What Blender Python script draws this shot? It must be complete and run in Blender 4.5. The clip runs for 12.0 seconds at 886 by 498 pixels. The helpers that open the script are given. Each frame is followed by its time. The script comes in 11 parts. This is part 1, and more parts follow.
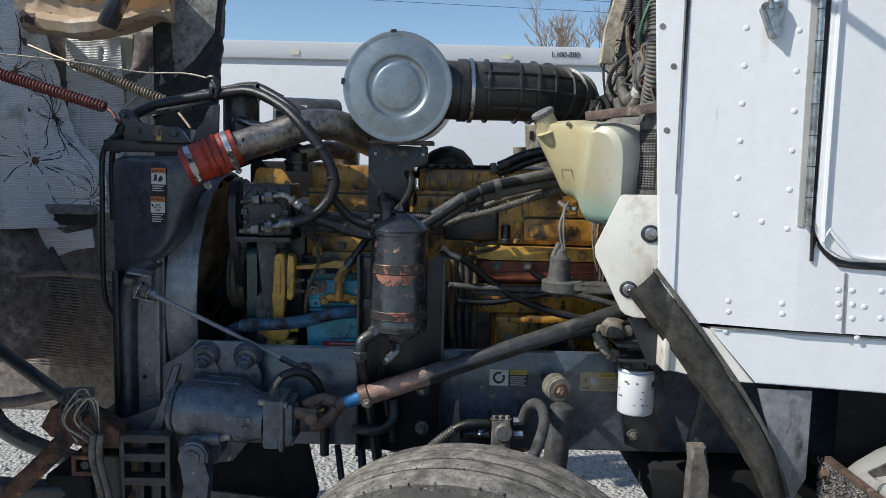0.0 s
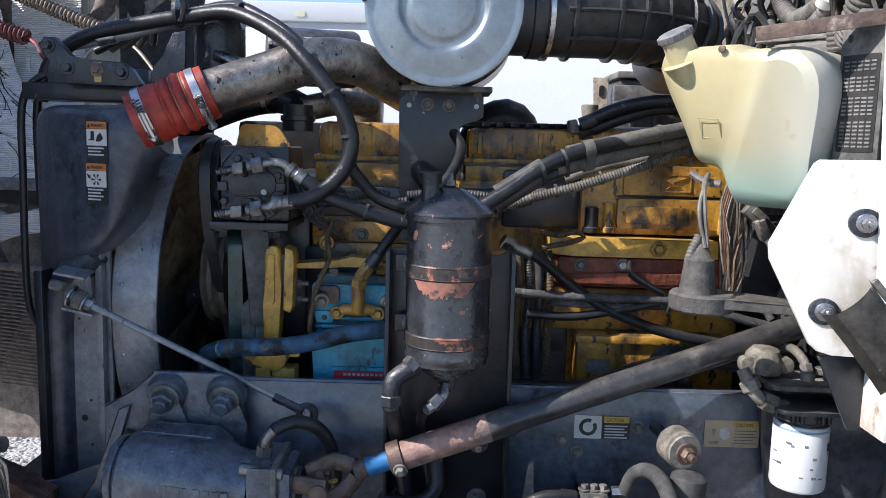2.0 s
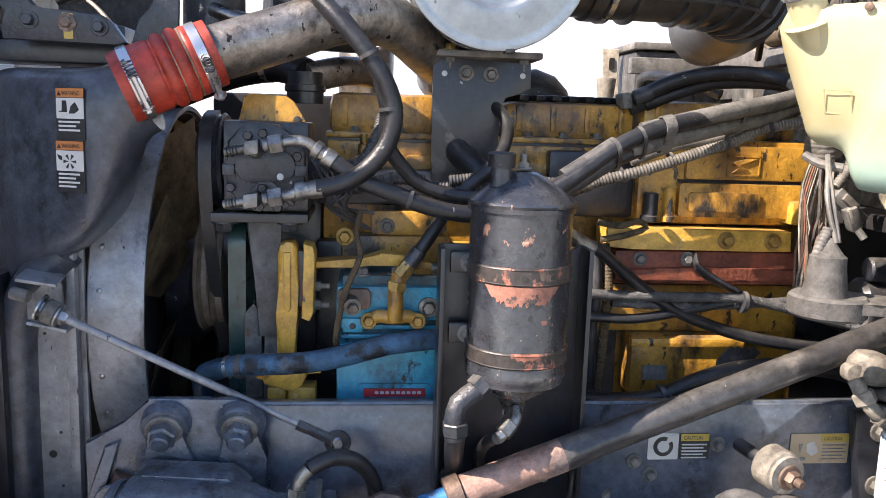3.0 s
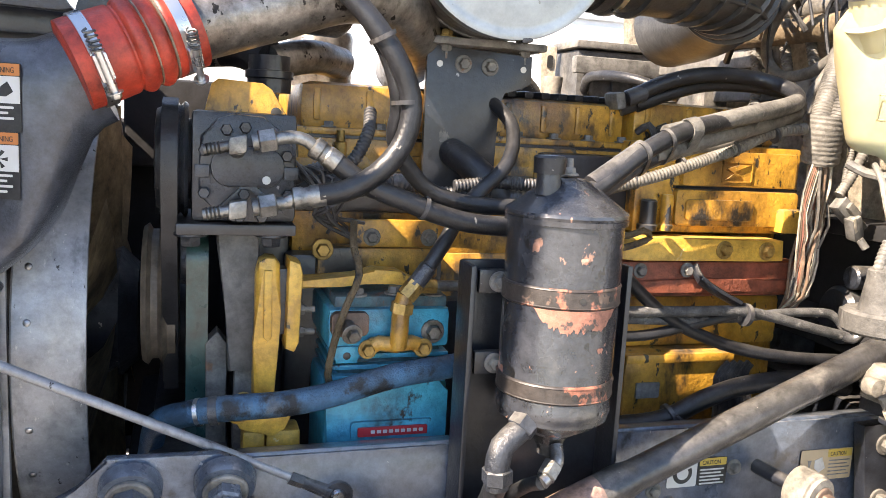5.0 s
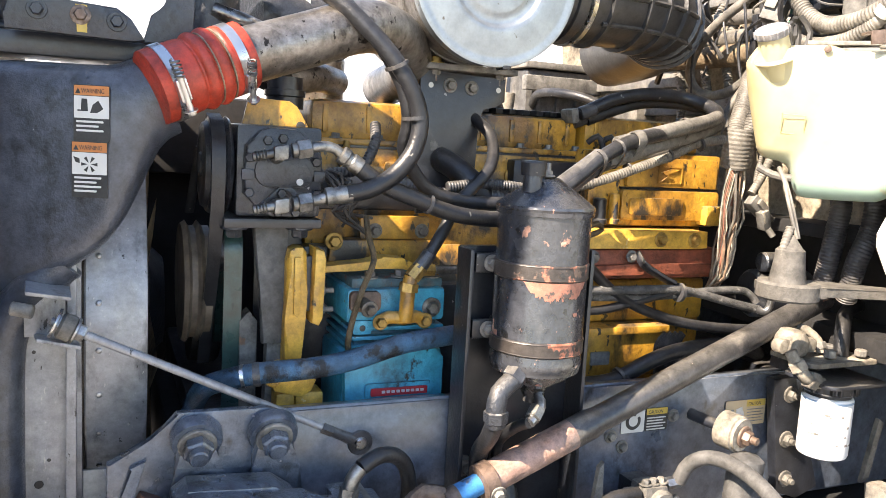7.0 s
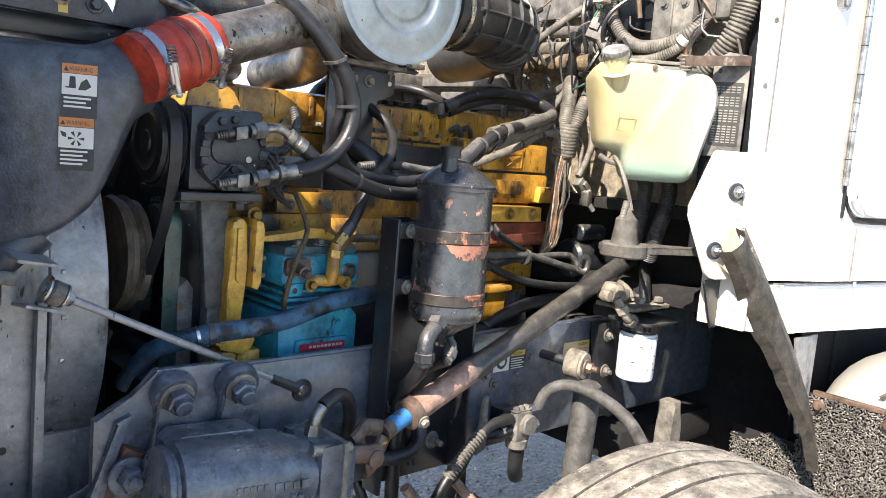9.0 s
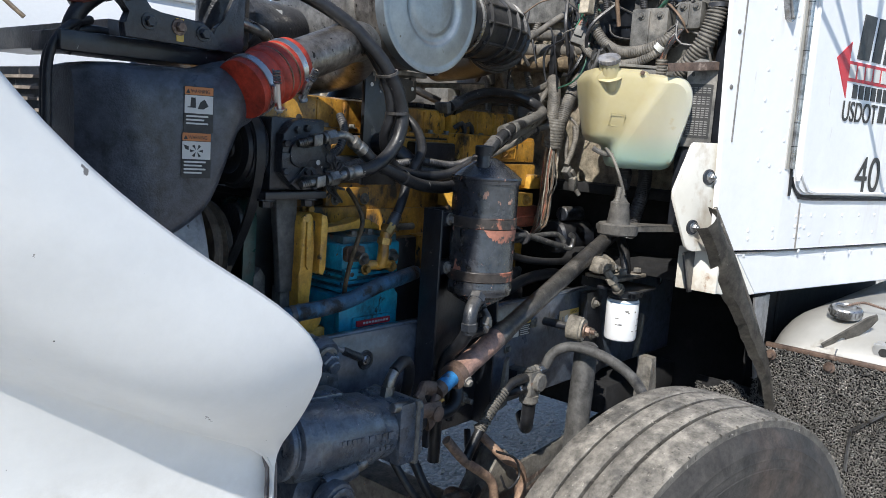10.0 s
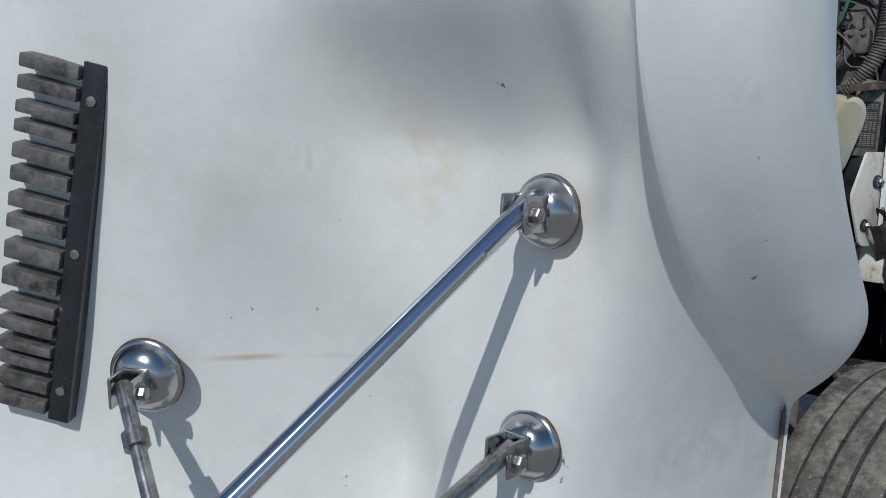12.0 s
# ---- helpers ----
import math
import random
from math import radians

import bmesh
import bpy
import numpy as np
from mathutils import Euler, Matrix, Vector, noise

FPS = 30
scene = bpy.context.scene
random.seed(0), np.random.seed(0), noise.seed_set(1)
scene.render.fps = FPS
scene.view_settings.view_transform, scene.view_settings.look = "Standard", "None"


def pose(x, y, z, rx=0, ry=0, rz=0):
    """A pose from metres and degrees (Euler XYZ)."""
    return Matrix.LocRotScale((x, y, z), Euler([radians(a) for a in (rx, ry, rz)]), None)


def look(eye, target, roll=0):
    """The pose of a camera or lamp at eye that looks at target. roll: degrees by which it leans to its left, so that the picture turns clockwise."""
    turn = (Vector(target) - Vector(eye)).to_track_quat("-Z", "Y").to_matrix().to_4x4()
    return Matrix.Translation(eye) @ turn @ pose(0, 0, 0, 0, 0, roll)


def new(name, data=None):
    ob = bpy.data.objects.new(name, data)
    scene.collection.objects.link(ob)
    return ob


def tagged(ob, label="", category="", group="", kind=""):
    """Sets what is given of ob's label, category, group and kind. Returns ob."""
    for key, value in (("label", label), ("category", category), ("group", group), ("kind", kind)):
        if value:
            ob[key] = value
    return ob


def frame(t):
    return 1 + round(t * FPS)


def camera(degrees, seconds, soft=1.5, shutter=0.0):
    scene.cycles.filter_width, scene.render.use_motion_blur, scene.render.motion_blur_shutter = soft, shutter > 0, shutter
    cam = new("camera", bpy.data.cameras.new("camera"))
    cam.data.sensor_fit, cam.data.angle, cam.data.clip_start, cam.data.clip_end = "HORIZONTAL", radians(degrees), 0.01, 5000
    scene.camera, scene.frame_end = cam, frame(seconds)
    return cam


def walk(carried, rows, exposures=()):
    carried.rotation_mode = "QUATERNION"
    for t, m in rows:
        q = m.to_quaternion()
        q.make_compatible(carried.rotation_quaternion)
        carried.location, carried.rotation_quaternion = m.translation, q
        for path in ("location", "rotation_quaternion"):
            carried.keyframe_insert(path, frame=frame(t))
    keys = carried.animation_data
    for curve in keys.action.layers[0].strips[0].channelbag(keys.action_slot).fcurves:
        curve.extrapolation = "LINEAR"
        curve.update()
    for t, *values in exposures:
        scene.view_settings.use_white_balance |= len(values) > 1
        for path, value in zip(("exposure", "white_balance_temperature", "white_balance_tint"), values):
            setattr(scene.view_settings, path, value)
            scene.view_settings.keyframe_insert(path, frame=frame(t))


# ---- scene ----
cam = camera(57.8, 12.0, soft=0.7)
METRES, EYE = 3.4, 1.70
ROWS = [
    (0.0, 0.0, 0.0, 0.0, 0.14, -6.17, -1.27),
    (0.5, -0.0157, 0.0431, -0.0074, -0.27, -6.61, -1.22),
    (1.0, -0.0387, 0.0965, -0.0088, -1.06, -7.47, -0.54),
    (1.5, -0.035, 0.159, -0.0124, -0.46, -7.54, -0.98),
    (2.0, -0.0348, 0.211, -0.0163, 0.67, -7.62, -1.49),
    (2.5, -0.0692, 0.254, -0.0187, -1.54, -8.35, -1.55),
    (3.0, -0.1051, 0.2889, -0.0205, -5.37, -8.9, -1.81),
    (5.0, -0.1753, 0.3566, -0.0238, -17.0, -8.61, -3.15),
    (5.5, -0.1895, 0.3513, -0.0249, -20.42, -8.6, -3.09),
    (6.0, -0.1975, 0.3381, -0.0256, -21.15, -8.34, -3.03),
    (6.5, -0.2114, 0.3152, -0.0248, -21.26, -7.97, -3.08),
    (8.5, -0.335, 0.2831, -0.027, -36.25, -7.21, -3.87),
    (9.0, -0.3659, 0.2905, -0.0332, -42.05, -7.23, -4.85),
    (9.5, -0.4159, 0.2958, -0.0271, -46.25, -7.68, -4.75),
    (10.0, -0.48, 0.2963, -0.0249, -48.77, -8.29, -3.78),
    (10.5, -0.5379, 0.3083, -0.0271, -51.54, -8.35, -3.87),
    (11.0, -0.5764, 0.3491, -0.0314, -53.18, -8.36, -4.1),
    (11.5, -0.6169, 0.3807, -0.0279, -52.06, -8.52, -4.13),
    (12.0, -0.6826, 0.3999, -0.0217, -50.66, -8.23, -2.83),
]
walk(cam, [(t, pose(0, 0, EYE) @ pose(METRES * x, METRES * y, METRES * z, 90 + pitch, roll, yaw)) for t, x, y, z, yaw, pitch, roll in ROWS],
     exposures=[(0.0, -0.02, 6400, 7), (1.0, 0.16, 6220, 8), (2.0, 0.66, 6280, 14), (2.5, 1.02, 6700, 18), (3.0, 1.50, 7150, 18), (5.0, 2.13, 7850, 16), (6.5, 2.15, 7950, 15), (8.5, 1.82, 7600, 13), (9.0, 1.55, 7350, 12), (9.5, 1.06, 6900, 11), (10.0, 0.42, 6400, 9), (10.5, -0.08, 6250, 7), (11.25, -0.55, 6200, 6), (12.0, -0.91, 6100, 5)])

# ---- daylight: high sun from ahead of the truck, clear blue sky ----
TO_SUN = Vector((-1.0, -0.37, 0.95)).normalized()
world = bpy.data.worlds.new("daylight")
scene.world = world
world.use_nodes = True
wt = world.node_tree
sky = wt.nodes.new("ShaderNodeTexSky")
sky.sky_type = "NISHITA"
sky.sun_disc = False
sky.sun_elevation = math.asin(TO_SUN.z)
sky.sun_rotation = math.atan2(TO_SUN.x, TO_SUN.y)
sky.air_density, sky.dust_density, sky.ozone_density = 0.9, 0.1, 3.0
wt.links.new(sky.outputs[0], wt.nodes["Background"].inputs[0])
wt.nodes["Background"].inputs[1].default_value = 0.128
sun = new("sun", bpy.data.lights.new("sun", "SUN"))
sun.data.energy, sun.data.angle, sun.data.color = 4.7, radians(0.6), (1.0, 0.95, 0.88)
sun.matrix_world = look(TO_SUN * 30, (0, 0, 0))


# ---- materials ----
def nodes_of(name):
    m = bpy.data.materials.new(name)
    m.use_nodes = True
    t = m.node_tree
    return m, t, t.nodes["Principled BSDF"], t.nodes.new("ShaderNodeTexCoord").outputs["Object"]


def noise_of(t, co, scale, detail=4.0, rough=0.55, squeeze=None):
    n = t.nodes.new("ShaderNodeTexNoise")
    n.inputs["Scale"].default_value, n.inputs["Detail"].default_value, n.inputs["Roughness"].default_value = scale, detail, rough
    if squeeze:
        g = t.nodes.new("ShaderNodeMapping")
        g.inputs["Scale"].default_value = squeeze
        t.links.new(co, g.inputs["Vector"])
        co = g.outputs[0]
    t.links.new(co, n.inputs["Vector"])
    return n.outputs["Fac"]


def ramp_of(t, fac, lo, hi):
    r = t.nodes.new("ShaderNodeMapRange")
    r.inputs["From Min"].default_value, r.inputs["From Max"].default_value = lo, hi
    t.links.new(fac, r.inputs["Value"])
    return r.outputs[0]


def mixed(t, fac, a, b):
    m = t.nodes.new("ShaderNodeMix")
    m.data_type = "RGBA"
    for sock, v in ((m.inputs[0], fac), (m.inputs[6], a), (m.inputs[7], b)):
        if isinstance(v, tuple):
            sock.default_value = (*v, 1)
        elif isinstance(v, float):
            sock.default_value = v
        else:
            t.links.new(v, sock)
    return m.outputs[2]


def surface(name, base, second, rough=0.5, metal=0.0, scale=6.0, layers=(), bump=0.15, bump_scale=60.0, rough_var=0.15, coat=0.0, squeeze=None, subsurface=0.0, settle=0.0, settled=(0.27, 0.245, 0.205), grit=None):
    """Two tones of base colour, then layers of (colour, lo, hi, scale) of dust, chips or stains with ragged outlines, and a fine relief."""
    m, t, p, co = nodes_of(name)
    col = mixed(t, ramp_of(t, noise_of(t, co, scale, squeeze=squeeze), 0.3, 0.7), base, second)
    for i, (c, lo, hi, s) in enumerate(layers):
        col = mixed(t, ramp_of(t, noise_of(t, co, s, 6.0, 0.62, squeeze=(1.0 + 0.07 * i, 1.0, 0.8) if not squeeze else squeeze), lo, hi), col, c)
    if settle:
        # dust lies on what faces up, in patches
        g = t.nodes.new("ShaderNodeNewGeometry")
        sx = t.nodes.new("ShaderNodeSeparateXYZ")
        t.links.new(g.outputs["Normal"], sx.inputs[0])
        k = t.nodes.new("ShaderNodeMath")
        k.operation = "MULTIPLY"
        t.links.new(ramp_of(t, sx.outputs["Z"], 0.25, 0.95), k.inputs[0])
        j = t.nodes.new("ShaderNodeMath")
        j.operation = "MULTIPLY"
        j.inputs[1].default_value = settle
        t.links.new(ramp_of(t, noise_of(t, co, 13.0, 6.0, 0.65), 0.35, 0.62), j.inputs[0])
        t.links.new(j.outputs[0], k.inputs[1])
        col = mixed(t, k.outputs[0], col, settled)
    # ingrained dirt: every tone wavers at the scale of millimetres to centimetres
    grit = (0.55 if max(base) < 0.5 else 0.03) if grit is None else grit
    if grit:
        w = t.nodes.new("ShaderNodeMapRange")
        w.inputs["From Min"].default_value, w.inputs["From Max"].default_value = 0.34, 0.66
        w.inputs["To Min"].default_value, w.inputs["To Max"].default_value = 1.0 - grit, 1.0 + grit
        t.links.new(noise_of(t, co, 30.0, 9.0, 0.74), w.inputs["Value"])
        g2 = t.nodes.new("ShaderNodeMix")
        g2.data_type, g2.blend_type = "RGBA", "MULTIPLY"
        g2.inputs[0].default_value = 1.0
        t.links.new(col, g2.inputs[6])
        t.links.new(w.outputs[0], g2.inputs[7])
        col = g2.outputs[2]
    t.links.new(col, p.inputs["Base Color"])
    p.inputs["Metallic"].default_value = metal
    r = t.nodes.new("ShaderNodeMapRange")
    r.inputs["To Min"].default_value, r.inputs["To Max"].default_value = max(0.03, rough - rough_var), min(1.0, rough + rough_var)
    t.links.new(noise_of(t, co, scale * 2.7, 5.0), r.inputs["Value"])
    t.links.new(r.outputs[0], p.inputs["Roughness"])
    if coat:
        p.inputs["Coat Weight"].default_value, p.inputs["Coat Roughness"].default_value = coat, 0.22
    if subsurface:
        p.inputs["Subsurface Weight"].default_value, p.inputs["Subsurface Radius"].default_value = subsurface, (0.03, 0.03, 0.02)
    if bump:
        b = t.nodes.new("ShaderNodeBump")
        b.inputs["Strength"].default_value, b.inputs["Distance"].default_value = bump, 0.004
        t.links.new(noise_of(t, co, bump_scale, 6.0, 0.6), b.inputs["Height"])
        t.links.new(b.outputs[0], p.inputs["Normal"])
    return m


DUST = (0.20, 0.18, 0.15)
hood_white = surface("hood_white", (0.77, 0.775, 0.765), (0.72, 0.72, 0.71), 0.34, 0, 1.3, (((0.62, 0.60, 0.55), 0.58, 0.80, 3.0), ((0.54, 0.49, 0.42), 0.66, 0.78, 7.0), ((0.18, 0.17, 0.16), 0.712, 0.72, 34.0), ((0.05, 0.05, 0.05), 0.735, 0.74, 75.0)), 0.05, 7.0, 0.12)
dust_cream = surface("dust_cream", (0.205, 0.182, 0.148), (0.15, 0.135, 0.11), 0.75, 0, 9.0, (((0.30, 0.27, 0.225), 0.58, 0.70, 10.0), ((0.07, 0.062, 0.052), 0.58, 0.68, 14.0)), 0.4, 110.0)


def stain(m, at, size, colour, strength, scale):
    """A stain soaked into a material about a place, fading outwards, with a ragged body."""
    t = m.node_tree
    p = t.nodes["Principled BSDF"]
    before = p.inputs["Base Color"].links[0].from_socket
    co = t.nodes.new("ShaderNodeTexCoord").outputs["Object"]
    g = t.nodes.new("ShaderNodeMapping")
    g.vector_type = "TEXTURE"
    g.inputs["Location"].default_value, g.inputs["Scale"].default_value = at, size
    t.links.new(co, g.inputs["Vector"])
    far = t.nodes.new("ShaderNodeVectorMath")
    far.operation = "LENGTH"
    t.links.new(g.outputs[0], far.inputs[0])
    k = t.nodes.new("ShaderNodeMath")
    k.operation = "MULTIPLY"
    t.links.new(ramp_of(t, far.outputs["Value"], 1.0, 0.0), k.inputs[0])
    j = t.nodes.new("ShaderNodeMath")
    j.operation = "MULTIPLY"
    j.inputs[1].default_value = strength
    t.links.new(ramp_of(t, noise_of(t, co, scale, 7.0, 0.65), 0.35, 0.62), j.inputs[0])
    t.links.new(j.outputs[0], k.inputs[1])
    t.links.new(mixed(t, k.outputs[0], before, colour), p.inputs["Base Color"])


# rust run from a mirror foot, brown water marks on the fender, grime by the wheel arch
for where, spread, tone, much, fine in (((-1.72, 2.165, 1.322), (0.30, 0.085, 0.006), (0.50, 0.25, 0.09), 0.9, 12.0), ((-1.59, 2.00, 1.585), (0.3, 0.07, 0.10), (0.60, 0.52, 0.38), 0.75, 24.0),
                                        ((-1.577, 1.795, 1.44), (0.2, 0.035, 0.13), (0.60, 0.54, 0.42), 0.55, 20.0), ((-1.45, 1.69, 1.235), (0.3, 0.07, 0.06), (0.30, 0.265, 0.22), 0.8, 26.0),
                                        ((-1.577, 1.818, 1.548), (0.05, 0.062, 0.062), (0.52, 0.42, 0.28), 0.5, 30.0), ((-1.572, 1.824, 1.28), (0.05, 0.060, 0.060), (0.50, 0.38, 0.24), 0.5, 30.0), ((-1.25, 1.66, 1.18), (0.3, 0.05, 0.12), (0.34, 0.30, 0.25), 0.7, 22.0)):
    stain(hood_white, where, spread, tone, much, fine)
cab_white = surface("cab_white", (0.78, 0.79, 0.80), (0.72, 0.73, 0.745), 0.36, 0, 2.0, (((0.58, 0.55, 0.50), 0.62, 0.80, 3.0), ((0.42, 0.36, 0.29), 0.68, 0.76, 9.0), ((0.28, 0.22, 0.16), 0.73, 0.74, 16.0)), 0.06, 12.0, 0.1, squeeze=(2.5, 2.5, 0.4))
gusset_white = surface("gusset_white", (0.74, 0.72, 0.66), (0.64, 0.61, 0.54), 0.5, 0, 7.0, (((0.50, 0.43, 0.34), 0.54, 0.66, 9.0), ((0.34, 0.22, 0.15), 0.62, 0.68, 14.0), ((0.22, 0.18, 0.14), 0.70, 0.72, 30.0)), 0.1)
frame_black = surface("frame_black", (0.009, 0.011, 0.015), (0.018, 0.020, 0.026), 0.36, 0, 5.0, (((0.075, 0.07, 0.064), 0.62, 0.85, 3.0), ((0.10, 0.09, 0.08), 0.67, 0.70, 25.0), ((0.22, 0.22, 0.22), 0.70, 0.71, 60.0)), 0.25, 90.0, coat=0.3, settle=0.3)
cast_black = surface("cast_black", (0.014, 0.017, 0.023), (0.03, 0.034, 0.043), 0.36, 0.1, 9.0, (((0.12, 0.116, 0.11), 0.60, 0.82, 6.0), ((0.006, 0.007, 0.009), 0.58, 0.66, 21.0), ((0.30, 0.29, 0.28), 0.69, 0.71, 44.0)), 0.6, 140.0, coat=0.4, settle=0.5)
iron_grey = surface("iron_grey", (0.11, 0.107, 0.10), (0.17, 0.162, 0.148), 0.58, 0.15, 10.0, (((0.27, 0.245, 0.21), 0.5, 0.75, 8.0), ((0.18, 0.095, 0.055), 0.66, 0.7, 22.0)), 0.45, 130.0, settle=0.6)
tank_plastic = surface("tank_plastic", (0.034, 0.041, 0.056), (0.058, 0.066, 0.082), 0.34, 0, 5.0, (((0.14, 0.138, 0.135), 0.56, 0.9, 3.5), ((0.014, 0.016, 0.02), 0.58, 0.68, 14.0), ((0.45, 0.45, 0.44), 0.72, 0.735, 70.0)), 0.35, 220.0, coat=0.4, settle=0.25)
shroud_grey = surface("shroud_grey", (0.24, 0.245, 0.26), (0.30, 0.305, 0.315), 0.40, 0.35, 6.0, (((0.30, 0.285, 0.26), 0.54, 0.8, 9.0), ((0.085, 0.084, 0.086), 0.56, 0.72, 10.0), ((0.42, 0.41, 0.39), 0.64, 0.70, 70.0), ((0.04, 0.039, 0.038), 0.67, 0.69, 40.0)), 0.3, 70.0, squeeze=(2, 2, 0.7), grit=0.28)
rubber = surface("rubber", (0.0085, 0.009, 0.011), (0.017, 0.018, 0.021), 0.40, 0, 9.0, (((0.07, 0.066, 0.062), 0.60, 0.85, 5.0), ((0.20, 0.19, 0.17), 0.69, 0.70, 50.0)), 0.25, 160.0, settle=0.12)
dusty_rubber = surface("dusty_rubber", (0.105, 0.098, 0.086), (0.15, 0.14, 0.122), 0.65, 0, 12.0, (((0.045, 0.045, 0.044), 0.56, 0.68, 9.0), ((0.25, 0.232, 0.20), 0.64, 0.7, 30.0)), 0.4, 150.0)
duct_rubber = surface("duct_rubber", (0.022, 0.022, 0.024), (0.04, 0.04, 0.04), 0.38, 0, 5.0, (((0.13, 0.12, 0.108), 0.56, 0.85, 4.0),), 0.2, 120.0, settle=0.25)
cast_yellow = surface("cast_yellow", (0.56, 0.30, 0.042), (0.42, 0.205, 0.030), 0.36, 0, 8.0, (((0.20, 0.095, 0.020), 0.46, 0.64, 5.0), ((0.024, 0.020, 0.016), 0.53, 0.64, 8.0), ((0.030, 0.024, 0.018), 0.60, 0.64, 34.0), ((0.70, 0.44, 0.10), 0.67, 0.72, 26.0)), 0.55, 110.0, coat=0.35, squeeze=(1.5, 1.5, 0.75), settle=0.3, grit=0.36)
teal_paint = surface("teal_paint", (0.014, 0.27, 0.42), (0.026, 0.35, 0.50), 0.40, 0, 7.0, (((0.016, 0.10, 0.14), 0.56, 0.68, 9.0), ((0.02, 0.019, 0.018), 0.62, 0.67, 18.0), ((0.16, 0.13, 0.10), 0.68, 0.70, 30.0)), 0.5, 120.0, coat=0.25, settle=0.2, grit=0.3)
iron_dark_teal = surface("iron_dark_teal", (0.03, 0.17, 0.23), (0.05, 0.075, 0.08), 0.6, 0, 14.0, (((0.12, 0.10, 0.08), 0.55, 0.7, 12.0), ((0.16, 0.06, 0.035), 0.64, 0.68, 16.0)), 0.5, 120.0)
belt_green = surface("belt_green", (0.012, 0.045, 0.042), (0.018, 0.06, 0.055), 0.30, 0, 14.0, (((0.05, 0.06, 0.055), 0.6, 0.75, 12.0),), 0.15, 120.0, coat=0.4)
fan_olive = surface("fan_olive", (0.34, 0.27, 0.17), (0.24, 0.19, 0.12), 0.5, 0, 7.0, (((0.05, 0.04, 0.03), 0.55, 0.7, 8.0),), 0.2)
well_brown = surface("well_brown", (0.16, 0.125, 0.09), (0.10, 0.08, 0.06), 0.55, 0, 5.0, (((0.025, 0.022, 0.02), 0.52, 0.72, 6.0),), 0.2)
bracket_yellow = surface("bracket_yellow", (0.62, 0.37, 0.065), (0.50, 0.27, 0.04), 0.45, 0, 9.0, (((0.30, 0.16, 0.05), 0.58, 0.68, 9.0), ((0.05, 0.04, 0.03), 0.63, 0.67, 22.0), ((0.62, 0.50, 0.30), 0.66, 0.70, 30.0)), 0.45, 110.0, coat=0.2, settle=0.2, grit=0.4)
red_iron = surface("red_iron", (0.24, 0.066, 0.034), (0.17, 0.048, 0.027), 0.6, 0, 9.0, (((0.10, 0.035, 0.02), 0.52, 0.66, 9.0),), 0.5, 120.0)
silicone_red = surface("silicone_red", (0.40, 0.042, 0.020), (0.32, 0.034, 0.018), 0.45, 0, 7.0, (((0.24, 0.06, 0.045), 0.58, 0.8, 6.0), ((0.08, 0.05, 0.045), 0.68, 0.73, 26.0)), 0.2, 240.0)
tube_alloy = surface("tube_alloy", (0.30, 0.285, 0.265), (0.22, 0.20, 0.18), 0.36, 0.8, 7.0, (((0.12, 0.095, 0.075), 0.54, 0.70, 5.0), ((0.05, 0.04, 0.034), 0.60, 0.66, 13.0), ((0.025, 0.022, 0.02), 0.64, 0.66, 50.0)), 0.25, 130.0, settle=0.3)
lid_steel = surface("lid_steel", (0.30, 0.34, 0.365), (0.235, 0.265, 0.285), 0.40, 0.75, 4.0, (((0.20, 0.20, 0.185), 0.55, 0.75, 7.0), ((0.12, 0.115, 0.105), 0.66, 0.70, 30.0)), 0.08, 40.0, grit=0.15)
zinc = surface("zinc", (0.27, 0.265, 0.25), (0.18, 0.175, 0.165), 0.38, 0.85, 16.0, (((0.09, 0.08, 0.066), 0.54, 0.70, 22.0),), 0.35, 150.0)
clamp_steel = surface("clamp_steel", (0.62, 0.62, 0.61), (0.5, 0.5, 0.5), 0.3, 0.95, 12.0, (((0.3, 0.27, 0.22), 0.64, 0.74, 20.0),), 0.1, 150.0)
chrome = surface("chrome", (0.70, 0.71, 0.73), (0.62, 0.63, 0.65), 0.10, 1.0, 6.0, (((0.35, 0.31, 0.26), 0.66, 0.76, 16.0),), 0.02, 30.0, 0.06)
foot_chrome = surface("foot_chrome", (0.52, 0.525, 0.53), (0.42, 0.42, 0.42), 0.2, 1.0, 6.0, (((0.24, 0.21, 0.18), 0.62, 0.74, 12.0), ((0.14, 0.12, 0.10), 0.70, 0.72, 40.0)), 0.05, 40.0, 0.08)
dull_chrome = surface("dull_chrome", (0.40, 0.40, 0.40), (0.30, 0.30, 0.30), 0.3, 0.9, 9.0, (((0.20, 0.17, 0.13), 0.55, 0.70, 18.0),), 0.1, 60.0)
brass = surface("brass", (0.42, 0.27, 0.09), (0.30, 0.19, 0.06), 0.45, 0.7, 18.0, (((0.10, 0.07, 0.04), 0.55, 0.7, 24.0),), 0.3, 150.0)
chipped_black = surface("chipped_black", (0.020, 0.023, 0.030), (0.038, 0.040, 0.045), 0.24, 0.05, 6.0, (((0.17, 0.155, 0.13), 0.52, 0.82, 6.0), ((0.34, 0.15, 0.105), 0.672, 0.677, 13.0), ((0.26, 0.14, 0.10), 0.655, 0.66, 40.0), ((0.006, 0.006, 0.006), 0.62, 0.65, 28.0)), 0.35, 120.0, coat=0.7)
band_chipped = surface("band_chipped", (0.03, 0.026, 0.024), (0.06, 0.05, 0.045), 0.42, 0.05, 8.0, (((0.36, 0.14, 0.09), 0.54, 0.57, 16.0), ((0.18, 0.12, 0.09), 0.62, 0.66, 34.0)), 0.25, 120.0)
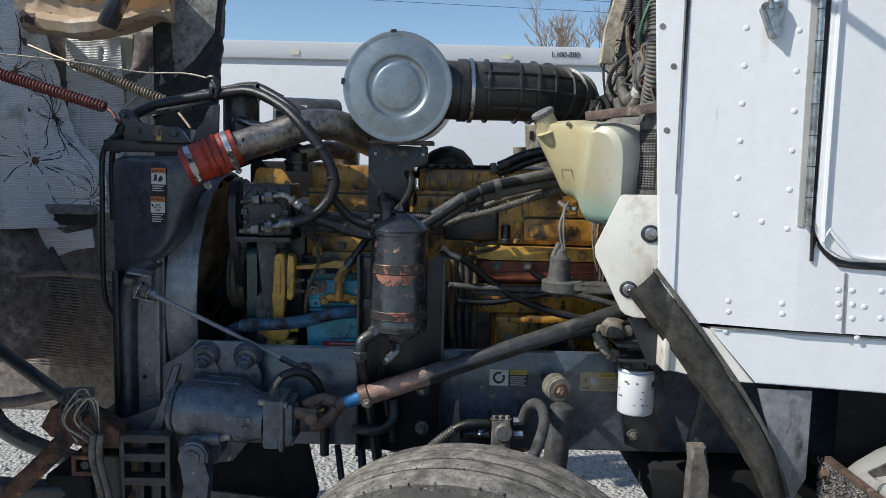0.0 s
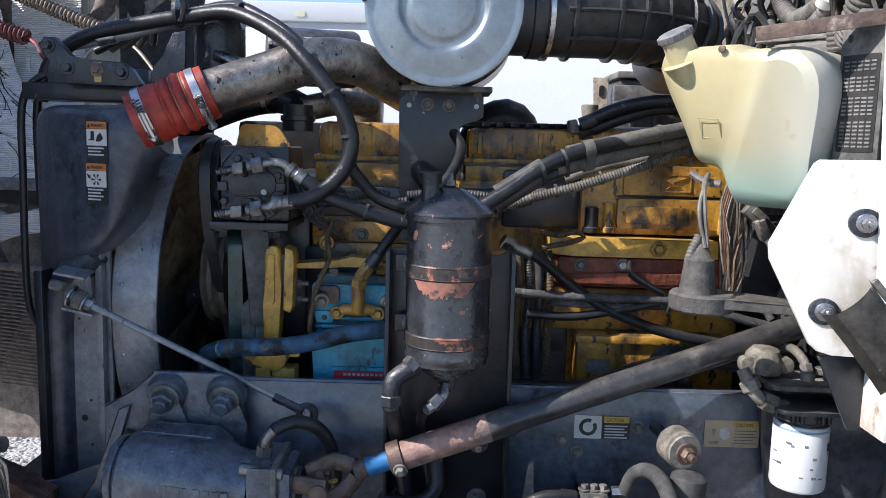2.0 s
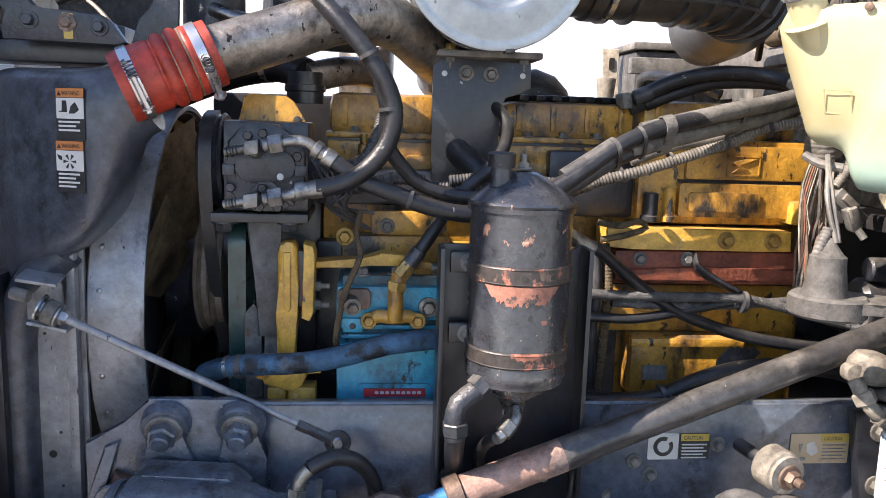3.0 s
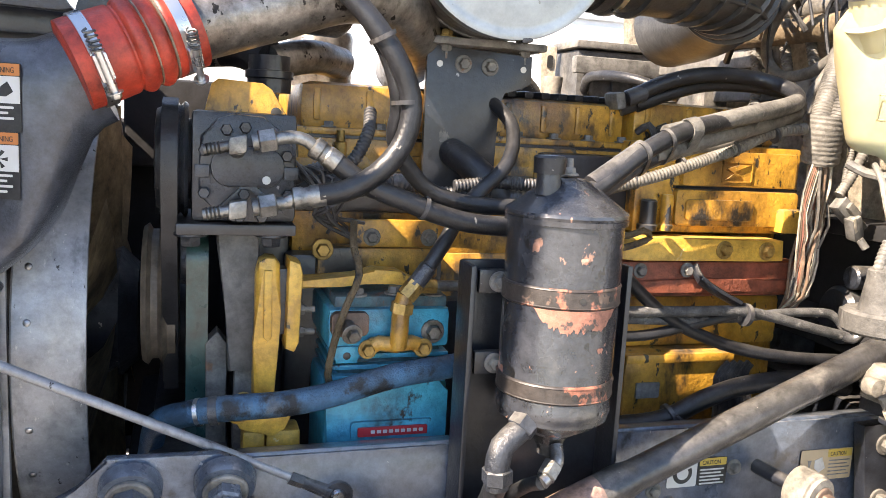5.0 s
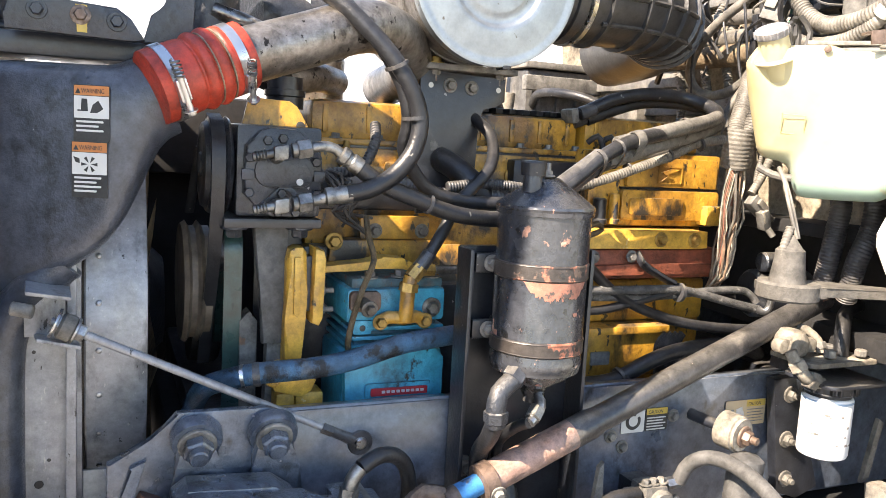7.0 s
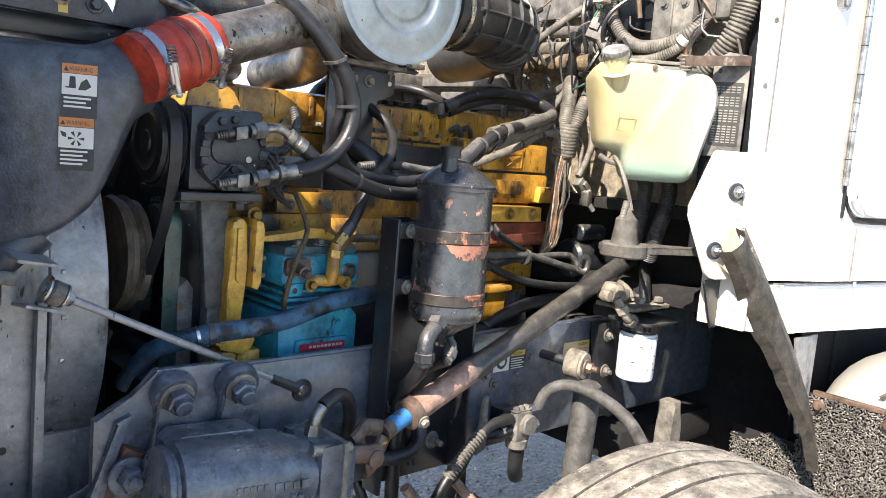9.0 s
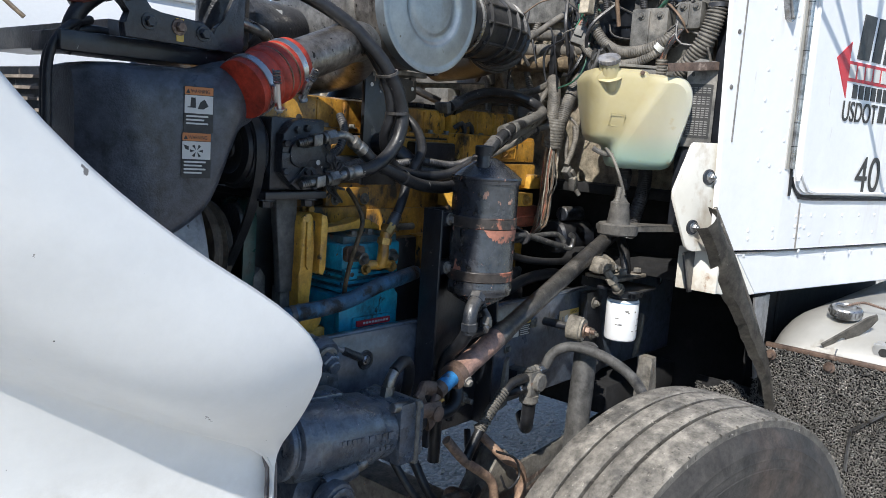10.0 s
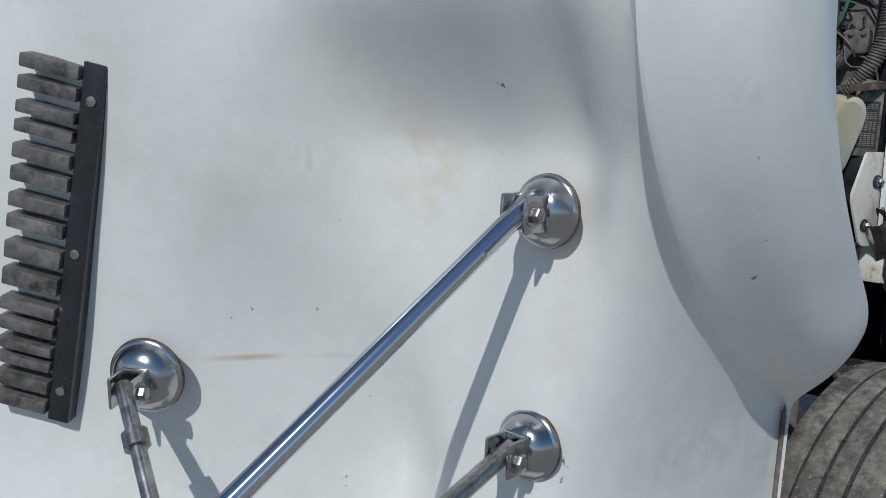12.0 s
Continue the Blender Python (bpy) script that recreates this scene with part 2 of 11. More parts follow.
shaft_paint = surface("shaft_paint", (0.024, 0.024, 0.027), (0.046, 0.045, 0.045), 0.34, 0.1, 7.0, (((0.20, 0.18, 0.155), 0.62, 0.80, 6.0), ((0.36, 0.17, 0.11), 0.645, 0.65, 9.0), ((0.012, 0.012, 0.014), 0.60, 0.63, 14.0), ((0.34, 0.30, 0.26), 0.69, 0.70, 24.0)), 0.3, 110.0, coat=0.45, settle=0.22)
shaft_rust = surface("shaft_rust", (0.36, 0.215, 0.165), (0.27, 0.175, 0.145), 0.5, 0.1, 10.0, (((0.13, 0.115, 0.11), 0.53, 0.66, 12.0), ((0.42, 0.21, 0.14), 0.58, 0.66, 7.0), ((0.50, 0.42, 0.36), 0.69, 0.71, 24.0)), 0.35, 110.0)
joint_steel = surface("joint_steel", (0.17, 0.11, 0.08), (0.12, 0.09, 0.075), 0.55, 0.4, 12.0, (((0.42, 0.33, 0.27), 0.62, 0.7, 14.0),), 0.35, 130.0)
blue_paint = surface("blue_paint", (0.02, 0.14, 0.34), (0.03, 0.19, 0.42), 0.5, 0, 12.0, (((0.04, 0.04, 0.05), 0.54, 0.62, 26.0), ((0.25, 0.18, 0.14), 0.63, 0.68, 40.0)))
blue_hose = surface("blue_hose", (0.030, 0.072, 0.118), (0.030, 0.110, 0.200), 0.48, 0, 16.0, (((0.10, 0.105, 0.11), 0.58, 0.7, 16.0), ((0.010, 0.013, 0.017), 0.56, 0.62, 14.0)), 0.6, 320.0, settle=0.15)
braided = surface("braided", (0.055, 0.055, 0.055), (0.09, 0.088, 0.085), 0.6, 0, 30.0, (((0.22, 0.21, 0.2), 0.6, 0.7, 60.0),), 0.8, 420.0)
braided_gold = surface("braided_gold", (0.17, 0.12, 0.06), (0.08, 0.06, 0.04), 0.6, 0.2, 30.0, (((0.03, 0.03, 0.03), 0.55, 0.65, 30.0),), 0.9, 320.0)
tyre_rubber = surface("tyre_rubber", (0.026, 0.024, 0.023), (0.040, 0.037, 0.034), 0.7, 0, 4.0, (((0.062, 0.053, 0.046), 0.52, 0.75, 5.0), ((0.085, 0.062, 0.05), 0.60, 0.8, 3.0)), 0.25, 150.0)
# settle is dust plus painted sun on the tread's top; its front stays dark
tread_rubber = surface("tread_rubber", (0.085, 0.080, 0.072), (0.115, 0.107, 0.096), 0.85, 0, 6.0, (((0.17, 0.155, 0.135), 0.57, 0.68, 34.0), ((0.42, 0.39, 0.35), 0.655, 0.68, 90.0), ((0.035, 0.032, 0.03), 0.63, 0.67, 60.0)), 1.0, 130.0, settle=0.55, settled=(0.44, 0.40, 0.34))
rim_steel = surface("rim_steel", (0.22, 0.19, 0.17), (0.30, 0.27, 0.25), 0.5, 0.5, 8.0, (((0.14, 0.08, 0.05), 0.56, 0.68, 12.0),))
foil_bright = surface("foil_bright", (0.66, 0.63, 0.57), (0.55, 0.51, 0.45), 0.45, 0.2, 8.0, (((0.28, 0.22, 0.16), 0.56, 0.70, 8.0),), 0.6, 26.0)
raw_fibre = surface("raw_fibre", (0.56, 0.42, 0.28), (0.44, 0.31, 0.19), 0.75, 0, 7.0, (((0.70, 0.62, 0.50), 0.56, 0.68, 5.0), ((0.09, 0.065, 0.05), 0.60, 0.65, 12.0), ((0.25, 0.15, 0.09), 0.64, 0.68, 22.0)), 0.6, 60.0)
hood_inner = surface("hood_inner", (0.19, 0.165, 0.16), (0.13, 0.115, 0.11), 0.85, 0, 4.0, (((0.06, 0.055, 0.05), 0.56, 0.70, 6.0), ((0.42, 0.36, 0.32), 0.58, 0.72, 9.0)), 0.4, 90.0)
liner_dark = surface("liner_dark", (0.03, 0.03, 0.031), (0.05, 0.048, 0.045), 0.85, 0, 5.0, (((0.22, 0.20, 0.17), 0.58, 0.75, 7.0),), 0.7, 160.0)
grille_dust = surface("grille_dust", (0.26, 0.22, 0.19), (0.19, 0.168, 0.15), 0.8, 0.1, 5.0, (((0.36, 0.31, 0.26), 0.56, 0.75, 4.0),), 0.4, 60.0)
loom_grey = surface("loom_grey", (0.105, 0.096, 0.083), (0.15, 0.138, 0.12), 0.6, 0, 14.0, (((0.04, 0.04, 0.04), 0.54, 0.7, 9.0), ((0.26, 0.235, 0.20), 0.62, 0.72, 12.0)), 0.2, 160.0, settle=0.3)
loom_black = surface("loom_black", (0.028, 0.028, 0.032), (0.05, 0.05, 0.053), 0.42, 0, 14.0, (((0.19, 0.175, 0.15), 0.58, 0.8, 9.0),), 0.2, 160.0, settle=0.5)
wire_brown = surface("wire_brown", (0.22, 0.15, 0.10), (0.15, 0.10, 0.07), 0.6, 0, 20.0)
wire_pale = surface("wire_pale", (0.46, 0.41, 0.33), (0.36, 0.31, 0.24), 0.6, 0, 20.0)
wire_rose = surface("wire_rose", (0.40, 0.17, 0.12), (0.30, 0.12, 0.08), 0.6, 0, 20.0)
wire_green = surface("wire_green", (0.05, 0.17, 0.10), (0.03, 0.10, 0.07), 0.6, 0, 20.0)
spring_red = surface("spring_red", (0.17, 0.042, 0.035), (0.12, 0.035, 0.03), 0.55, 0.2, 20.0, ((DUST, 0.6, 0.8, 12.0),))
spring_steel = surface("spring_steel", (0.30, 0.24, 0.17), (0.20, 0.16, 0.12), 0.5, 0.5, 20.0)
wall_dust = surface("wall_dust", (0.46, 0.40, 0.31), (0.36, 0.31, 0.235), 0.85, 0, 6.0, (((0.10, 0.085, 0.07), 0.58, 0.70, 6.0), ((0.66, 0.61, 0.52), 0.6, 0.68, 4.0)), 0.6, 40.0)
box_grey = surface("box_grey", (0.10, 0.097, 0.09), (0.15, 0.144, 0.132), 0.6, 0, 9.0, (((0.25, 0.225, 0.19), 0.52, 0.8, 7.0),), 0.25, 100.0, settle=0.6)
filter_white = surface("filter_white", (0.78, 0.79, 0.80), (0.72, 0.73, 0.74), 0.35, 0, 5.0, (((0.5, 0.48, 0.44), 0.64, 0.8, 7.0),), 0.03)
alloy_tank = surface("alloy_tank", (0.50, 0.49, 0.46), (0.40, 0.39, 0.36), 0.45, 0.35, 5.0, (((0.22, 0.18, 0.13), 0.58, 0.75, 7.0),), 0.2, 60.0)
trailer_white = surface("trailer_white", (0.66, 0.67, 0.68), (0.60, 0.61, 0.61), 0.4, 0, 0.6, (((0.52, 0.50, 0.45), 0.62, 0.8, 0.9),), 0.02)
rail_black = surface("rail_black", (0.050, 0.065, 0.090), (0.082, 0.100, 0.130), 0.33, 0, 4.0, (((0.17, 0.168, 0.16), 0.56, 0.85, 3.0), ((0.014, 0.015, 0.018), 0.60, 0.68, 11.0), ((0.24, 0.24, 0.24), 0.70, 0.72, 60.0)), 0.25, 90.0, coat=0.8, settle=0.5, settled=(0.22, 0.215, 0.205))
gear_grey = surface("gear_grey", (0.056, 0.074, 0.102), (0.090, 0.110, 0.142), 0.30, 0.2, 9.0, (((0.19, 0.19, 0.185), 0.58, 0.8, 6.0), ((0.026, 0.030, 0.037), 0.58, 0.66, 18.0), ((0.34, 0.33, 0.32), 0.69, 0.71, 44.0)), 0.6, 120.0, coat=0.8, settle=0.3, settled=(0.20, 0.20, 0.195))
flap_rubber = surface("flap_rubber", (0.070, 0.065, 0.058), (0.105, 0.096, 0.084), 0.55, 0, 7.0, (((0.21, 0.19, 0.16), 0.54, 0.75, 8.0), ((0.035, 0.034, 0.033), 0.60, 0.68, 12.0), ((0.32, 0.30, 0.26), 0.66, 0.69, 18.0)), 0.4, 60.0, squeeze=(2.5, 1, 0.7))
primer_red = surface("primer_red", (0.36, 0.155, 0.105), (0.27, 0.115, 0.08), 0.55, 0, 30.0, (((0.06, 0.05, 0.045), 0.58, 0.62, 50.0), ((0.42, 0.27, 0.20), 0.62, 0.66, 40.0)), 0.3, 200.0)
# near-black that puts the deep shade of gaps and voids into the colour
shade_black = surface("shade_black", (0.007, 0.007, 0.008), (0.012, 0.012, 0.013), 0.95, 0, 8.0, (((0.03, 0.028, 0.026), 0.62, 0.8, 5.0),), 0.2)
cone_dust = surface("cone_dust", (0.062, 0.058, 0.052), (0.092, 0.086, 0.077), 0.7, 0, 10.0, (((0.03, 0.029, 0.028), 0.55, 0.68, 9.0), ((0.17, 0.155, 0.132), 0.62, 0.74, 14.0)), 0.4, 140.0, settle=0.3)
silt_hose = surface("silt_hose", (0.34, 0.22, 0.15), (0.26, 0.175, 0.125), 0.7, 0, 9.0, (((0.12, 0.09, 0.075), 0.55, 0.7, 10.0),), 0.2)
silt_steel = surface("silt_steel", (0.060, 0.060, 0.060), (0.085, 0.083, 0.080), 0.55, 0, 7.0, (((0.13, 0.122, 0.11), 0.54, 0.75, 8.0), ((0.03, 0.03, 0.032), 0.58, 0.68, 14.0)), 0.25, 120.0)
decal_white = surface("decal_white", (0.62, 0.61, 0.58), (0.55, 0.54, 0.51), 0.5, 0, 20.0, ((DUST, 0.6, 0.8, 16.0),), 0)
decal_orange = surface("decal_orange", (0.55, 0.20, 0.06), (0.48, 0.17, 0.05), 0.5, 0, 20.0, ((DUST, 0.62, 0.85, 16.0),), 0)
decal_yellow = surface("decal_yellow", (0.58, 0.40, 0.08), (0.50, 0.34, 0.07), 0.5, 0, 20.0, ((DUST, 0.56, 0.8, 16.0),), 0)
decal_pale = surface("decal_pale", (0.66, 0.62, 0.42), (0.70, 0.68, 0.55), 0.5, 0, 9.0, (), 0)
decal_black = surface("decal_black", (0.02, 0.02, 0.02), (0.04, 0.038, 0.035), 0.5, 0, 20.0, (), 0)
decal_grey = surface("decal_grey", (0.16, 0.155, 0.145), (0.22, 0.21, 0.20), 0.6, 0, 20.0, (), 0)
decal_red = surface("decal_red", (0.52, 0.03, 0.04), (0.45, 0.03, 0.04), 0.45, 0, 14.0, (), 0)
emblem_grey = surface("emblem_grey", (0.14, 0.135, 0.13), (0.19, 0.18, 0.17), 0.5, 0.4, 20.0, (((0.05, 0.05, 0.05), 0.58, 0.7, 26.0),), 0.3, 180.0)
bark = surface("bark", (0.14, 0.11, 0.085), (0.20, 0.16, 0.12), 0.9, 0, 6.0)


def gravel_ground():
    m, t, p, co = nodes_of("gravel_ground")
    v = t.nodes.new("ShaderNodeTexVoronoi")
    v.inputs["Scale"].default_value = 42.0
    t.links.new(co, v.inputs["Vector"])
    tone = mixed(t, ramp_of(t, v.outputs["Color"], 0.1, 0.9), (0.27, 0.255, 0.235), (0.48, 0.465, 0.44))
    col = mixed(t, ramp_of(t, noise_of(t, co, 0.7), 0.35, 0.7), tone, (0.40, 0.38, 0.35))
    t.links.new(col, p.inputs["Base Color"])
    p.inputs["Roughness"].default_value = 0.95
    b = t.nodes.new("ShaderNodeBump")
    b.inputs["Strength"].default_value, b.inputs["Distance"].default_value = 0.9, 0.02
    b.invert = True
    t.links.new(v.outputs["Distance"], b.inputs["Height"])
    t.links.new(b.outputs[0], p.inputs["Normal"])
    return m


def reservoir_plastic():
    """Milky plastic, yellowed, with green-blue coolant showing through below its level."""
    m, t, p, co = nodes_of("reservoir_plastic")
    s = t.nodes.new("ShaderNodeSeparateXYZ")
    t.links.new(co, s.inputs[0])
    milky = mixed(t, ramp_of(t, noise_of(t, co, 9.0), 0.35, 0.7), (0.53, 0.47, 0.28), (0.45, 0.38, 0.20))
    # whiter towards the sunlit end, the shaded end yellower: light put into the colour
    milky = mixed(t, ramp_of(t, s.outputs["X"], 0.33, 0.44), milky, (0.57, 0.57, 0.49))
    level = t.nodes.new("ShaderNodeMapRange")
    level.inputs["From Min"].default_value, level.inputs["From Max"].default_value = 1.65, 1.575
    t.links.new(s.outputs["Z"], level.inputs["Value"])
    col = mixed(t, level.outputs[0], milky, (0.36, 0.50, 0.42))
    col = mixed(t, ramp_of(t, noise_of(t, co, 22.0, 6.0), 0.62, 0.72), col, (0.50, 0.42, 0.25))
    t.links.new(col, p.inputs["Base Color"])
    p.inputs["Roughness"].default_value = 0.42
    p.inputs["Subsurface Weight"].default_value = 0.2
    p.inputs["Subsurface Radius"].default_value = (0.05, 0.045, 0.025)
    return m


def ribbed_foil(name, base, second):
    """Foil over stitched batting: close ribs across it, soot and torn spots."""
    m, t, p, co = nodes_of(name)
    w = t.nodes.new("ShaderNodeTexWave")
    w.bands_direction = "Z"
    w.inputs["Scale"].default_value, w.inputs["Distortion"].default_value, w.inputs["Detail"].default_value, w.inputs["Detail Scale"].default_value = 44.0, 3.4, 2.0, 0.35
    t.links.new(co, w.inputs["Vector"])
    col = mixed(t, ramp_of(t, noise_of(t, co, 7.0), 0.3, 0.7), base, second)
    # the grooves between ribs get their shade in colour as well as relief
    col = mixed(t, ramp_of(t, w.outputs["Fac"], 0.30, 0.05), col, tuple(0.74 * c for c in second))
    col = mixed(t, ramp_of(t, noise_of(t, co, 5.0, 6.0), 0.62, 0.78), col, (0.26, 0.24, 0.215))
    col = mixed(t, ramp_of(t, noise_of(t, co, 9.0, 6.0), 0.66, 0.68), col, (0.03, 0.03, 0.03))
    t.links.new(col, p.inputs["Base Color"])
    p.inputs["Metallic"].default_value, p.inputs["Roughness"].default_value = 0.12, 0.36
    b = t.nodes.new("ShaderNodeBump")
    b.inputs["Strength"].default_value, b.inputs["Distance"].default_value = 0.6, 0.004
    t.links.new(w.outputs["Fac"], b.inputs["Height"])
    t.links.new(b.outputs[0], p.inputs["Normal"])
    return m


foil = ribbed_foil("foil", (0.93, 0.93, 0.93), (0.84, 0.84, 0.84))
gravel = gravel_ground()
milky_plastic = reservoir_plastic()

# ---- mesh tools ----
UP = Vector((0, 0, 1))
OUT = Vector((0, -1, 0))


def basis(axis, hint=UP):
    w = Vector(axis).normalized()
    u = w.cross(hint if abs(w.dot(hint)) < 0.95 else Vector((1, 0, 0))).normalized()
    return u, w.cross(u).normalized(), w


def box(bm, c, s, turn=None, bev=0.0):
    m = Matrix.Translation(c) @ (turn.to_4x4() if turn else Matrix()) @ Matrix.Diagonal((*s, 1))
    r = bmesh.ops.create_cube(bm, size=1.0, matrix=m)
    if bev:
        edges = list({e for v in r["verts"] for e in v.link_edges})
        bmesh.ops.bevel(bm, geom=edges, offset=bev, segments=2, affect="EDGES", profile=0.6)
    return bm


def lathe(bm, at, axis, profile, n=28, start=0.0):
    """profile: (distance along the axis, radius), from end to end; a radius of 0 closes it to a point."""
    u, v, w = basis(axis)
    at = Vector(at)
    rings = []
    for h, r in profile:
        if r <= 1e-6:
            rings.append([bm.verts.new(at + w * h)])
        else:
            rings.append([bm.verts.new(at + w * h + u * (r * math.cos(start + 2 * math.pi * k / n)) + v * (r * math.sin(start + 2 * math.pi * k / n))) for k in range(n)])
    for a, b in zip(rings, rings[1:]):
        for k in range(n):
            j = (k + 1) % n
            if len(a) == 1 and len(b) == 1:
                break
            if len(a) == 1:
                bm.faces.new((a[0], b[j], b[k]))
            elif len(b) == 1:
                bm.faces.new((a[k], a[j], b[0]))
            else:
                bm.faces.new((a[k], a[j], b[j], b[k]))
    for ring in (rings[0], rings[-1]):
        if len(ring) > 2:
            bm.faces.new(ring)
    return bm


def cyl(bm, p0, p1, r0, r1=None, n=20, bev=0.0):
    r1 = r0 if r1 is None else r1
    p0, p1 = Vector(p0), Vector(p1)
    h = (p1 - p0).length
    prof = [(0, r0), (h, r1)] if not bev else [(0, r0 - bev), (bev, r0), (h - bev, r1), (h, r1 - bev)]
    return lathe(bm, p0, p1 - p0, prof, n)


def smooth_line(points, step=0.012, closed=False):
    """Catmull-Rom through the points."""
    p = [Vector(q) for q in points]
    if len(p) == 2:
        k = max(1, int((p[1] - p[0]).length / step))
        return [p[0].lerp(p[1], i / k) for i in range(k + 1)]
    ext = [p[0] * 2 - p[1], *p, p[-1] * 2 - p[-2]]
    out = []
    for i in range(1, len(ext) - 2):
        a, b, c, d = ext[i - 1:i + 3]
        k = max(2, int((c - b).length / step))
        for j in range(k):
            s = j / k
            out.append(0.5 * (2 * b + (c - a) * s + (2 * a - 5 * b + 4 * c - d) * s * s + (3 * b - a - 3 * c + d) * s ** 3))
    out.append(p[-1])
    return out


def tube(bm, points, r, n=10, step=0.014, rib=None, r_end=None, flat=1.0):
    """A hose through the points. rib: (pitch, depth) of its corrugation."""
    if rib:
        step = rib[0] / 4
    line = smooth_line(points, step)
    d0 = (line[1] - line[0]).normalized()
    u, v, w = basis(d0)
    rings = []
    for i, q in enumerate(line):
        d = (line[min(i + 1, len(line) - 1)] - line[max(i - 1, 0)]).normalized()
        turn = w.rotation_difference(d)
        u, v, w = turn @ u, turn @ v, d
        rr = r if r_end is None else r + (r_end - r) * i / (len(line) - 1)
        if rib:
            rr -= rib[1] * (1 if i % 4 < 2 else 0)
        rings.append([bm.verts.new(q + u * (rr * math.cos(2 * math.pi * k / n)) + v * (rr * flat * math.sin(2 * math.pi * k / n))) for k in range(n)])
    for a, b in zip(rings, rings[1:]):
        for k in range(n):
            bm.faces.new((a[k], a[(k + 1) % n], b[(k + 1) % n], b[k]))
    bm.faces.new(rings[0]), bm.faces.new(rings[-1])
    return bm


def plate(bm, outline, y0, y1, bev=0.0, m=None):
    """An outline of (x, z), made thick from y0 to y1; m moves it elsewhere."""
    a = [bm.verts.new((x, y0, z)) for x, z in outline]
    b = [bm.verts.new((x, y1, z)) for x, z in outline]
    k = len(a)
    fs = [bm.faces.new(a), bm.faces.new(b[::-1])]
    for i in range(k):
        fs.append(bm.faces.new((a[i], b[i], b[(i + 1) % k], a[(i + 1) % k])))
    if bev:
        edges = list(fs[0].edges) + list(fs[1].edges)
        got = bmesh.ops.bevel(bm, geom=edges, offset=bev, segments=2, affect="EDGES", profile=0.6)
        verts = list({v for f in got["faces"] for v in f.verts} | {v for v in a + b if v.is_valid})
    else:
        verts = a + b
    if m:
        bmesh.ops.transform(bm, matrix=m, verts=list({v for v in verts}))
    return bm


def hexbolt(bm, at, axis, r=0.011, washer=True, shank=0.0):
    at, w = Vector(at), Vector(axis).normalized()
    h = 0.0
    if washer:
        lathe(bm, at, w, [(0, r * 1.55), (r * 0.22, r * 1.55), (r * 0.3, r * 1.45)], 16)
        h = r * 0.3
    lathe(bm, at + w * h, w, [(0, r), (r * 0.75, r), (r * 0.95, r * 0.82)], 6)
    if shank:
        lathe(bm, at + w * (h + r * 0.9), w, [(0, r * 0.55), (shank, r * 0.55), (shank + r * 0.1, r * 0.45)], 12)
    return bm


def rounded(x0, z0, x1, z1, r, k=4):
    out = []
    for cx, cz, a in ((x1 - r, z1 - r, 0), (x0 + r, z1 - r, 90), (x0 + r, z0 + r, 180), (x1 - r, z0 + r, 270)):
        for i in range(k + 1):
            t = radians(a + 90 * i / k)
            out.append((cx + r * math.cos(t), cz + r * math.sin(t)))
    return out


def mesh_of(name, bm, material, smooth=True, normals=True):
    if normals:
        bmesh.ops.recalc_face_normals(bm, faces=bm.faces)
    me = bpy.data.meshes.new(name)
    bm.to_mesh(me)
    bm.free()
    if smooth:
        me.shade_smooth()
        me.set_sharp_from_angle(angle=radians(38))
    if material:
        me.materials.append(material)
    return me


def thing(name, at, label, category, group="", kind=""):
    ob = new(name)
    ob.empty_display_size = 0.05
    ob.location = at
    return tagged(ob, label, category, group, kind)


def under(ob, parent):
    """Puts ob, whose mesh is in the place's own coordinates, under a thing or a part."""
    ob.parent = parent
    if parent.parent is None and parent.type == "EMPTY":
        ob.matrix_parent_inverse = Matrix.Translation(-Vector(parent.location))
    return ob


def part(name, bm, material, parent, label="", smooth=True):
    return tagged(under(new(name, mesh_of(name, bm, material, smooth)), parent), label)


def solid(name, bm, material, label, category, group="", kind="", smooth=True):
    return tagged(new(name, mesh_of(name, bm, material, smooth)), label, category, group, kind)


def B():
    return bmesh.new()


def words(name, text, size, m, material, parent, depth=0.0006, align="LEFT", squeeze=1.0, label=""):
    """Lettering in the built-in font, turned into a mesh and laid by the pose m."""
    cu = bpy.data.curves.new(name, "FONT")
    cu.body, cu.size, cu.extrude, cu.align_x = text, size, depth, align
    tmp = bpy.data.objects.new(name, cu)
    scene.collection.objects.link(tmp)
    dg = bpy.context.evaluated_depsgraph_get()
    me = bpy.data.meshes.new_from_object(tmp.evaluated_get(dg))
    bpy.data.objects.remove(tmp)
    me.transform(m @ Matrix.Diagonal((squeeze, 1, 1, 1)))
    me.materials.clear()
    me.materials.append(material)
    return tagged(under(new(name, me), parent), label)


def facing(at, right, up=UP):
    """A pose whose x runs along right and whose y runs up; its z comes out of the face."""
    x = Vector(right).normalized()
    z = x.cross(Vector(up)).normalized()
    y = z.cross(x)
    return Matrix.Translation(at) @ Matrix((x, y, z)).transposed().to_4x4()

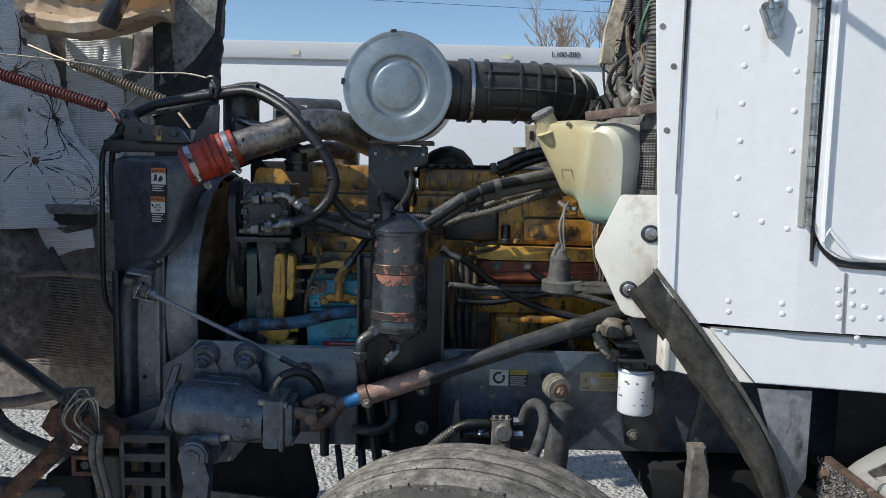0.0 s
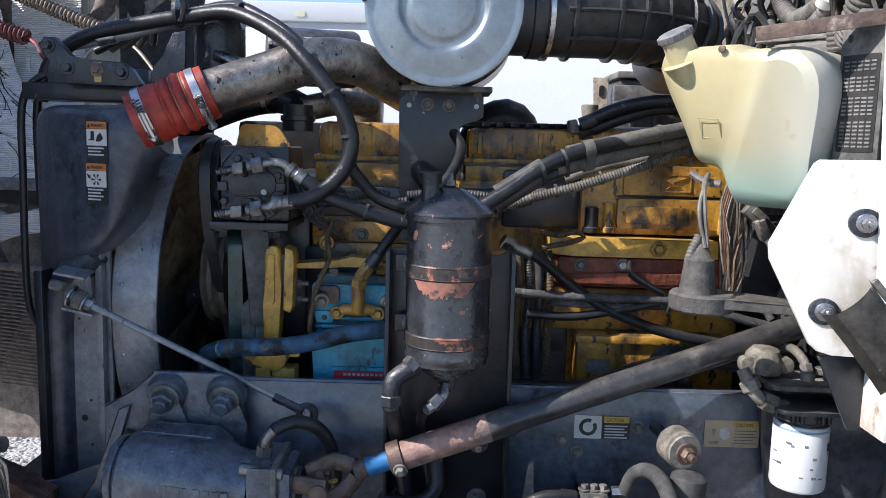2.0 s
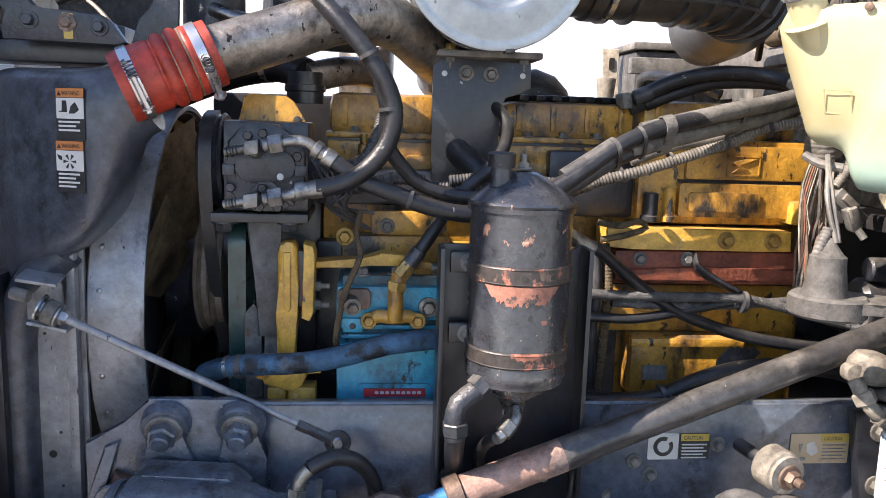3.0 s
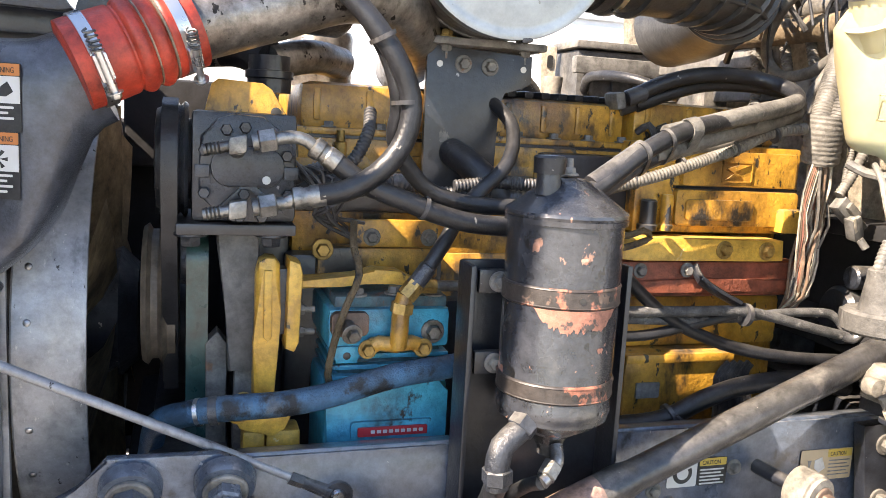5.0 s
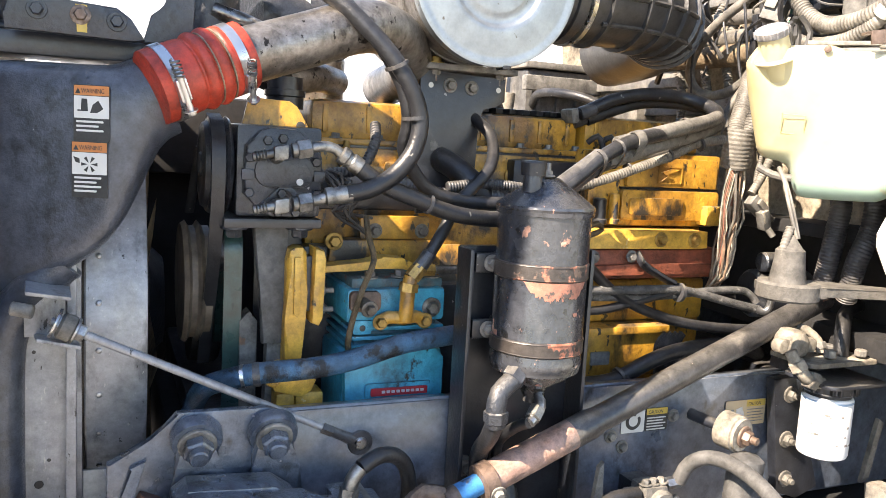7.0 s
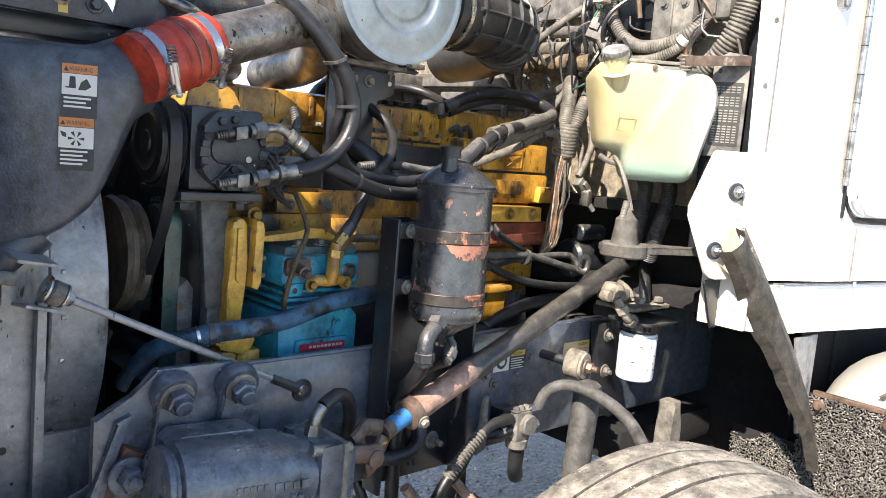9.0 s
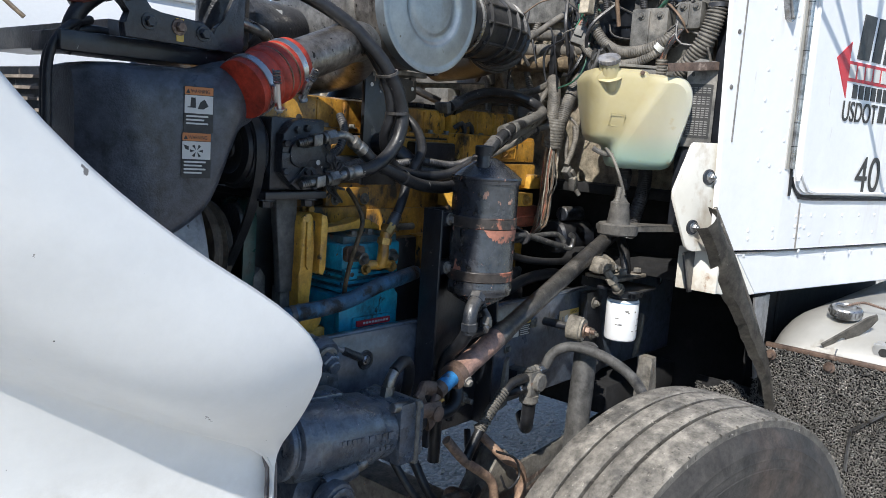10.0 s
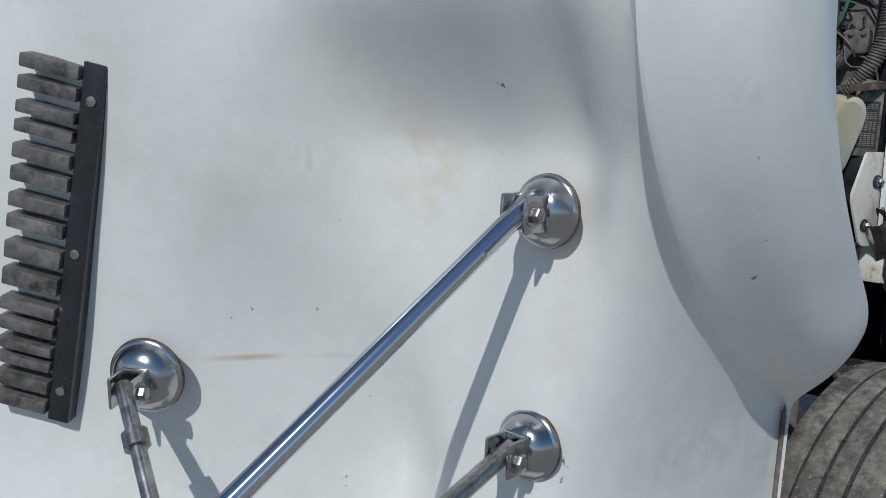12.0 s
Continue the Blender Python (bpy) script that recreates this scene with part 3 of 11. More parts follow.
# ---- the setting: gravel yard, white storage tank behind, sky ----
def yard():
    bm = B()
    bmesh.ops.create_grid(bm, x_segments=60, y_segments=60, size=300)
    for v in bm.verts:
        v.co.z = 0.02 * noise.noise(v.co * 0.3) if v.co.length > 12 else 0.0
    solid("ground", bm, gravel, "pale grey gravel yard under the truck", "ground", kind="structure")
    bm = B()
    rng = random.Random(4)
    for _ in range(2600):
        x, y = rng.uniform(-3.5, 3.2), rng.uniform(1.7, 6.5)
        s = rng.uniform(0.006, 0.02)
        m = Matrix.Translation((x, y, s * 0.3)) @ Euler((rng.random() * 6, rng.random() * 6, rng.random() * 6)).to_matrix().to_4x4() @ Matrix.Diagonal((s, s * rng.uniform(0.6, 1), s * rng.uniform(0.5, 0.9), 1))
        bmesh.ops.create_icosphere(bm, subdivisions=1, radius=1.0, matrix=m)
    solid("gravel", bm, surface("stone", (0.30, 0.28, 0.26), (0.48, 0.46, 0.43), 0.9, 0, 9.0), "loose pale grey gravel stones on the ground", "gravel", kind="stuff", smooth=False)


def storage_tank():
    at = (0, 8.4, 0)
    t = thing("storage_tank", at, "long white painted steel tank standing behind the truck", "tank")
    bm = B()
    prof = [(7.92, 0.55), (7.95, 0.9), (8.10, 1.6), (8.30, 2.25), (8.44, 2.66), (8.48, 2.73), (8.7, 2.78), (10.6, 2.78), (10.6, 0.55)]
    rows = [[bm.verts.new((x, y, z)) for y, z in prof] for x in (-14, -6, 0, 6, 14)]
    for a, b in zip(rows, rows[1:]):
        for i in range(len(prof) - 1):
            bm.faces.new((a[i], b[i], b[i + 1], a[i + 1]))
    bm.faces.new(rows[0]), bm.faces.new(rows[-1])
    part("shell", bm, trailer_white, t)
    bm = B()
    box(bm, (0, 8.47, 2.815), (28, 0.12, 0.18), bev=0.02)
    part("top_rail", bm, trailer_white, t, "white top rail")
    for x in (-9, -3, 3, 9):
        part("leg", box(B(), (x, 9.2, 0.28), (0.25, 1.8, 0.56), bev=0.01), frame_black, t)
    for x, text in ((1.06, "1,100-800"), (-0.78, "1,500-1,100")):
        words("number", text, 0.078, facing((x, 8.404, 2.80), (1, 0, 0)), decal_black, t, 0.002, squeeze=0.95, label="black stencilled number")
    for x in (-1.62, 0.56, -4.4):
        part("mark", plate(B(), rounded(x, 2.765, x + 0.10, 2.82, 0.02), 8.402, 8.408), decal_pale, t, "faded yellow mark")


def bare_tree(at, h, seed):
    rng = random.Random(seed)
    t = thing("tree", at, "bare leafless tree far behind the white tank", "tree", "far trees")
    bm, tw = B(), B()
    tube(bm, [at, (at[0] + 0.2, at[1], at[2] + h * 0.5), (at[0], at[1], at[2] + h * 0.9)], 0.22, 7, 0.6, r_end=0.06)

    def grow(p, d, length, r, depth):
        q = p + d * length
        cyl(bm if depth < 2 else tw, p, q, r, r * 0.6, 5)
        if depth < 5:
            for _ in range(3 if depth else 6):
                e = (d + Vector((rng.uniform(-1, 1), rng.uniform(-1, 1), rng.uniform(-0.3, 0.9))) * 0.75).normalized()
                grow(p.lerp(q, rng.uniform(0.55, 1)), e, length * rng.uniform(0.55, 0.8), r * 0.55, depth + 1)
    grow(Vector((at[0], at[1], at[2] + h * 0.4)), Vector((0, 0, 1)), h * 0.25, 0.12, 0)
    part("trunk", bm, bark, t)
    part("crown", tw, surface("twig", (0.26, 0.20, 0.15), (0.34, 0.27, 0.2), 0.9), t, "fine bare twigs")


def power_lines():
    t = thing("power_line", (0, 60, 12), "thin overhead wires against the sky", "power line")
    for z0, z1 in ((15.6, 12.9), (14.4, 12.4)):
        part("wire", tube(B(), [(-40, 60, z0), (0, 60, (z0 + z1) / 2 - 0.25), (60, 60, z1 - 1)], 0.016, 5, 3.0), frame_black, t)
    for x in (-40, 60):
        part("pole", cyl(B(), (x, 60, 0), (x, 60, 16.5), 0.16, 0.12, 10), bark, t)


yard()
storage_tank()
bare_tree((4.2, 31, 0), 7.6, 3)
bare_tree((6.6, 33, 0), 8.2, 5)
power_lines()


# ---- the tipped hood ----
MID = 2.70


def ease(s):
    s = min(1.0, max(0.0, s))
    return s * s * (3 - 2 * s)


def tall(z):
    """The fender stands higher than the crown of the tipped hood; z of a row at the fender."""
    return z if z < 1.9 else 1.9 + (z - 1.9) * 1.95


def soft_min(a, b, k):
    h = max(k - abs(a - b), 0) / k
    return min(a, b) - h * h * k / 4


def arch_edge(z):
    if z < 1.8:
        return soft_min(-1.115, -1.48 + 2.5 * (z - 1.8) ** 2, 0.10)
    over = max(0.0, z - 2.28)
    return -1.48 - 0.05 * ease((z - 1.8) / 0.3) + 0.9 * over * over / (over + 0.05)


def arch_crease(z):
    return soft_min(-1.122, -1.68 + 1.95 * (z - 1.8) ** 2, 0.05) if z < 1.8 else -1.68 + 0.25 * ease((z - 2.30) / 0.40)


def hood_section(z):
    """Across the hood at a height: from the wheel-arch edge over the flare and the fender to the crown, as (x, y)."""
    xe, xc = arch_edge(tall(z)), arch_crease(tall(z))
    s = 1 - (1 - min(1.0, max(0.0, xe - xc) / (0.20 + 0.09 * ease((1.6 - z) / 0.15)))) ** 1.5
    lift = ease((z - 1.595) / 0.21)
    base = -1.575 - 0.05 * ease((1.2 - z) / 0.3)
    over = 0.26 * max(0.0, z - 1.70) ** 2 / (max(0.0, z - 1.70) + 0.06)
    xt = base - 0.12 * lift - over
    hi = ease((tall(z) - 2.0) / 0.45)
    ye = 1.672 - 0.104 * s * (1 - hi) + 0.035 * hi
    w = xe - xc
    low = ease((1.30 - z) / 0.35)

    def crown(y, drop):
        """The body of the hood beside the fender overhangs a little more, the further up."""
        rise = (0.20 * ease((y - 1.98) / 0.15) + 0.34 * math.exp(-((y - 2.14 - 0.24 * (z - 1.45)) / 0.062) ** 2)) * 0.2 * math.tanh((z - 1.43) / 0.2)
        return base - (0.12 * lift + over) * (1 - ease((y - 2.0) / 0.22)) - drop - rise, y
    return [(xe + 0.004 * (1 - s), ye + 0.006 + 0.029 * s), (xe - 0.012 * s, ye + 0.003 + 0.003 * s), (xe - 0.03 * s - 0.001, ye), (xe - w * 0.45, ye - 0.004 * s), (xe - w * 0.8, ye + 0.022 * s),
            (xc + 0.006 * s, 1.641 + 0.025 * (1 - s) + 0.062 * hi), (xc - 0.010 * s, 1.657 + 0.013 * (1 - s) + 0.04 * hi), (xc - 0.022 * s - 0.001, 1.674 + 0.006 * (1 - s) + 0.03 * hi), (xc + (xt - xc) * 0.22 + 0.004, 1.692 + 0.012 * low + 0.02 * hi), (xc + (xt - xc) * 0.66 - 0.004, 1.735 + 0.01 * low), (xt + 0.018, 1.785), (xt + 0.002, 1.845),
            crown(1.95, -0.016), crown(2.07, 0.004), crown(2.165, 0.095), crown(2.25, 0.205), crown(2.36, 0.275), crown(2.50, 0.36), crown(MID, 0.385)]


def tipped_hood():
    t = thing("hood", (-1.5, MID, 0.9), "white fibreglass truck hood tipped forward, dusty and chipped", "hood")
    bm = B()
    rows = []
    zs = [0.86 + 0.0155 * i for i in range(101)]
    for z in zs:
        keys = [Vector((x, y, z)) for x, y in hood_section(z)]
        line = []
        for a, b, c, d in zip([keys[0] * 2 - keys[1]] + keys[:-2], keys[:-1], keys[1:], keys[2:] + [keys[-1] * 2 - keys[-2]]):
            for j in range(4):
                s = j / 4
                line.append(0.5 * (2 * b + (c - a) * s + (2 * a - 5 * b + 4 * c - d) * s * s + (3 * b - a - 3 * c + d) * s ** 3))
        line.append(keys[-1])
        line += [Vector((p.x, 2 * MID - p.y, p.z)) for p in line[-2::-1]]
        # the fenders reach up further than the crown
        for p in line:
            if p.z > 1.9:
                p.z = 1.9 + (p.z - 1.9) * (1.0 + 0.95 * ease((2.25 - min(p.y, 2 * MID - p.y)) / 0.25))
        rows.append([bm.verts.new(p) for p in line])
    # beyond the middle the edge comes down to the raw flange
    for k, edge in enumerate([v.co.copy() for v in rows[-1]]):
        if edge.y > MID:
            f = 1 + ((2.25 - 0.86) / (edge.z - 0.86) - 1) * ease((edge.y - MID) / 0.25)
            for row in rows:
                row[k].co.z = 0.86 + (row[k].co.z - 0.86) * f
    for a, b in zip(rows, rows[1:]):
        for i in range(len(a) - 1):
            bm.faces.new((a[i], a[i + 1], b[i + 1], b[i]))
    ob = part("hood_shell", bm, hood_white, t)
    if sum(f.normal.x * f.area for f in ob.data.polygons) > 0:
        ob.data.flip_normals()
    sol = ob.modifiers.new("thickness", "SOLIDIFY")
    sol.thickness, sol.offset = 0.007, -1
    ob.data.materials.append(hood_inner)
    sol.material_offset, sol.material_offset_rim = 1, 0
    return t


hood = tipped_hood()


# ---- cab ----
def cab_y(x):
    return 1.878 - 0.27 * (x - 0.52) if x < 0.80 else 1.802 - 0.20 * (x - 0.80)


def cab_plate(bm, outline, proud, thick, bev=0.0):
    """A panel of (x, z) lying on the cab's side, its face proud of it."""
    a = [bm.verts.new((x, cab_y(x) - proud, z)) for x, z in outline]
    b = [bm.verts.new((x, cab_y(x) - proud + thick, z)) for x, z in outline]
    k = len(a)
    f0, f1 = bm.faces.new(a), bm.faces.new(b[::-1])
    for i in range(k):
        bm.faces.new((a[i], b[i], b[(i + 1) % k], a[(i + 1) % k]))
    if bev:
        bmesh.ops.bevel(bm, geom=list(f0.edges), offset=bev, segments=2, affect="EDGES")
    return bm


def slope_at(x):
    return Vector((1, -0.27 if x < 0.8 else -0.20, 0)).normalized()


def out_at(x):
    return slope_at(x).cross(UP).normalized()


def on_cab(x, z, proud=0.0):
    return Vector((x, cab_y(x), z)) + out_at(x) * proud


def rivet_mesh():
    bm = B()
    lathe(bm, (0, 0, 0), (0, 0, 1), [(0, 0.0066), (0.0008, 0.0061), (0.0017, 0.0040), (0.0021, 0.0)], 12)
    return mesh_of("rivet", bm, cab_white)


def truck_cab():
    t = thing("truck_cab", (1.3, MID, 1.15), "white riveted aluminium truck cab with streaked paint", "truck cab")
    part("side_panel", cab_plate(B(), [(0.54, 1.34), (0.803, 1.336), (0.803, 2.95), (0.56, 2.95)], 0.0, 0.03), cab_white, t)
    part("corner_flange", cab_plate(B(), [(0.515, 1.36), (0.548, 1.36), (0.536, 2.10), (0.53, 2.95), (0.44, 2.95), (0.478, 2.05)], 0.006, 0.012, 0.003), cab_white, t)
    part("rear_panel", cab_plate(B(), [(0.803, 1.336), (2.45, 1.33), (2.45, 1.478), (0.915, 1.486), (0.878, 1.496), (0.850, 1.519), (0.832, 1.553), (0.824, 1.59), (0.822, 1.64), (0.803, 1.64)], 0.0, 0.03), cab_white, t)
    part("sill_panel", cab_plate(B(), [(0.63, 1.327), (2.45, 1.318), (2.45, 1.19), (0.735, 1.205)], -0.004, 0.03, 0.003), cab_white, t)
    part("sill_bracket", cab_plate(B(), [(0.535, 1.22), (0.64, 1.205), (0.73, 1.205), (0.63, 1.325), (0.54, 1.345)], 0.0, 0.02, 0.003), gusset_white, t)
    part("sill_bracket_cheek", box(B(), (0.535, 1.92, 1.28), (0.012, 0.12, 0.12), bev=0.003), gusset_white, t)
    # roof, far side and back close the cab
    part("roof", box(B(), (1.5, MID, 2.97), (2.0, 2.1, 0.06), bev=0.02), cab_white, t)
    part("far_side", box(B(), (1.61, 3.62, 2.1), (1.70, 0.04, 1.7), bev=0.01), cab_white, t)
    # the pan's black is the shade under the cab, put into its colour
    part("floor_pan", box(B(), (1.6, MID, 1.24), (1.9, 1.7, 0.05), bev=0.01), shade_black, t)
    part("back_wall", box(B(), (2.46, MID, 2.1), (0.05, 1.8, 1.75), bev=0.01), cab_white, t)
    # door with its rubber seal, hinge and lettering
    outline = [(0.835, 2.95), (0.828, 1.62)] + [(0.915 - 0.087 * math.cos(a), 1.587 - 0.087 * math.sin(a)) for a in [radians(12 * i) for i in range(8)]] + [(2.2, 1.492), (2.2, 2.95)]
    door = part("door", cab_plate(B(), outline, 0.012, 0.03, 0.006), cab_white, t, "white cab door with lettering")
    inner = smooth_line([(0.846, cab_y(0.846) - 0.016, 2.9), (0.843, cab_y(0.843) - 0.016, 1.66), (0.856, cab_y(0.856) - 0.016, 1.57), (0.905, cab_y(0.905) - 0.016, 1.515), (0.98, cab_y(0.98) - 0.016, 1.508), (2.15, cab_y(2.15) - 0.016, 1.505)], 0.03)
    part("door_bead", tube(B(), [tuple(p) for p in inner[::2]], 0.006, 6, 0.03), cab_white, door)
    seal = [(0.825, 2.9), (0.825, 1.60), (0.834, 1.553), (0.852, 1.519), (0.880, 1.497), (0.916, 1.488), (1.2, 1.486), (2.2, 1.484)]
    part("door_seal", tube(B(), [(x, cab_y(x) - 0.004, z) for x, z in seal], 0.0042, 6, 0.02), rubber, t, "black rubber door seal")
    hinge = part("hinge", tube(B(), [(0.806, cab_y(0.806) - 0.011, 2.92), (0.812, cab_y(0.812) - 0.011, 1.577)], 0.0085, 10, 0.2), dull_chrome, t, "long dull metal piano hinge")
    part("hinge_leaf", cab_plate(B(), [(0.786, 2.95), (0.803, 2.95), (0.808, 1.575), (0.795, 1.575)], 0.004, 0.006), alloy_tank, t)
    for z in [1.64 + 0.068 * i for i in range(18)]:
        bm = B()
        lathe(bm, (0.8115 - 0.006 * (z - 1.577) / 1.34, cab_y(0.81) - 0.011, z), UP, [(0, 0.0092), (0.002, 0.0092)], 10)
        part("hinge_knuckle", bm, frame_black, hinge)
    # seam strip below the door
    part("seam", cab_plate(B(), [(0.902, 1.335), (0.906, 1.335), (0.903, 1.474), (0.899, 1.474)], 0.003, 0.003), decal_grey, t, "dark panel seam")
    part("seam", cab_plate(B(), [(0.63, 1.3285), (2.4, 1.3195), (2.4, 1.3225), (0.63, 1.3315)], 0.0015, 0.003), decal_grey, t, "dark panel seam")
    part("seam", cab_plate(B(), [(0.535, 1.64), (0.5385, 1.64), (0.537, 2.9), (0.5335, 2.9)], 0.0085, 0.003), decal_grey, t, "dark panel seam")
    me = rivet_mesh()
    spots = [(0.667 + 0.0004 * i, 2.014 - 0.0836 * i) for i in range(6)] + [(0.723, 1.582)] + [(0.773 + 0.0006 * i, 2.006 - 0.0876 * i) for i in range(6)] + [(0.664, 2.014 + 0.0836 * i) for i in range(1, 8)]
    spots += [(0.664, 1.395), (0.666, 1.37), (0.776, 1.397), (0.778, 1.373), (0.662, 1.323), (0.936, 1.328), (0.945, 1.4), (0.977, 1.437), (0.979, 1.376)]
    spots += [(x + 0.002 * i, 1.435 - 0.0315 * i) for x in (0.89, 0.918) for i in range(3)]
    spots += [(1.06 + 0.11 * i, 1.435) for i in range(8)] + [(1.06 + 0.11 * i, 1.376) for i in range(8)] + [(1.1 + 0.16 * i, 1.312) for i in range(6)] + [(0.605, 1.312)]
    for x, z in spots:
        ob = under(new("rivet", me), t)
        ob.matrix_basis = facing(on_cab(x, z, 0.0005 if z > 1.33 else -0.003), slope_at(x))
        ob.matrix_parent_inverse = Matrix.Translation(-Vector(t.location))
    # holes and screws in the corner flange
    for x, z in ((0.512, 1.785), (0.492, 2.02), (0.52, 1.93)):
        part("screw", lathe(B(), on_cab(x, z, 0.006), out_at(x), [(0, 0.007), (0.002, 0.006), (0.002, 0)], 12), decal_grey, t)
    # hood latch catch
    catch = part("hood_catch", cab_plate(B(), [(0.690, 2.052), (0.696, 2.066), (0.732, 2.066), (0.739, 2.052), (0.731, 1.990), (0.722, 1.981), (0.712, 1.990)], 0.022, 0.024, 0.006), dull_chrome, t, "worn metal hood catch")
    part("catch_rod", cyl(B(), on_cab(0.712, 2.05, 0.02), on_cab(0.708, 2.3, 0.02), 0.006), dull_chrome, catch)
    for x, z in ((0.698, 2.056), (0.730, 2.056), (0.7215, 1.992)):
        part("catch_screw", lathe(B(), on_cab(x, z, 0.022), out_at(x), [(0, 0.006), (0.003, 0.005), (0.003, 0)], 10), zinc, catch)
    # mirror arms stand off the door, out of the picture, and throw their shadow on it
    hub = (0.671, 1.505, 2.283)
    arm = part("mirror_arm", tube(B(), [hub, (0.056, 1.638, 2.739)], 0.011, 8), chrome, t, "chrome mirror arm")
    for end in ((0.186, 1.617, 2.829), (0.424, 1.574, 2.866), (0.655, 1.513, 2.901), (0.84, 1.46, 2.04)):
        part("mirror_stay", tube(B(), [hub, end], 0.010, 8), chrome, arm)
    part("door_handle", cab_plate(B(), rounded(1.49, 1.60, 1.66, 1.735, 0.02), 0.018, 0.01, 0.004), frame_black, door, "black recessed door handle")
    return t


cab = truck_cab()


def door_sign():
    """Lettering of the haulier: the maker-free words stay as bars, the unit number is lettered."""
    t = cab
    d = [c for c in t.children if c.name == "door"][0]
    r = slope_at(1.2)

    def bar(x0, z0, x1, z1, material, skew=0.0):
        pts = [(x0, z0), (x1, z0), (x1 + skew, z1), (x0 + skew, z1)]
        return part("lettering_bar", cab_plate(B(), pts, 0.0145, 0.003), material, d)
    words("unit_number", "40", 0.165, facing((1.186, cab_y(1.186) - 0.0145, 1.512), r), decal_black, d, squeeze=1.05, label="black unit number")
    x = 1.10
    for w in (0.075, 0.055, 0.075, 0.06, 0.08):
        bar(x, 1.922, x + w, 2.058, decal_black, 0.018)
        x += w + 0.02
    part("red_arrow", cab_plate(B(), [(0.981, 1.914), (1.059, 1.968), (1.056, 1.912), (1.55, 1.912), (1.55, 1.852), (1.056, 1.852), (1.059, 1.80)], 0.0145, 0.003), decal_red, d, "red arrow stripe")
    for i in range(9):
        part("arrow_bar", cab_plate(B(), [(1.06 + 0.052 * i, 1.862), (1.098 + 0.052 * i, 1.862), (1.098 + 0.052 * i, 1.902), (1.06 + 0.052 * i, 1.902)], 0.0165, 0.003), decal_white, d)
    for i in range(10):
        bar(1.10 + 0.04 * i, 1.803, 1.128 + 0.04 * i, 1.845, decal_black)
    words("lettering", "USDOT", 0.088, facing((1.048, cab_y(1.048) - 0.0145, 1.732), r), decal_black, d, 0.0012, squeeze=0.78, label="black lettering")
    for i in range(4):
        bar(1.285 + 0.056 * i, 1.738, 1.322 + 0.056 * i, 1.792, decal_black, 0.004)


door_sign()


# ---- chassis rails, front wheel ----
def chassis():
    t = thing("chassis_frame", (0.5, MID, 0.87), "black painted steel truck chassis frame, dusty", "chassis")
    for y, s in ((2.28, 1), (3.12, -1)):
        part("rail_web", plate(B(), [(2.55, 0.872), (2.55, 1.158), (-0.535, 1.158), (-0.585, 1.142), (-0.66, 1.09), (-0.80, 0.98), (-0.92, 0.93), (-1.05, 0.92), (-1.05, 0.872)], y if s > 0 else y - 0.01, y + 0.01 if s > 0 else y, 0.002), rail_black, t)
        part("rail_flange", box(B(), (1.0075, y + s * 0.030, 1.152), (3.085, 0.052, 0.010), Matrix.Rotation(-0.25 * s, 3, "X"), 0.004), rail_black, t)
        part("rail_flange", box(B(), (0.75, y + s * 0.05, 0.872), (3.6, 0.09, 0.01), bev=0.003), rail_black, t)
    for x in (-0.60, 0.75, 1.6):
        part("crossmember", box(B(), (x, MID, 1.0), (0.12, 0.83, 0.22), bev=0.01), frame_black, t)
    part("front_axle", box(B(), (0.07, MID, 0.50), (0.13, 1.75, 0.12), bev=0.02), iron_grey, t, "dusty forged front axle")
    # added plate and beam hide the bright ground; their black stands for shade
    part("spring_plate", plate(B(), [(-1.02, 0.86), (-0.40, 0.88), (-0.36, 0.70), (-0.42, 0.52), (-0.60, 0.40), (-0.98, 0.36), (-1.06, 0.6)], 2.33, 2.36, 0.006), shade_black, t)
    part("front_beam", box(B(), (-1.08, MID, 0.62), (0.14, 0.9, 0.30), bev=0.02), shade_black, t)
    for y in (2.27, 3.08):
        for k in range(5):
            part("spring_leaf", tube(B(), [(-0.75 + 0.1 * k, y, 0.70 - 0.018 * k), (0.07, y, 0.635 - 0.022 * k), (0.85 - 0.1 * k, y, 0.70 - 0.018 * k)], 0.011, 6, 0.06, flat=3.4), (dusty_rubber, dusty_rubber, joint_steel, dusty_rubber, joint_steel)[k], t)
    part("spring_seat", plate(B(), [(-0.02, 0.635), (0.055, 0.725), (0.08, 0.755), (0.115, 0.758), (0.14, 0.735), (0.19, 0.635)], 2.225, 2.30, 0.012), dusty_rubber, t, "dusty cast spring seat")
    for x in (-0.03, 0.18):
        part("u_bolt", tube(B(), [(x, 2.225, 0.50), (x, 2.225, 0.63), (x + 0.004, 2.24, 0.66), (x, 2.30, 0.66), (x, 2.315, 0.62), (x, 2.315, 0.50)], 0.010, 10), joint_steel, t)
    part("rear_axle_housing", box(B(), (2.4, MID, 0.55), (0.3, 1.6, 0.3), bev=0.05), frame_black, t)
    return t


chassis()


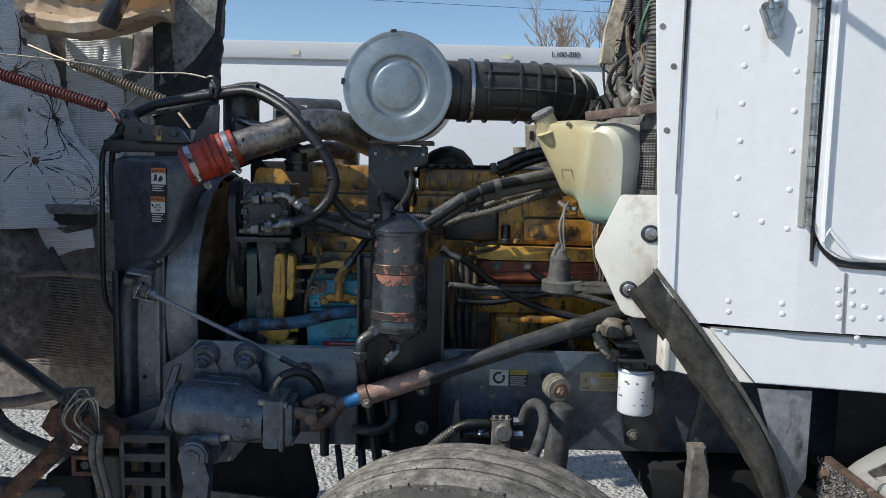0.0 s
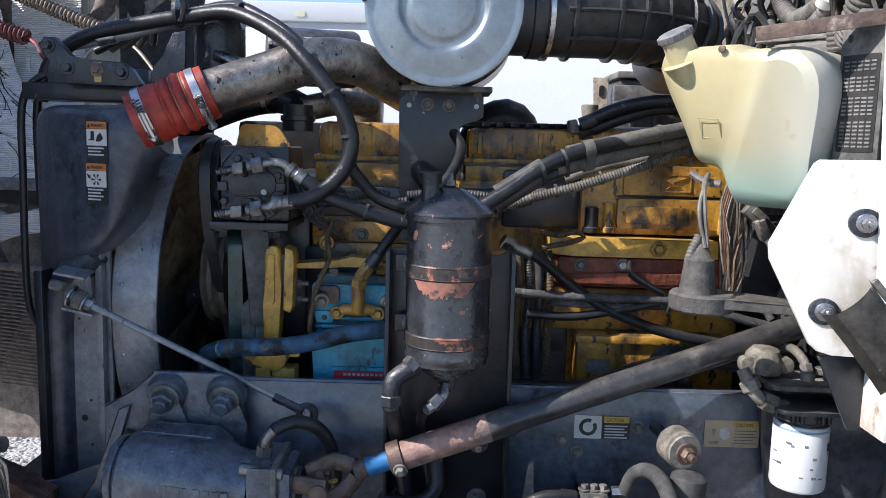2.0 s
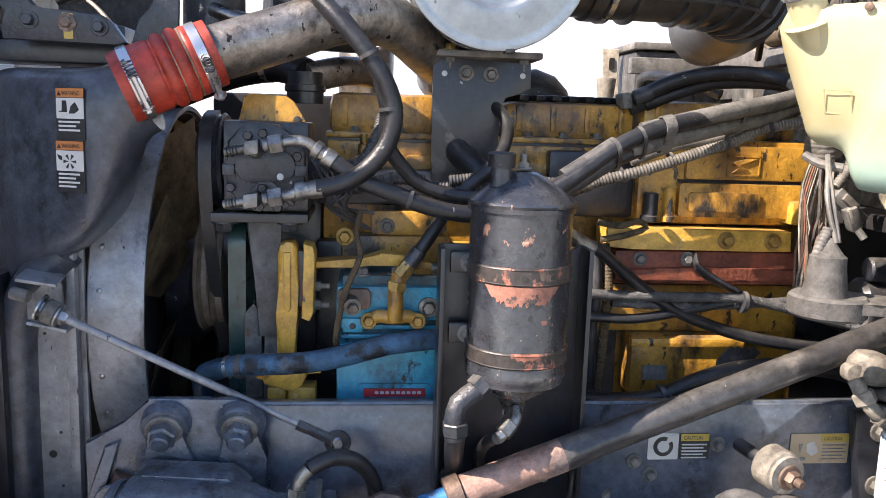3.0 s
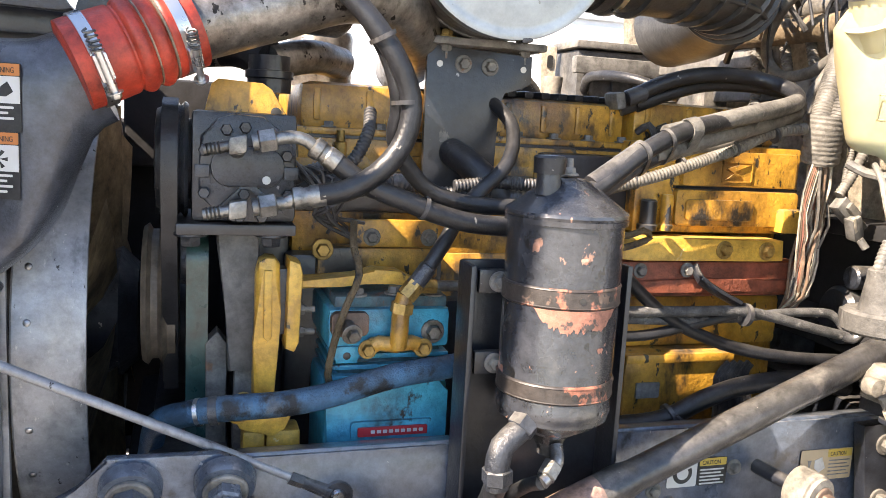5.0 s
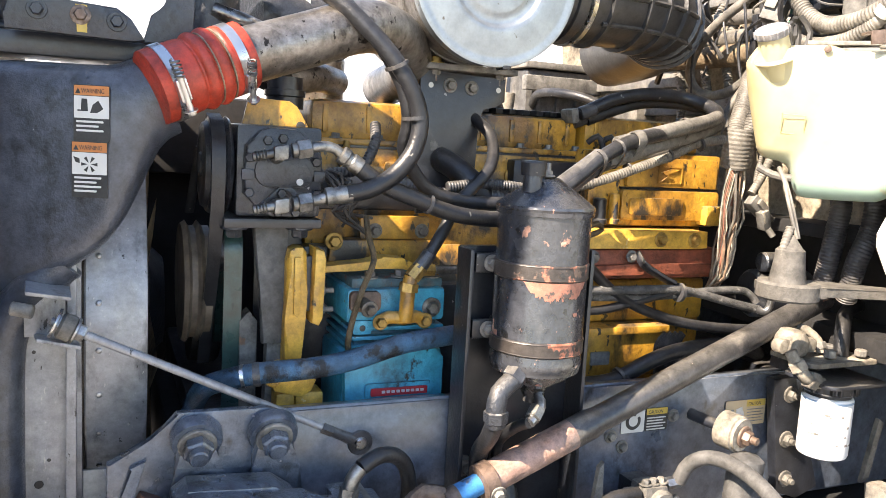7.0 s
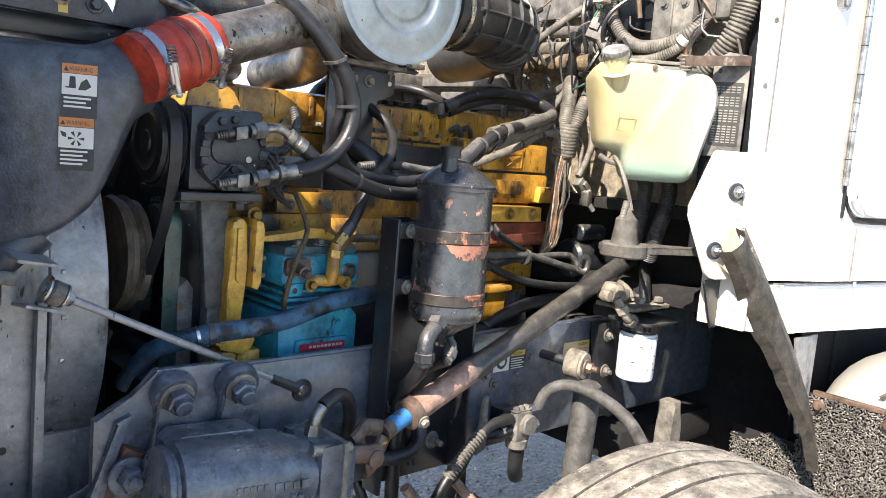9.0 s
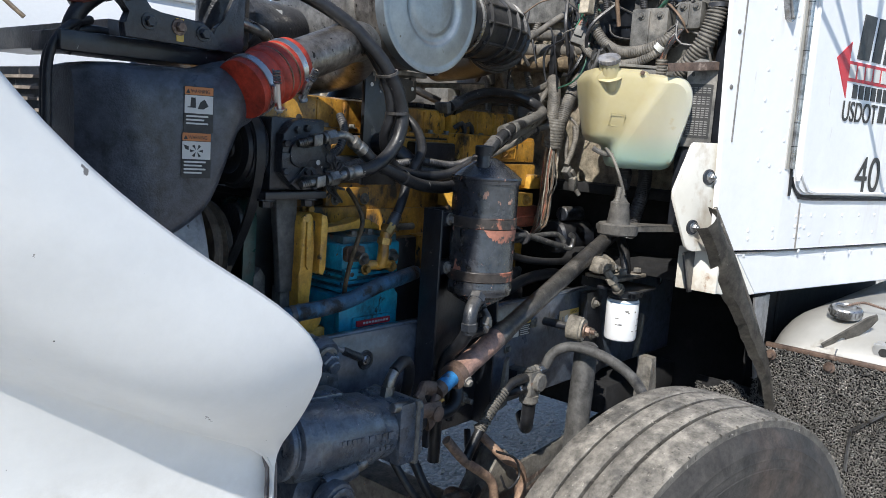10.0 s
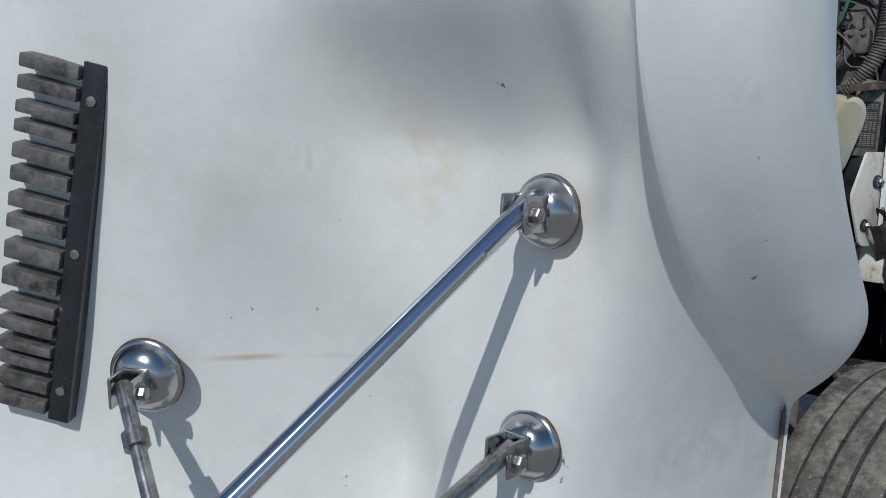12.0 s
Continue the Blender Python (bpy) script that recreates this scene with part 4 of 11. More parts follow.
def front_wheel():
    R, W = 0.525, 0.275
    t = thing("truck_wheel", (0.07, 1.68, 0.0), "dusty front truck tyre turned a little, on a steel rim", "wheel")
    m = Matrix.Translation((0.07, 1.68, 0.535)) @ Matrix.Rotation(-0.23, 4, "Z") @ Matrix.Rotation(radians(90), 4, "X")
    # local z is the axle, pointing out of the truck
    def place(bm):
        bmesh.ops.transform(bm, matrix=m, verts=bm.verts)
        return bm
    h = W / 2
    prof = [(-h + 0.02, 0.29), (-h - 0.012, 0.36), (-h - 0.016, 0.42), (-h + 0.004, R - 0.03), (-h + 0.018, R - 0.014)]
    bm = place(lathe(B(), (0, 0, 0), (0, 0, 1), prof + [(h - 0.018, R - 0.014), (h - 0.004, R - 0.03), (h + 0.008, R - 0.06), (h + 0.011, R - 0.062), (h + 0.0135, 0.442), (h + 0.0152, 0.440), (h + 0.0148, 0.432), (h + 0.0162, 0.430), (h + 0.016, 0.42), (h + 0.0175, 0.418), (h + 0.0165, 0.410), (h + 0.012, 0.36), (h + 0.004, 0.33), (h + 0.006, 0.325), (h - 0.02, 0.29)], 96))
    tyre = part("tyre", bm, tyre_rubber, t, "worn black truck tyre")
    # four tread ribs with small sipes along the grooves
    edges = [-h + 0.012, -0.061, -0.056, -0.004, 0.003, 0.052, 0.059, h - 0.010]
    for i in range(4):
        a, b = edges[2 * i], edges[2 * i + 1]
        crown = lambda z: R + 0.002 - 0.010 * (abs(z) / h) ** 2.5
        rib = lathe(B(), (0, 0, 0), (0, 0, 1), [(a, R - 0.016), (a + 0.001, crown(a) - 0.002), (a + 0.004, crown(a)), ((a + b) / 2, crown((a + b) / 2)), (b - 0.004, crown(b)), (b - 0.001, crown(b) - 0.002), (b, R - 0.016)], 120)
        part("tread_rib", place(rib), tread_rubber, tyre, "dust-grey worn tread rib")
    bm = B()
    rng = random.Random(8)
    for i in range(64):
        for z in (0.052, 0.059, 0.003, -0.004, h - 0.012):
            if rng.random() < 0.3:
                continue
            a = 2 * math.pi * (i + rng.uniform(-0.2, 0.2)) / 64
            box(bm, ((R - 0.002 - (0.004 if z > 0.1 else 0)) * math.cos(a), (R - 0.002 - (0.004 if z > 0.1 else 0)) * math.sin(a), z), (0.006, 0.0016, rng.uniform(0.004, 0.008)), Matrix.Rotation(a, 3, "Z"))
    # stone chips and frayed nicks standing off the worn tread
    for i in range(1500):
        a, z = rng.uniform(0, 2 * math.pi), rng.uniform(-h + 0.016, h - 0.016)
        if min(abs(z - g) for g in (-0.0585, -0.0005, 0.0555)) < 0.008:
            continue
        q = R + 0.002 - 0.010 * (abs(z) / h) ** 2.5
        box(bm, (q * math.cos(a), q * math.sin(a), z), (0.0016, rng.uniform(0.0015, 0.005), rng.uniform(0.0012, 0.0035)), Matrix.Rotation(a, 3, "Z") @ Matrix.Rotation(rng.uniform(-1, 1), 3, "X"))
    tagged(part("tread_wear", place(bm), tread_rubber, tyre, smooth=False), kind="stuff")
    letter = surface("raised_letter", (0.085, 0.052, 0.040), (0.06, 0.045, 0.038), 0.7, 0, 30.0)
    for i in range(6):
        a = radians(46 - 8.5 * i)
        bm = box(B(), (0.395 * math.cos(a), 0.395 * math.sin(a), h + 0.0135), (0.030, 0.020 if i % 2 else 0.013, 0.003), Matrix.Rotation(a, 3, "Z"), 0.001)
        part("raised_mark", place(bm), letter, tyre, "worn raised sidewall mark")
    rim = part("rim", place(lathe(B(), (0, 0, 0), (0, 0, 1), [(-h + 0.01, 0.27), (-h + 0.01, 0.295), (h - 0.01, 0.295), (h + 0.002, 0.292), (h, 0.275), (h - 0.03, 0.262), (h - 0.075, 0.245), (h - 0.085, 0.20), (h - 0.03, 0.165), (h - 0.03, 0.11), (0.02, 0.11)], 64)), rim_steel, t, "rusty grey steel rim")
    part("hub", place(lathe(B(), (0, 0, 0), (0, 0, 1), [(0.0, 0.10), (h + 0.02, 0.10), (h + 0.03, 0.085), (h + 0.03, 0)], 32)), rim_steel, rim)
    for i in range(10):
        a = 2 * math.pi * i / 10
        bm = B()
        hexbolt(bm, (0.14 * math.cos(a), 0.14 * math.sin(a), h - 0.035), (0, 0, 1), 0.017, True, 0.015)
        part("wheel_nut", place(bm), joint_steel, rim)
    return t


front_wheel()

# ---- radiator, its side tank, shroud and fan ----
def bolts(parent, spots, axis, r, material, name="bolt", shank=0.0, washer=True):
    for s in spots:
        part(name, hexbolt(B(), s, axis, r, washer, shank), material, parent)


def banded(bm, p0, p1, r, width):
    """A hose clamp: a thin band round an axis."""
    p0, p1 = Vector(p0), Vector(p1)
    return lathe(bm, p0, p1 - p0, [(0, r - 0.002), (0, r), (width, r), (width, r - 0.002)], 40)


def warning_decal(parent, x, z, picture, lines):
    w, y = 0.052, 2.2985
    back = part("decal", plate(B(), rounded(x, z - 0.082, x + w, z, 0.002), y - 0.0008, y + 0.0008), decal_black, parent, "warning decal with orange header")
    part("decal_header", plate(B(), rounded(x + 0.001, z - 0.015, x + w - 0.001, z - 0.001, 0.001), y - 0.0014, y), decal_orange, back)
    words("decal_title", "WARNING", 0.0095, facing((x + 0.0115, y - 0.0017, z - 0.0118), (1, 0, 0)), decal_black, back, 0.0002, squeeze=0.72)
    part("decal_triangle", plate(B(), [(x + 0.003, z - 0.0125), (x + 0.0105, z - 0.0125), (x + 0.0068, z - 0.005)], y - 0.0018, y), decal_black, back)
    part("decal_field", plate(B(), rounded(x + 0.001, z - 0.048, x + w - 0.001, z - 0.016, 0.001), y - 0.0014, y), decal_white, back)
    if picture == "press":
        part("decal_sign", plate(B(), [(x + 0.006, z - 0.038), (x + 0.006, z - 0.036), (x + 0.011, z - 0.036), (x + 0.012, z - 0.02), (x + 0.02, z - 0.02), (x + 0.021, z - 0.038)], y - 0.0018, y), decal_black, back)
        part("decal_sign", plate(B(), [(x + 0.024, z - 0.04), (x + 0.028, z - 0.028), (x + 0.036, z - 0.022), (x + 0.043, z - 0.034), (x + 0.034, z - 0.04)], y - 0.0018, y), decal_black, back)
    else:
        for k in range(6):
            a = radians(60 * k)
            part("decal_sign", plate(B(), [(x + 0.026 + 0.002 * math.cos(a), z - 0.033 + 0.002 * math.sin(a)), (x + 0.026 + 0.012 * math.cos(a - 0.22), z - 0.033 + 0.012 * math.sin(a - 0.22)), (x + 0.026 + 0.012 * math.cos(a + 0.22), z - 0.033 + 0.012 * math.sin(a + 0.22))], y - 0.0018, y), decal_black, back)
        part("decal_sign", plate(B(), [(x + 0.003, z - 0.022), (x + 0.012, z - 0.025), (x + 0.012, z - 0.032), (x + 0.006, z - 0.030)], y - 0.0018, y), decal_black, back)
    for i in range(lines):
        part("decal_line", plate(B(), rounded(x + 0.004, z - 0.0545 - 0.0065 * i, x + (0.043 if i % 2 == 0 else 0.036), z - 0.0515 - 0.0065 * i, 0.001), y - 0.0014, y), decal_white, back)
    # lay the flat print on the slanting face
    turn = Matrix.Translation((x + w, y, 0)) @ Matrix.Rotation(-math.atan(0.36), 4, "Z") @ Matrix.Translation((-x - w, -y, 0))
    for ob in [back, *back.children]:
        ob.data.transform(turn)


def radiator():
    t = thing("radiator", (-0.9, MID, 0.87), "black truck radiator with plastic side tank and grey shroud", "radiator")
    # the moulded side tank sweeps up into the hose neck
    bm = B()
    low = [(-0.995, 1.285), (-0.95, 1.318), (-0.873, 1.372), (-0.815, 1.415), (-0.775, 1.465), (-0.742, 1.535), (-0.718, 1.585), (-0.690, 1.605)]
    top = [(-0.995, 1.688), (-0.95, 1.699), (-0.875, 1.70), (-0.82, 1.70), (-0.79, 1.703), (-0.768, 1.712), (-0.755, 1.718), (-0.742, 1.722)]
    rows = []
    n = 24
    lows, tops = smooth_line([(x, 0, z) for x, z in low], 0.01), smooth_line([(x, 0, z) for x, z in top], 0.01)
    for i in range(n + 1):
        s = i / n
        a, b = lows[round(s * (len(lows) - 1))], tops[round(s * (len(tops) - 1))]
        c, h = (a + b) / 2, (b - a) / 2
        e = 0.32 + 0.68 * ease((s - 0.55) / 0.45)
        depth = 0.105 + (0.058 - 0.105) * ease((s - 0.5) / 0.5)
        ring = []
        for k in range(36):
            th = 2 * math.pi * k / 36
            cu, sv = math.cos(th), math.sin(th)
            u = math.copysign(abs(cu) ** e, cu)
            v = math.copysign(abs(sv) ** e, sv)
            p = c + h * u
            # the face swings back towards the front of the truck, and its end is rounded
            swing = 0.36 * max(0.0, -0.795 - p.x)
            end = 1 - 0.40 * (max(0.0, 0.35 - s) / 0.35) ** 2
            ring.append(bm.verts.new((p.x, 2.405 - 0.051 * ease((s - 0.5) / 0.5) + swing - depth * end * v, p.z)))
        rows.append(ring)
    for a, b in zip(rows, rows[1:]):
        for k in range(36):
            bm.faces.new((a[k], a[(k + 1) % 36], b[(k + 1) % 36], b[k]))
    bm.faces.new(rows[0]), bm.faces.new(rows[-1])
    tank = part("side_tank", bm, tank_plastic, t, "black moulded plastic side tank")
    warning_decal(tank, -0.847, 1.667, "press", 3)
    warning_decal(tank, -0.850, 1.585, "fan", 4)
    part("core", box(B(), (-0.93, 2.80, 1.26), (0.08, 0.60, 0.86), bev=0.01), frame_black, t)
    fin = mesh_of("cooling_fin", box(B(), (0, 0, 0), (0.012, 0.58, 0.006)), grille_dust, False)
    for i in range(40):
        ob = under(new("cooling_fin", fin), t)
        ob.location = (-0.975, 2.80, 0.85 + 0.021 * i)
    # side channel below the tank with holes, and the grey shroud plate
    part("side_channel", plate(B(), [(-0.965, 0.84), (-0.836, 0.84), (-0.836, 1.46), (-0.965, 1.34)], 2.388, 2.40, 0.003), shroud_grey, t)
    part("side_flange", plate(B(), [(-0.972, 0.84), (-0.955, 0.84), (-0.955, 1.36), (-0.972, 1.36)], 2.335, 2.40, 0.002), frame_black, t)
    part("side_flange", plate(B(), [(-0.862, 0.86), (-0.845, 0.86), (-0.842, 1.42), (-0.856, 1.40)], 2.36, 2.38, 0.002), shroud_grey, t)
    for x, z, r in ((-0.90, 1.03, 0.007), (-0.93, 1.07, 0.003), (-0.885, 1.07, 0.003), (-0.93, 0.98, 0.003), (-0.885, 0.97, 0.003), (-0.905, 1.25, 0.003)):
        part("hole", lathe(B(), (x, 2.3878, z), OUT, [(0, r), (0.0006, r * 0.9)], 14), decal_black, t)
    # the round shroud: a rolled band bulging towards the side, dark inside, with a rivet every hand's width
    axis0 = Vector((-0.833, 2.78, 1.25))
    sh = part("shroud_ring", lathe(B(), axis0, (1, 0, 0), [(0, 0.386), (0, 0.398), (0.003, 0.401), (0.093, 0.401), (0.096, 0.399), (0.096, 0.390), (0.004, 0.388)], 120), shroud_grey, t, "scuffed grey sheet ring")
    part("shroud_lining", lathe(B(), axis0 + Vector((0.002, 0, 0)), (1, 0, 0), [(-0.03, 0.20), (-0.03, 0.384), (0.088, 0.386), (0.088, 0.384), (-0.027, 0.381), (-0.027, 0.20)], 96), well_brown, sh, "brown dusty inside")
    for k in range(9):
        a = radians(158 + 11 * k - 22)
        e = Vector((0, math.cos(a), math.sin(a)))
        part("rivet", lathe(B(), axis0 + Vector((0.022, 0, 0)) + e * 0.401, e, [(0, 0.0052), (0.0018, 0.0048), (0.003, 0.003), (0.003, 0)], 10), dull_chrome, sh)
    part("lower_panel", plate(B(), [(-0.965, 0.42), (-0.80, 0.42), (-0.775, 0.62), (-0.752, 0.90), (-0.745, 1.04), (-0.838, 1.04), (-0.838, 0.84), (-0.965, 0.84)], 2.402, 2.412, 0.002), shroud_grey, t, "scuffed grey lower sheet")
    part("tank_fold", tube(B(), [(-0.86, 2.37, 1.40), (-0.91, 2.375, 1.345), (-0.945, 2.385, 1.28), (-0.952, 2.39, 1.15), (-0.952, 2.39, 0.88)], 0.034, 16), tank_plastic, t)
    # wall whose near-black paints the shade inside the shroud
    part("shroud_wall", box(B(), (-0.865, 2.83, 1.27), (0.012, 0.80, 0.84), bev=0.003), shade_black, t)
    # grommet and clamp where the support rod is fixed
    web = part("rod_bracket", plate(B(), [(-0.915, 1.285), (-0.868, 1.285), (-0.858, 1.30), (-0.858, 1.345), (-0.868, 1.36), (-0.915, 1.36)], 2.345, 2.352, 0.001), shroud_grey, t, "bent steel rod bracket")
    part("bracket_lip", box(B(), (-0.880, 2.318, 1.362), (0.062, 0.058, 0.006), Euler((0.12, 0.18, 0.1)).to_matrix(), 0.002), shroud_grey, web)
    part("bracket_lip", box(B(), (-0.868, 2.320, 1.283), (0.062, 0.058, 0.006), Euler((-0.1, 0.25, 0.1)).to_matrix(), 0.002), shroud_grey, web)
    part("bracket_bolt", cyl(B(), (-0.93, 2.325, 1.335), (-0.90, 2.318, 1.33), 0.011, n=12, bev=0.002), iron_grey, web)
    part("bracket_stem", box(B(), (-0.895, 2.37, 1.323), (0.03, 0.05, 0.05), bev=0.004), shroud_grey, web)
    return t


radiator()


def support_rod():
    t = thing("radiator_support_rod", (-0.4, 2.285, 1.09), "long thin grey steel radiator support rod", "rod")
    a, b = Vector((-0.875, 2.285, 1.323)), Vector((-0.397, 2.283, 1.093))
    d = (b - a).normalized()
    part("rod", cyl(B(), a, b - d * 0.02, 0.0068, n=14), shroud_grey, t)
    part("nut", hexbolt(B(), a + d * 0.035, d, 0.013), dull_chrome, t)
    part("nut", hexbolt(B(), a + d * 0.005, d, 0.015), dull_chrome, t)
    part("bushing", cyl(B(), a + d * 0.012, a + d * 0.036, 0.02, bev=0.004), dusty_rubber, t)
    part("jam_nut", cyl(B(), b - d * 0.075, b - d * 0.055, 0.0105, n=6), cast_black, t)
    part("rod_end", cyl(B(), b - d * 0.055, b - d * 0.012, 0.0095, 0.011, n=14), cast_black, t)
    part("eye", lathe(B(), b + Vector((0, 0.012, 0)), OUT, [(0, 0.012), (0, 0.021), (0.003, 0.0225), (0.017, 0.0225), (0.02, 0.021), (0.02, 0.012)], 24), cast_black, t)
    part("eye_ball", lathe(B(), b + Vector((0, 0.004, 0)), OUT, [(0, 0.008), (0.003, 0.0135), (0.012, 0.0115), (0.016, 0.008), (0.016, 0)], 20), dull_chrome, t)


support_rod()


def engine_fan():
    t = thing("engine_fan", (-0.752, 2.78, 1.25), "tan painted engine cooling fan inside the shroud", "fan")
    part("hub", lathe(B(), (-0.79, 2.78, 1.25), (1, 0, 0), [(0, 0.05), (0.02, 0.11), (0.07, 0.12), (0.10, 0.09)], 32), cast_black, t)
    for k in range(8):
        bm = B()
        rows = []
        for i in range(7):
            s = i / 6
            r, wid, pitch = 0.10 + 0.268 * s, 0.055 + 0.045 * s, 0.62 - 0.25 * s
            row = []
            for j in (-1, 0, 1):
                q = Vector((j * wid * math.sin(pitch) * 0.9 + 0.008 * (1 - j * j), j * wid * math.cos(pitch), r))
                row.append(bm.verts.new(Matrix.Rotation(2 * math.pi * k / 8 + 0.35, 3, "X") @ q + Vector((-0.752, 2.78, 1.25))))
            rows.append(row)
        for a, b in zip(rows, rows[1:]):
            for j in range(2):
                bm.faces.new((a[j], a[j + 1], b[j + 1], b[j]))
        bmesh.ops.solidify(bm, geom=bm.faces, thickness=0.004)
        part("blade", bm, fan_olive, t, "tan painted fan blade")


engine_fan()


def intake_pipe():
    t = thing("charge_air_pipe", (-0.6, 2.34, 1.7), "grey alloy intake pipe with a red silicone hose joint", "pipe")
    path = [(-0.62, 2.325, 1.722), (-0.50, 2.35, 1.765), (-0.40, 2.37, 1.800), (-0.315, 2.43, 1.800), (-0.25, 2.53, 1.765), (-0.215, 2.66, 1.745), (-0.20, 2.85, 1.73)]
    part("pipe", tube(B(), path, 0.045, 28, 0.012), tube_alloy, t, "stained grey alloy pipe")
    a, b = Vector((-0.738, 2.298, 1.668)), Vector((-0.600, 2.330, 1.731))
    d = (b - a).normalized()
    L = (b - a).length
    prof = []
    for i in range(61):
        s = i / 60
        r = 0.0565 + 0.0005 * math.sin(s * 9)
        for c in (0.50, 0.64):
            r += 0.0045 * math.exp(-((s - c) / 0.055) ** 2)
        r -= 0.004 * math.exp(-((s - 0.57) / 0.02) ** 2) + 0.004 * math.exp(-((s - 0.425) / 0.02) ** 2) + 0.004 * math.exp(-((s - 0.715) / 0.02) ** 2)
        r -= 0.003 * ease((s - 0.75) / 0.1)
        prof.append((s * L, r))
    hose = part("hose", lathe(B(), a, d, [(0, 0.05)] + prof + [(L, 0.046)], 48), silicone_red, t, "red silicone hose with moulded ribs")
    for s in (0.44, 0.57, 0.71):
        part("wire_ring", lathe(B(), a + d * (s * L), d, [(0, 0.054), (0.001, 0.0562), (0.003, 0.0562), (0.004, 0.054)], 48), spring_steel, hose)
    u, v, w = basis(d)
    for s, r, turn in ((0.105, 0.0575, 0.0), (0.80, 0.0545, -0.35)):
        c = part("clamp", banded(B(), a + d * (s * L), b, r + 0.0022, 0.0155), clamp_steel, t, "bright steel hose clamp")
        ang = radians(205) + turn
        face = Vector((0.25, -0.95, -0.2)) if turn == 0 else Vector((0.35, -0.72, -0.6))
        face = (face - d * face.dot(d)).normalized()
        q = a + d * (s * L + 0.008) + face * (r + 0.006)
        tang = d.cross(face).normalized()
        m = Matrix((tang, d, face)).transposed()
        part("clamp_housing", box(B(), q, (0.034, 0.017, 0.009), m, 0.003), clamp_steel, c)
        part("clamp_screw", hexbolt(cyl(B(), q + face * 0.004 - tang * 0.02, q + face * 0.004 + tang * 0.03, 0.0048, n=12), q + face * 0.004 + tang * 0.03, tang, 0.0065), clamp_steel, c)
        spring = [q + face * 0.004 - tang * (0.02 + 0.0008 * i) + (d * math.cos(i * 0.9) + face * math.sin(i * 0.9)) * 0.0065 for i in range(34)]
        part("clamp_spring", tube(B(), [tuple(p) for p in spring], 0.0016, 5, 0.004), zinc, c)
        for i in range(10):
            e = Matrix.Rotation(0.055 * (i + 4), 3, d) @ face if turn == 0 else None
            if e is not None:
                part("clamp_slot", box(B(), a + d * (s * L + 0.008) + e * (r + 0.0024), (0.0012, 0.008, 0.001), Matrix((d.cross(e).normalized(), d, e)).transposed()), decal_grey, c)


intake_pipe()


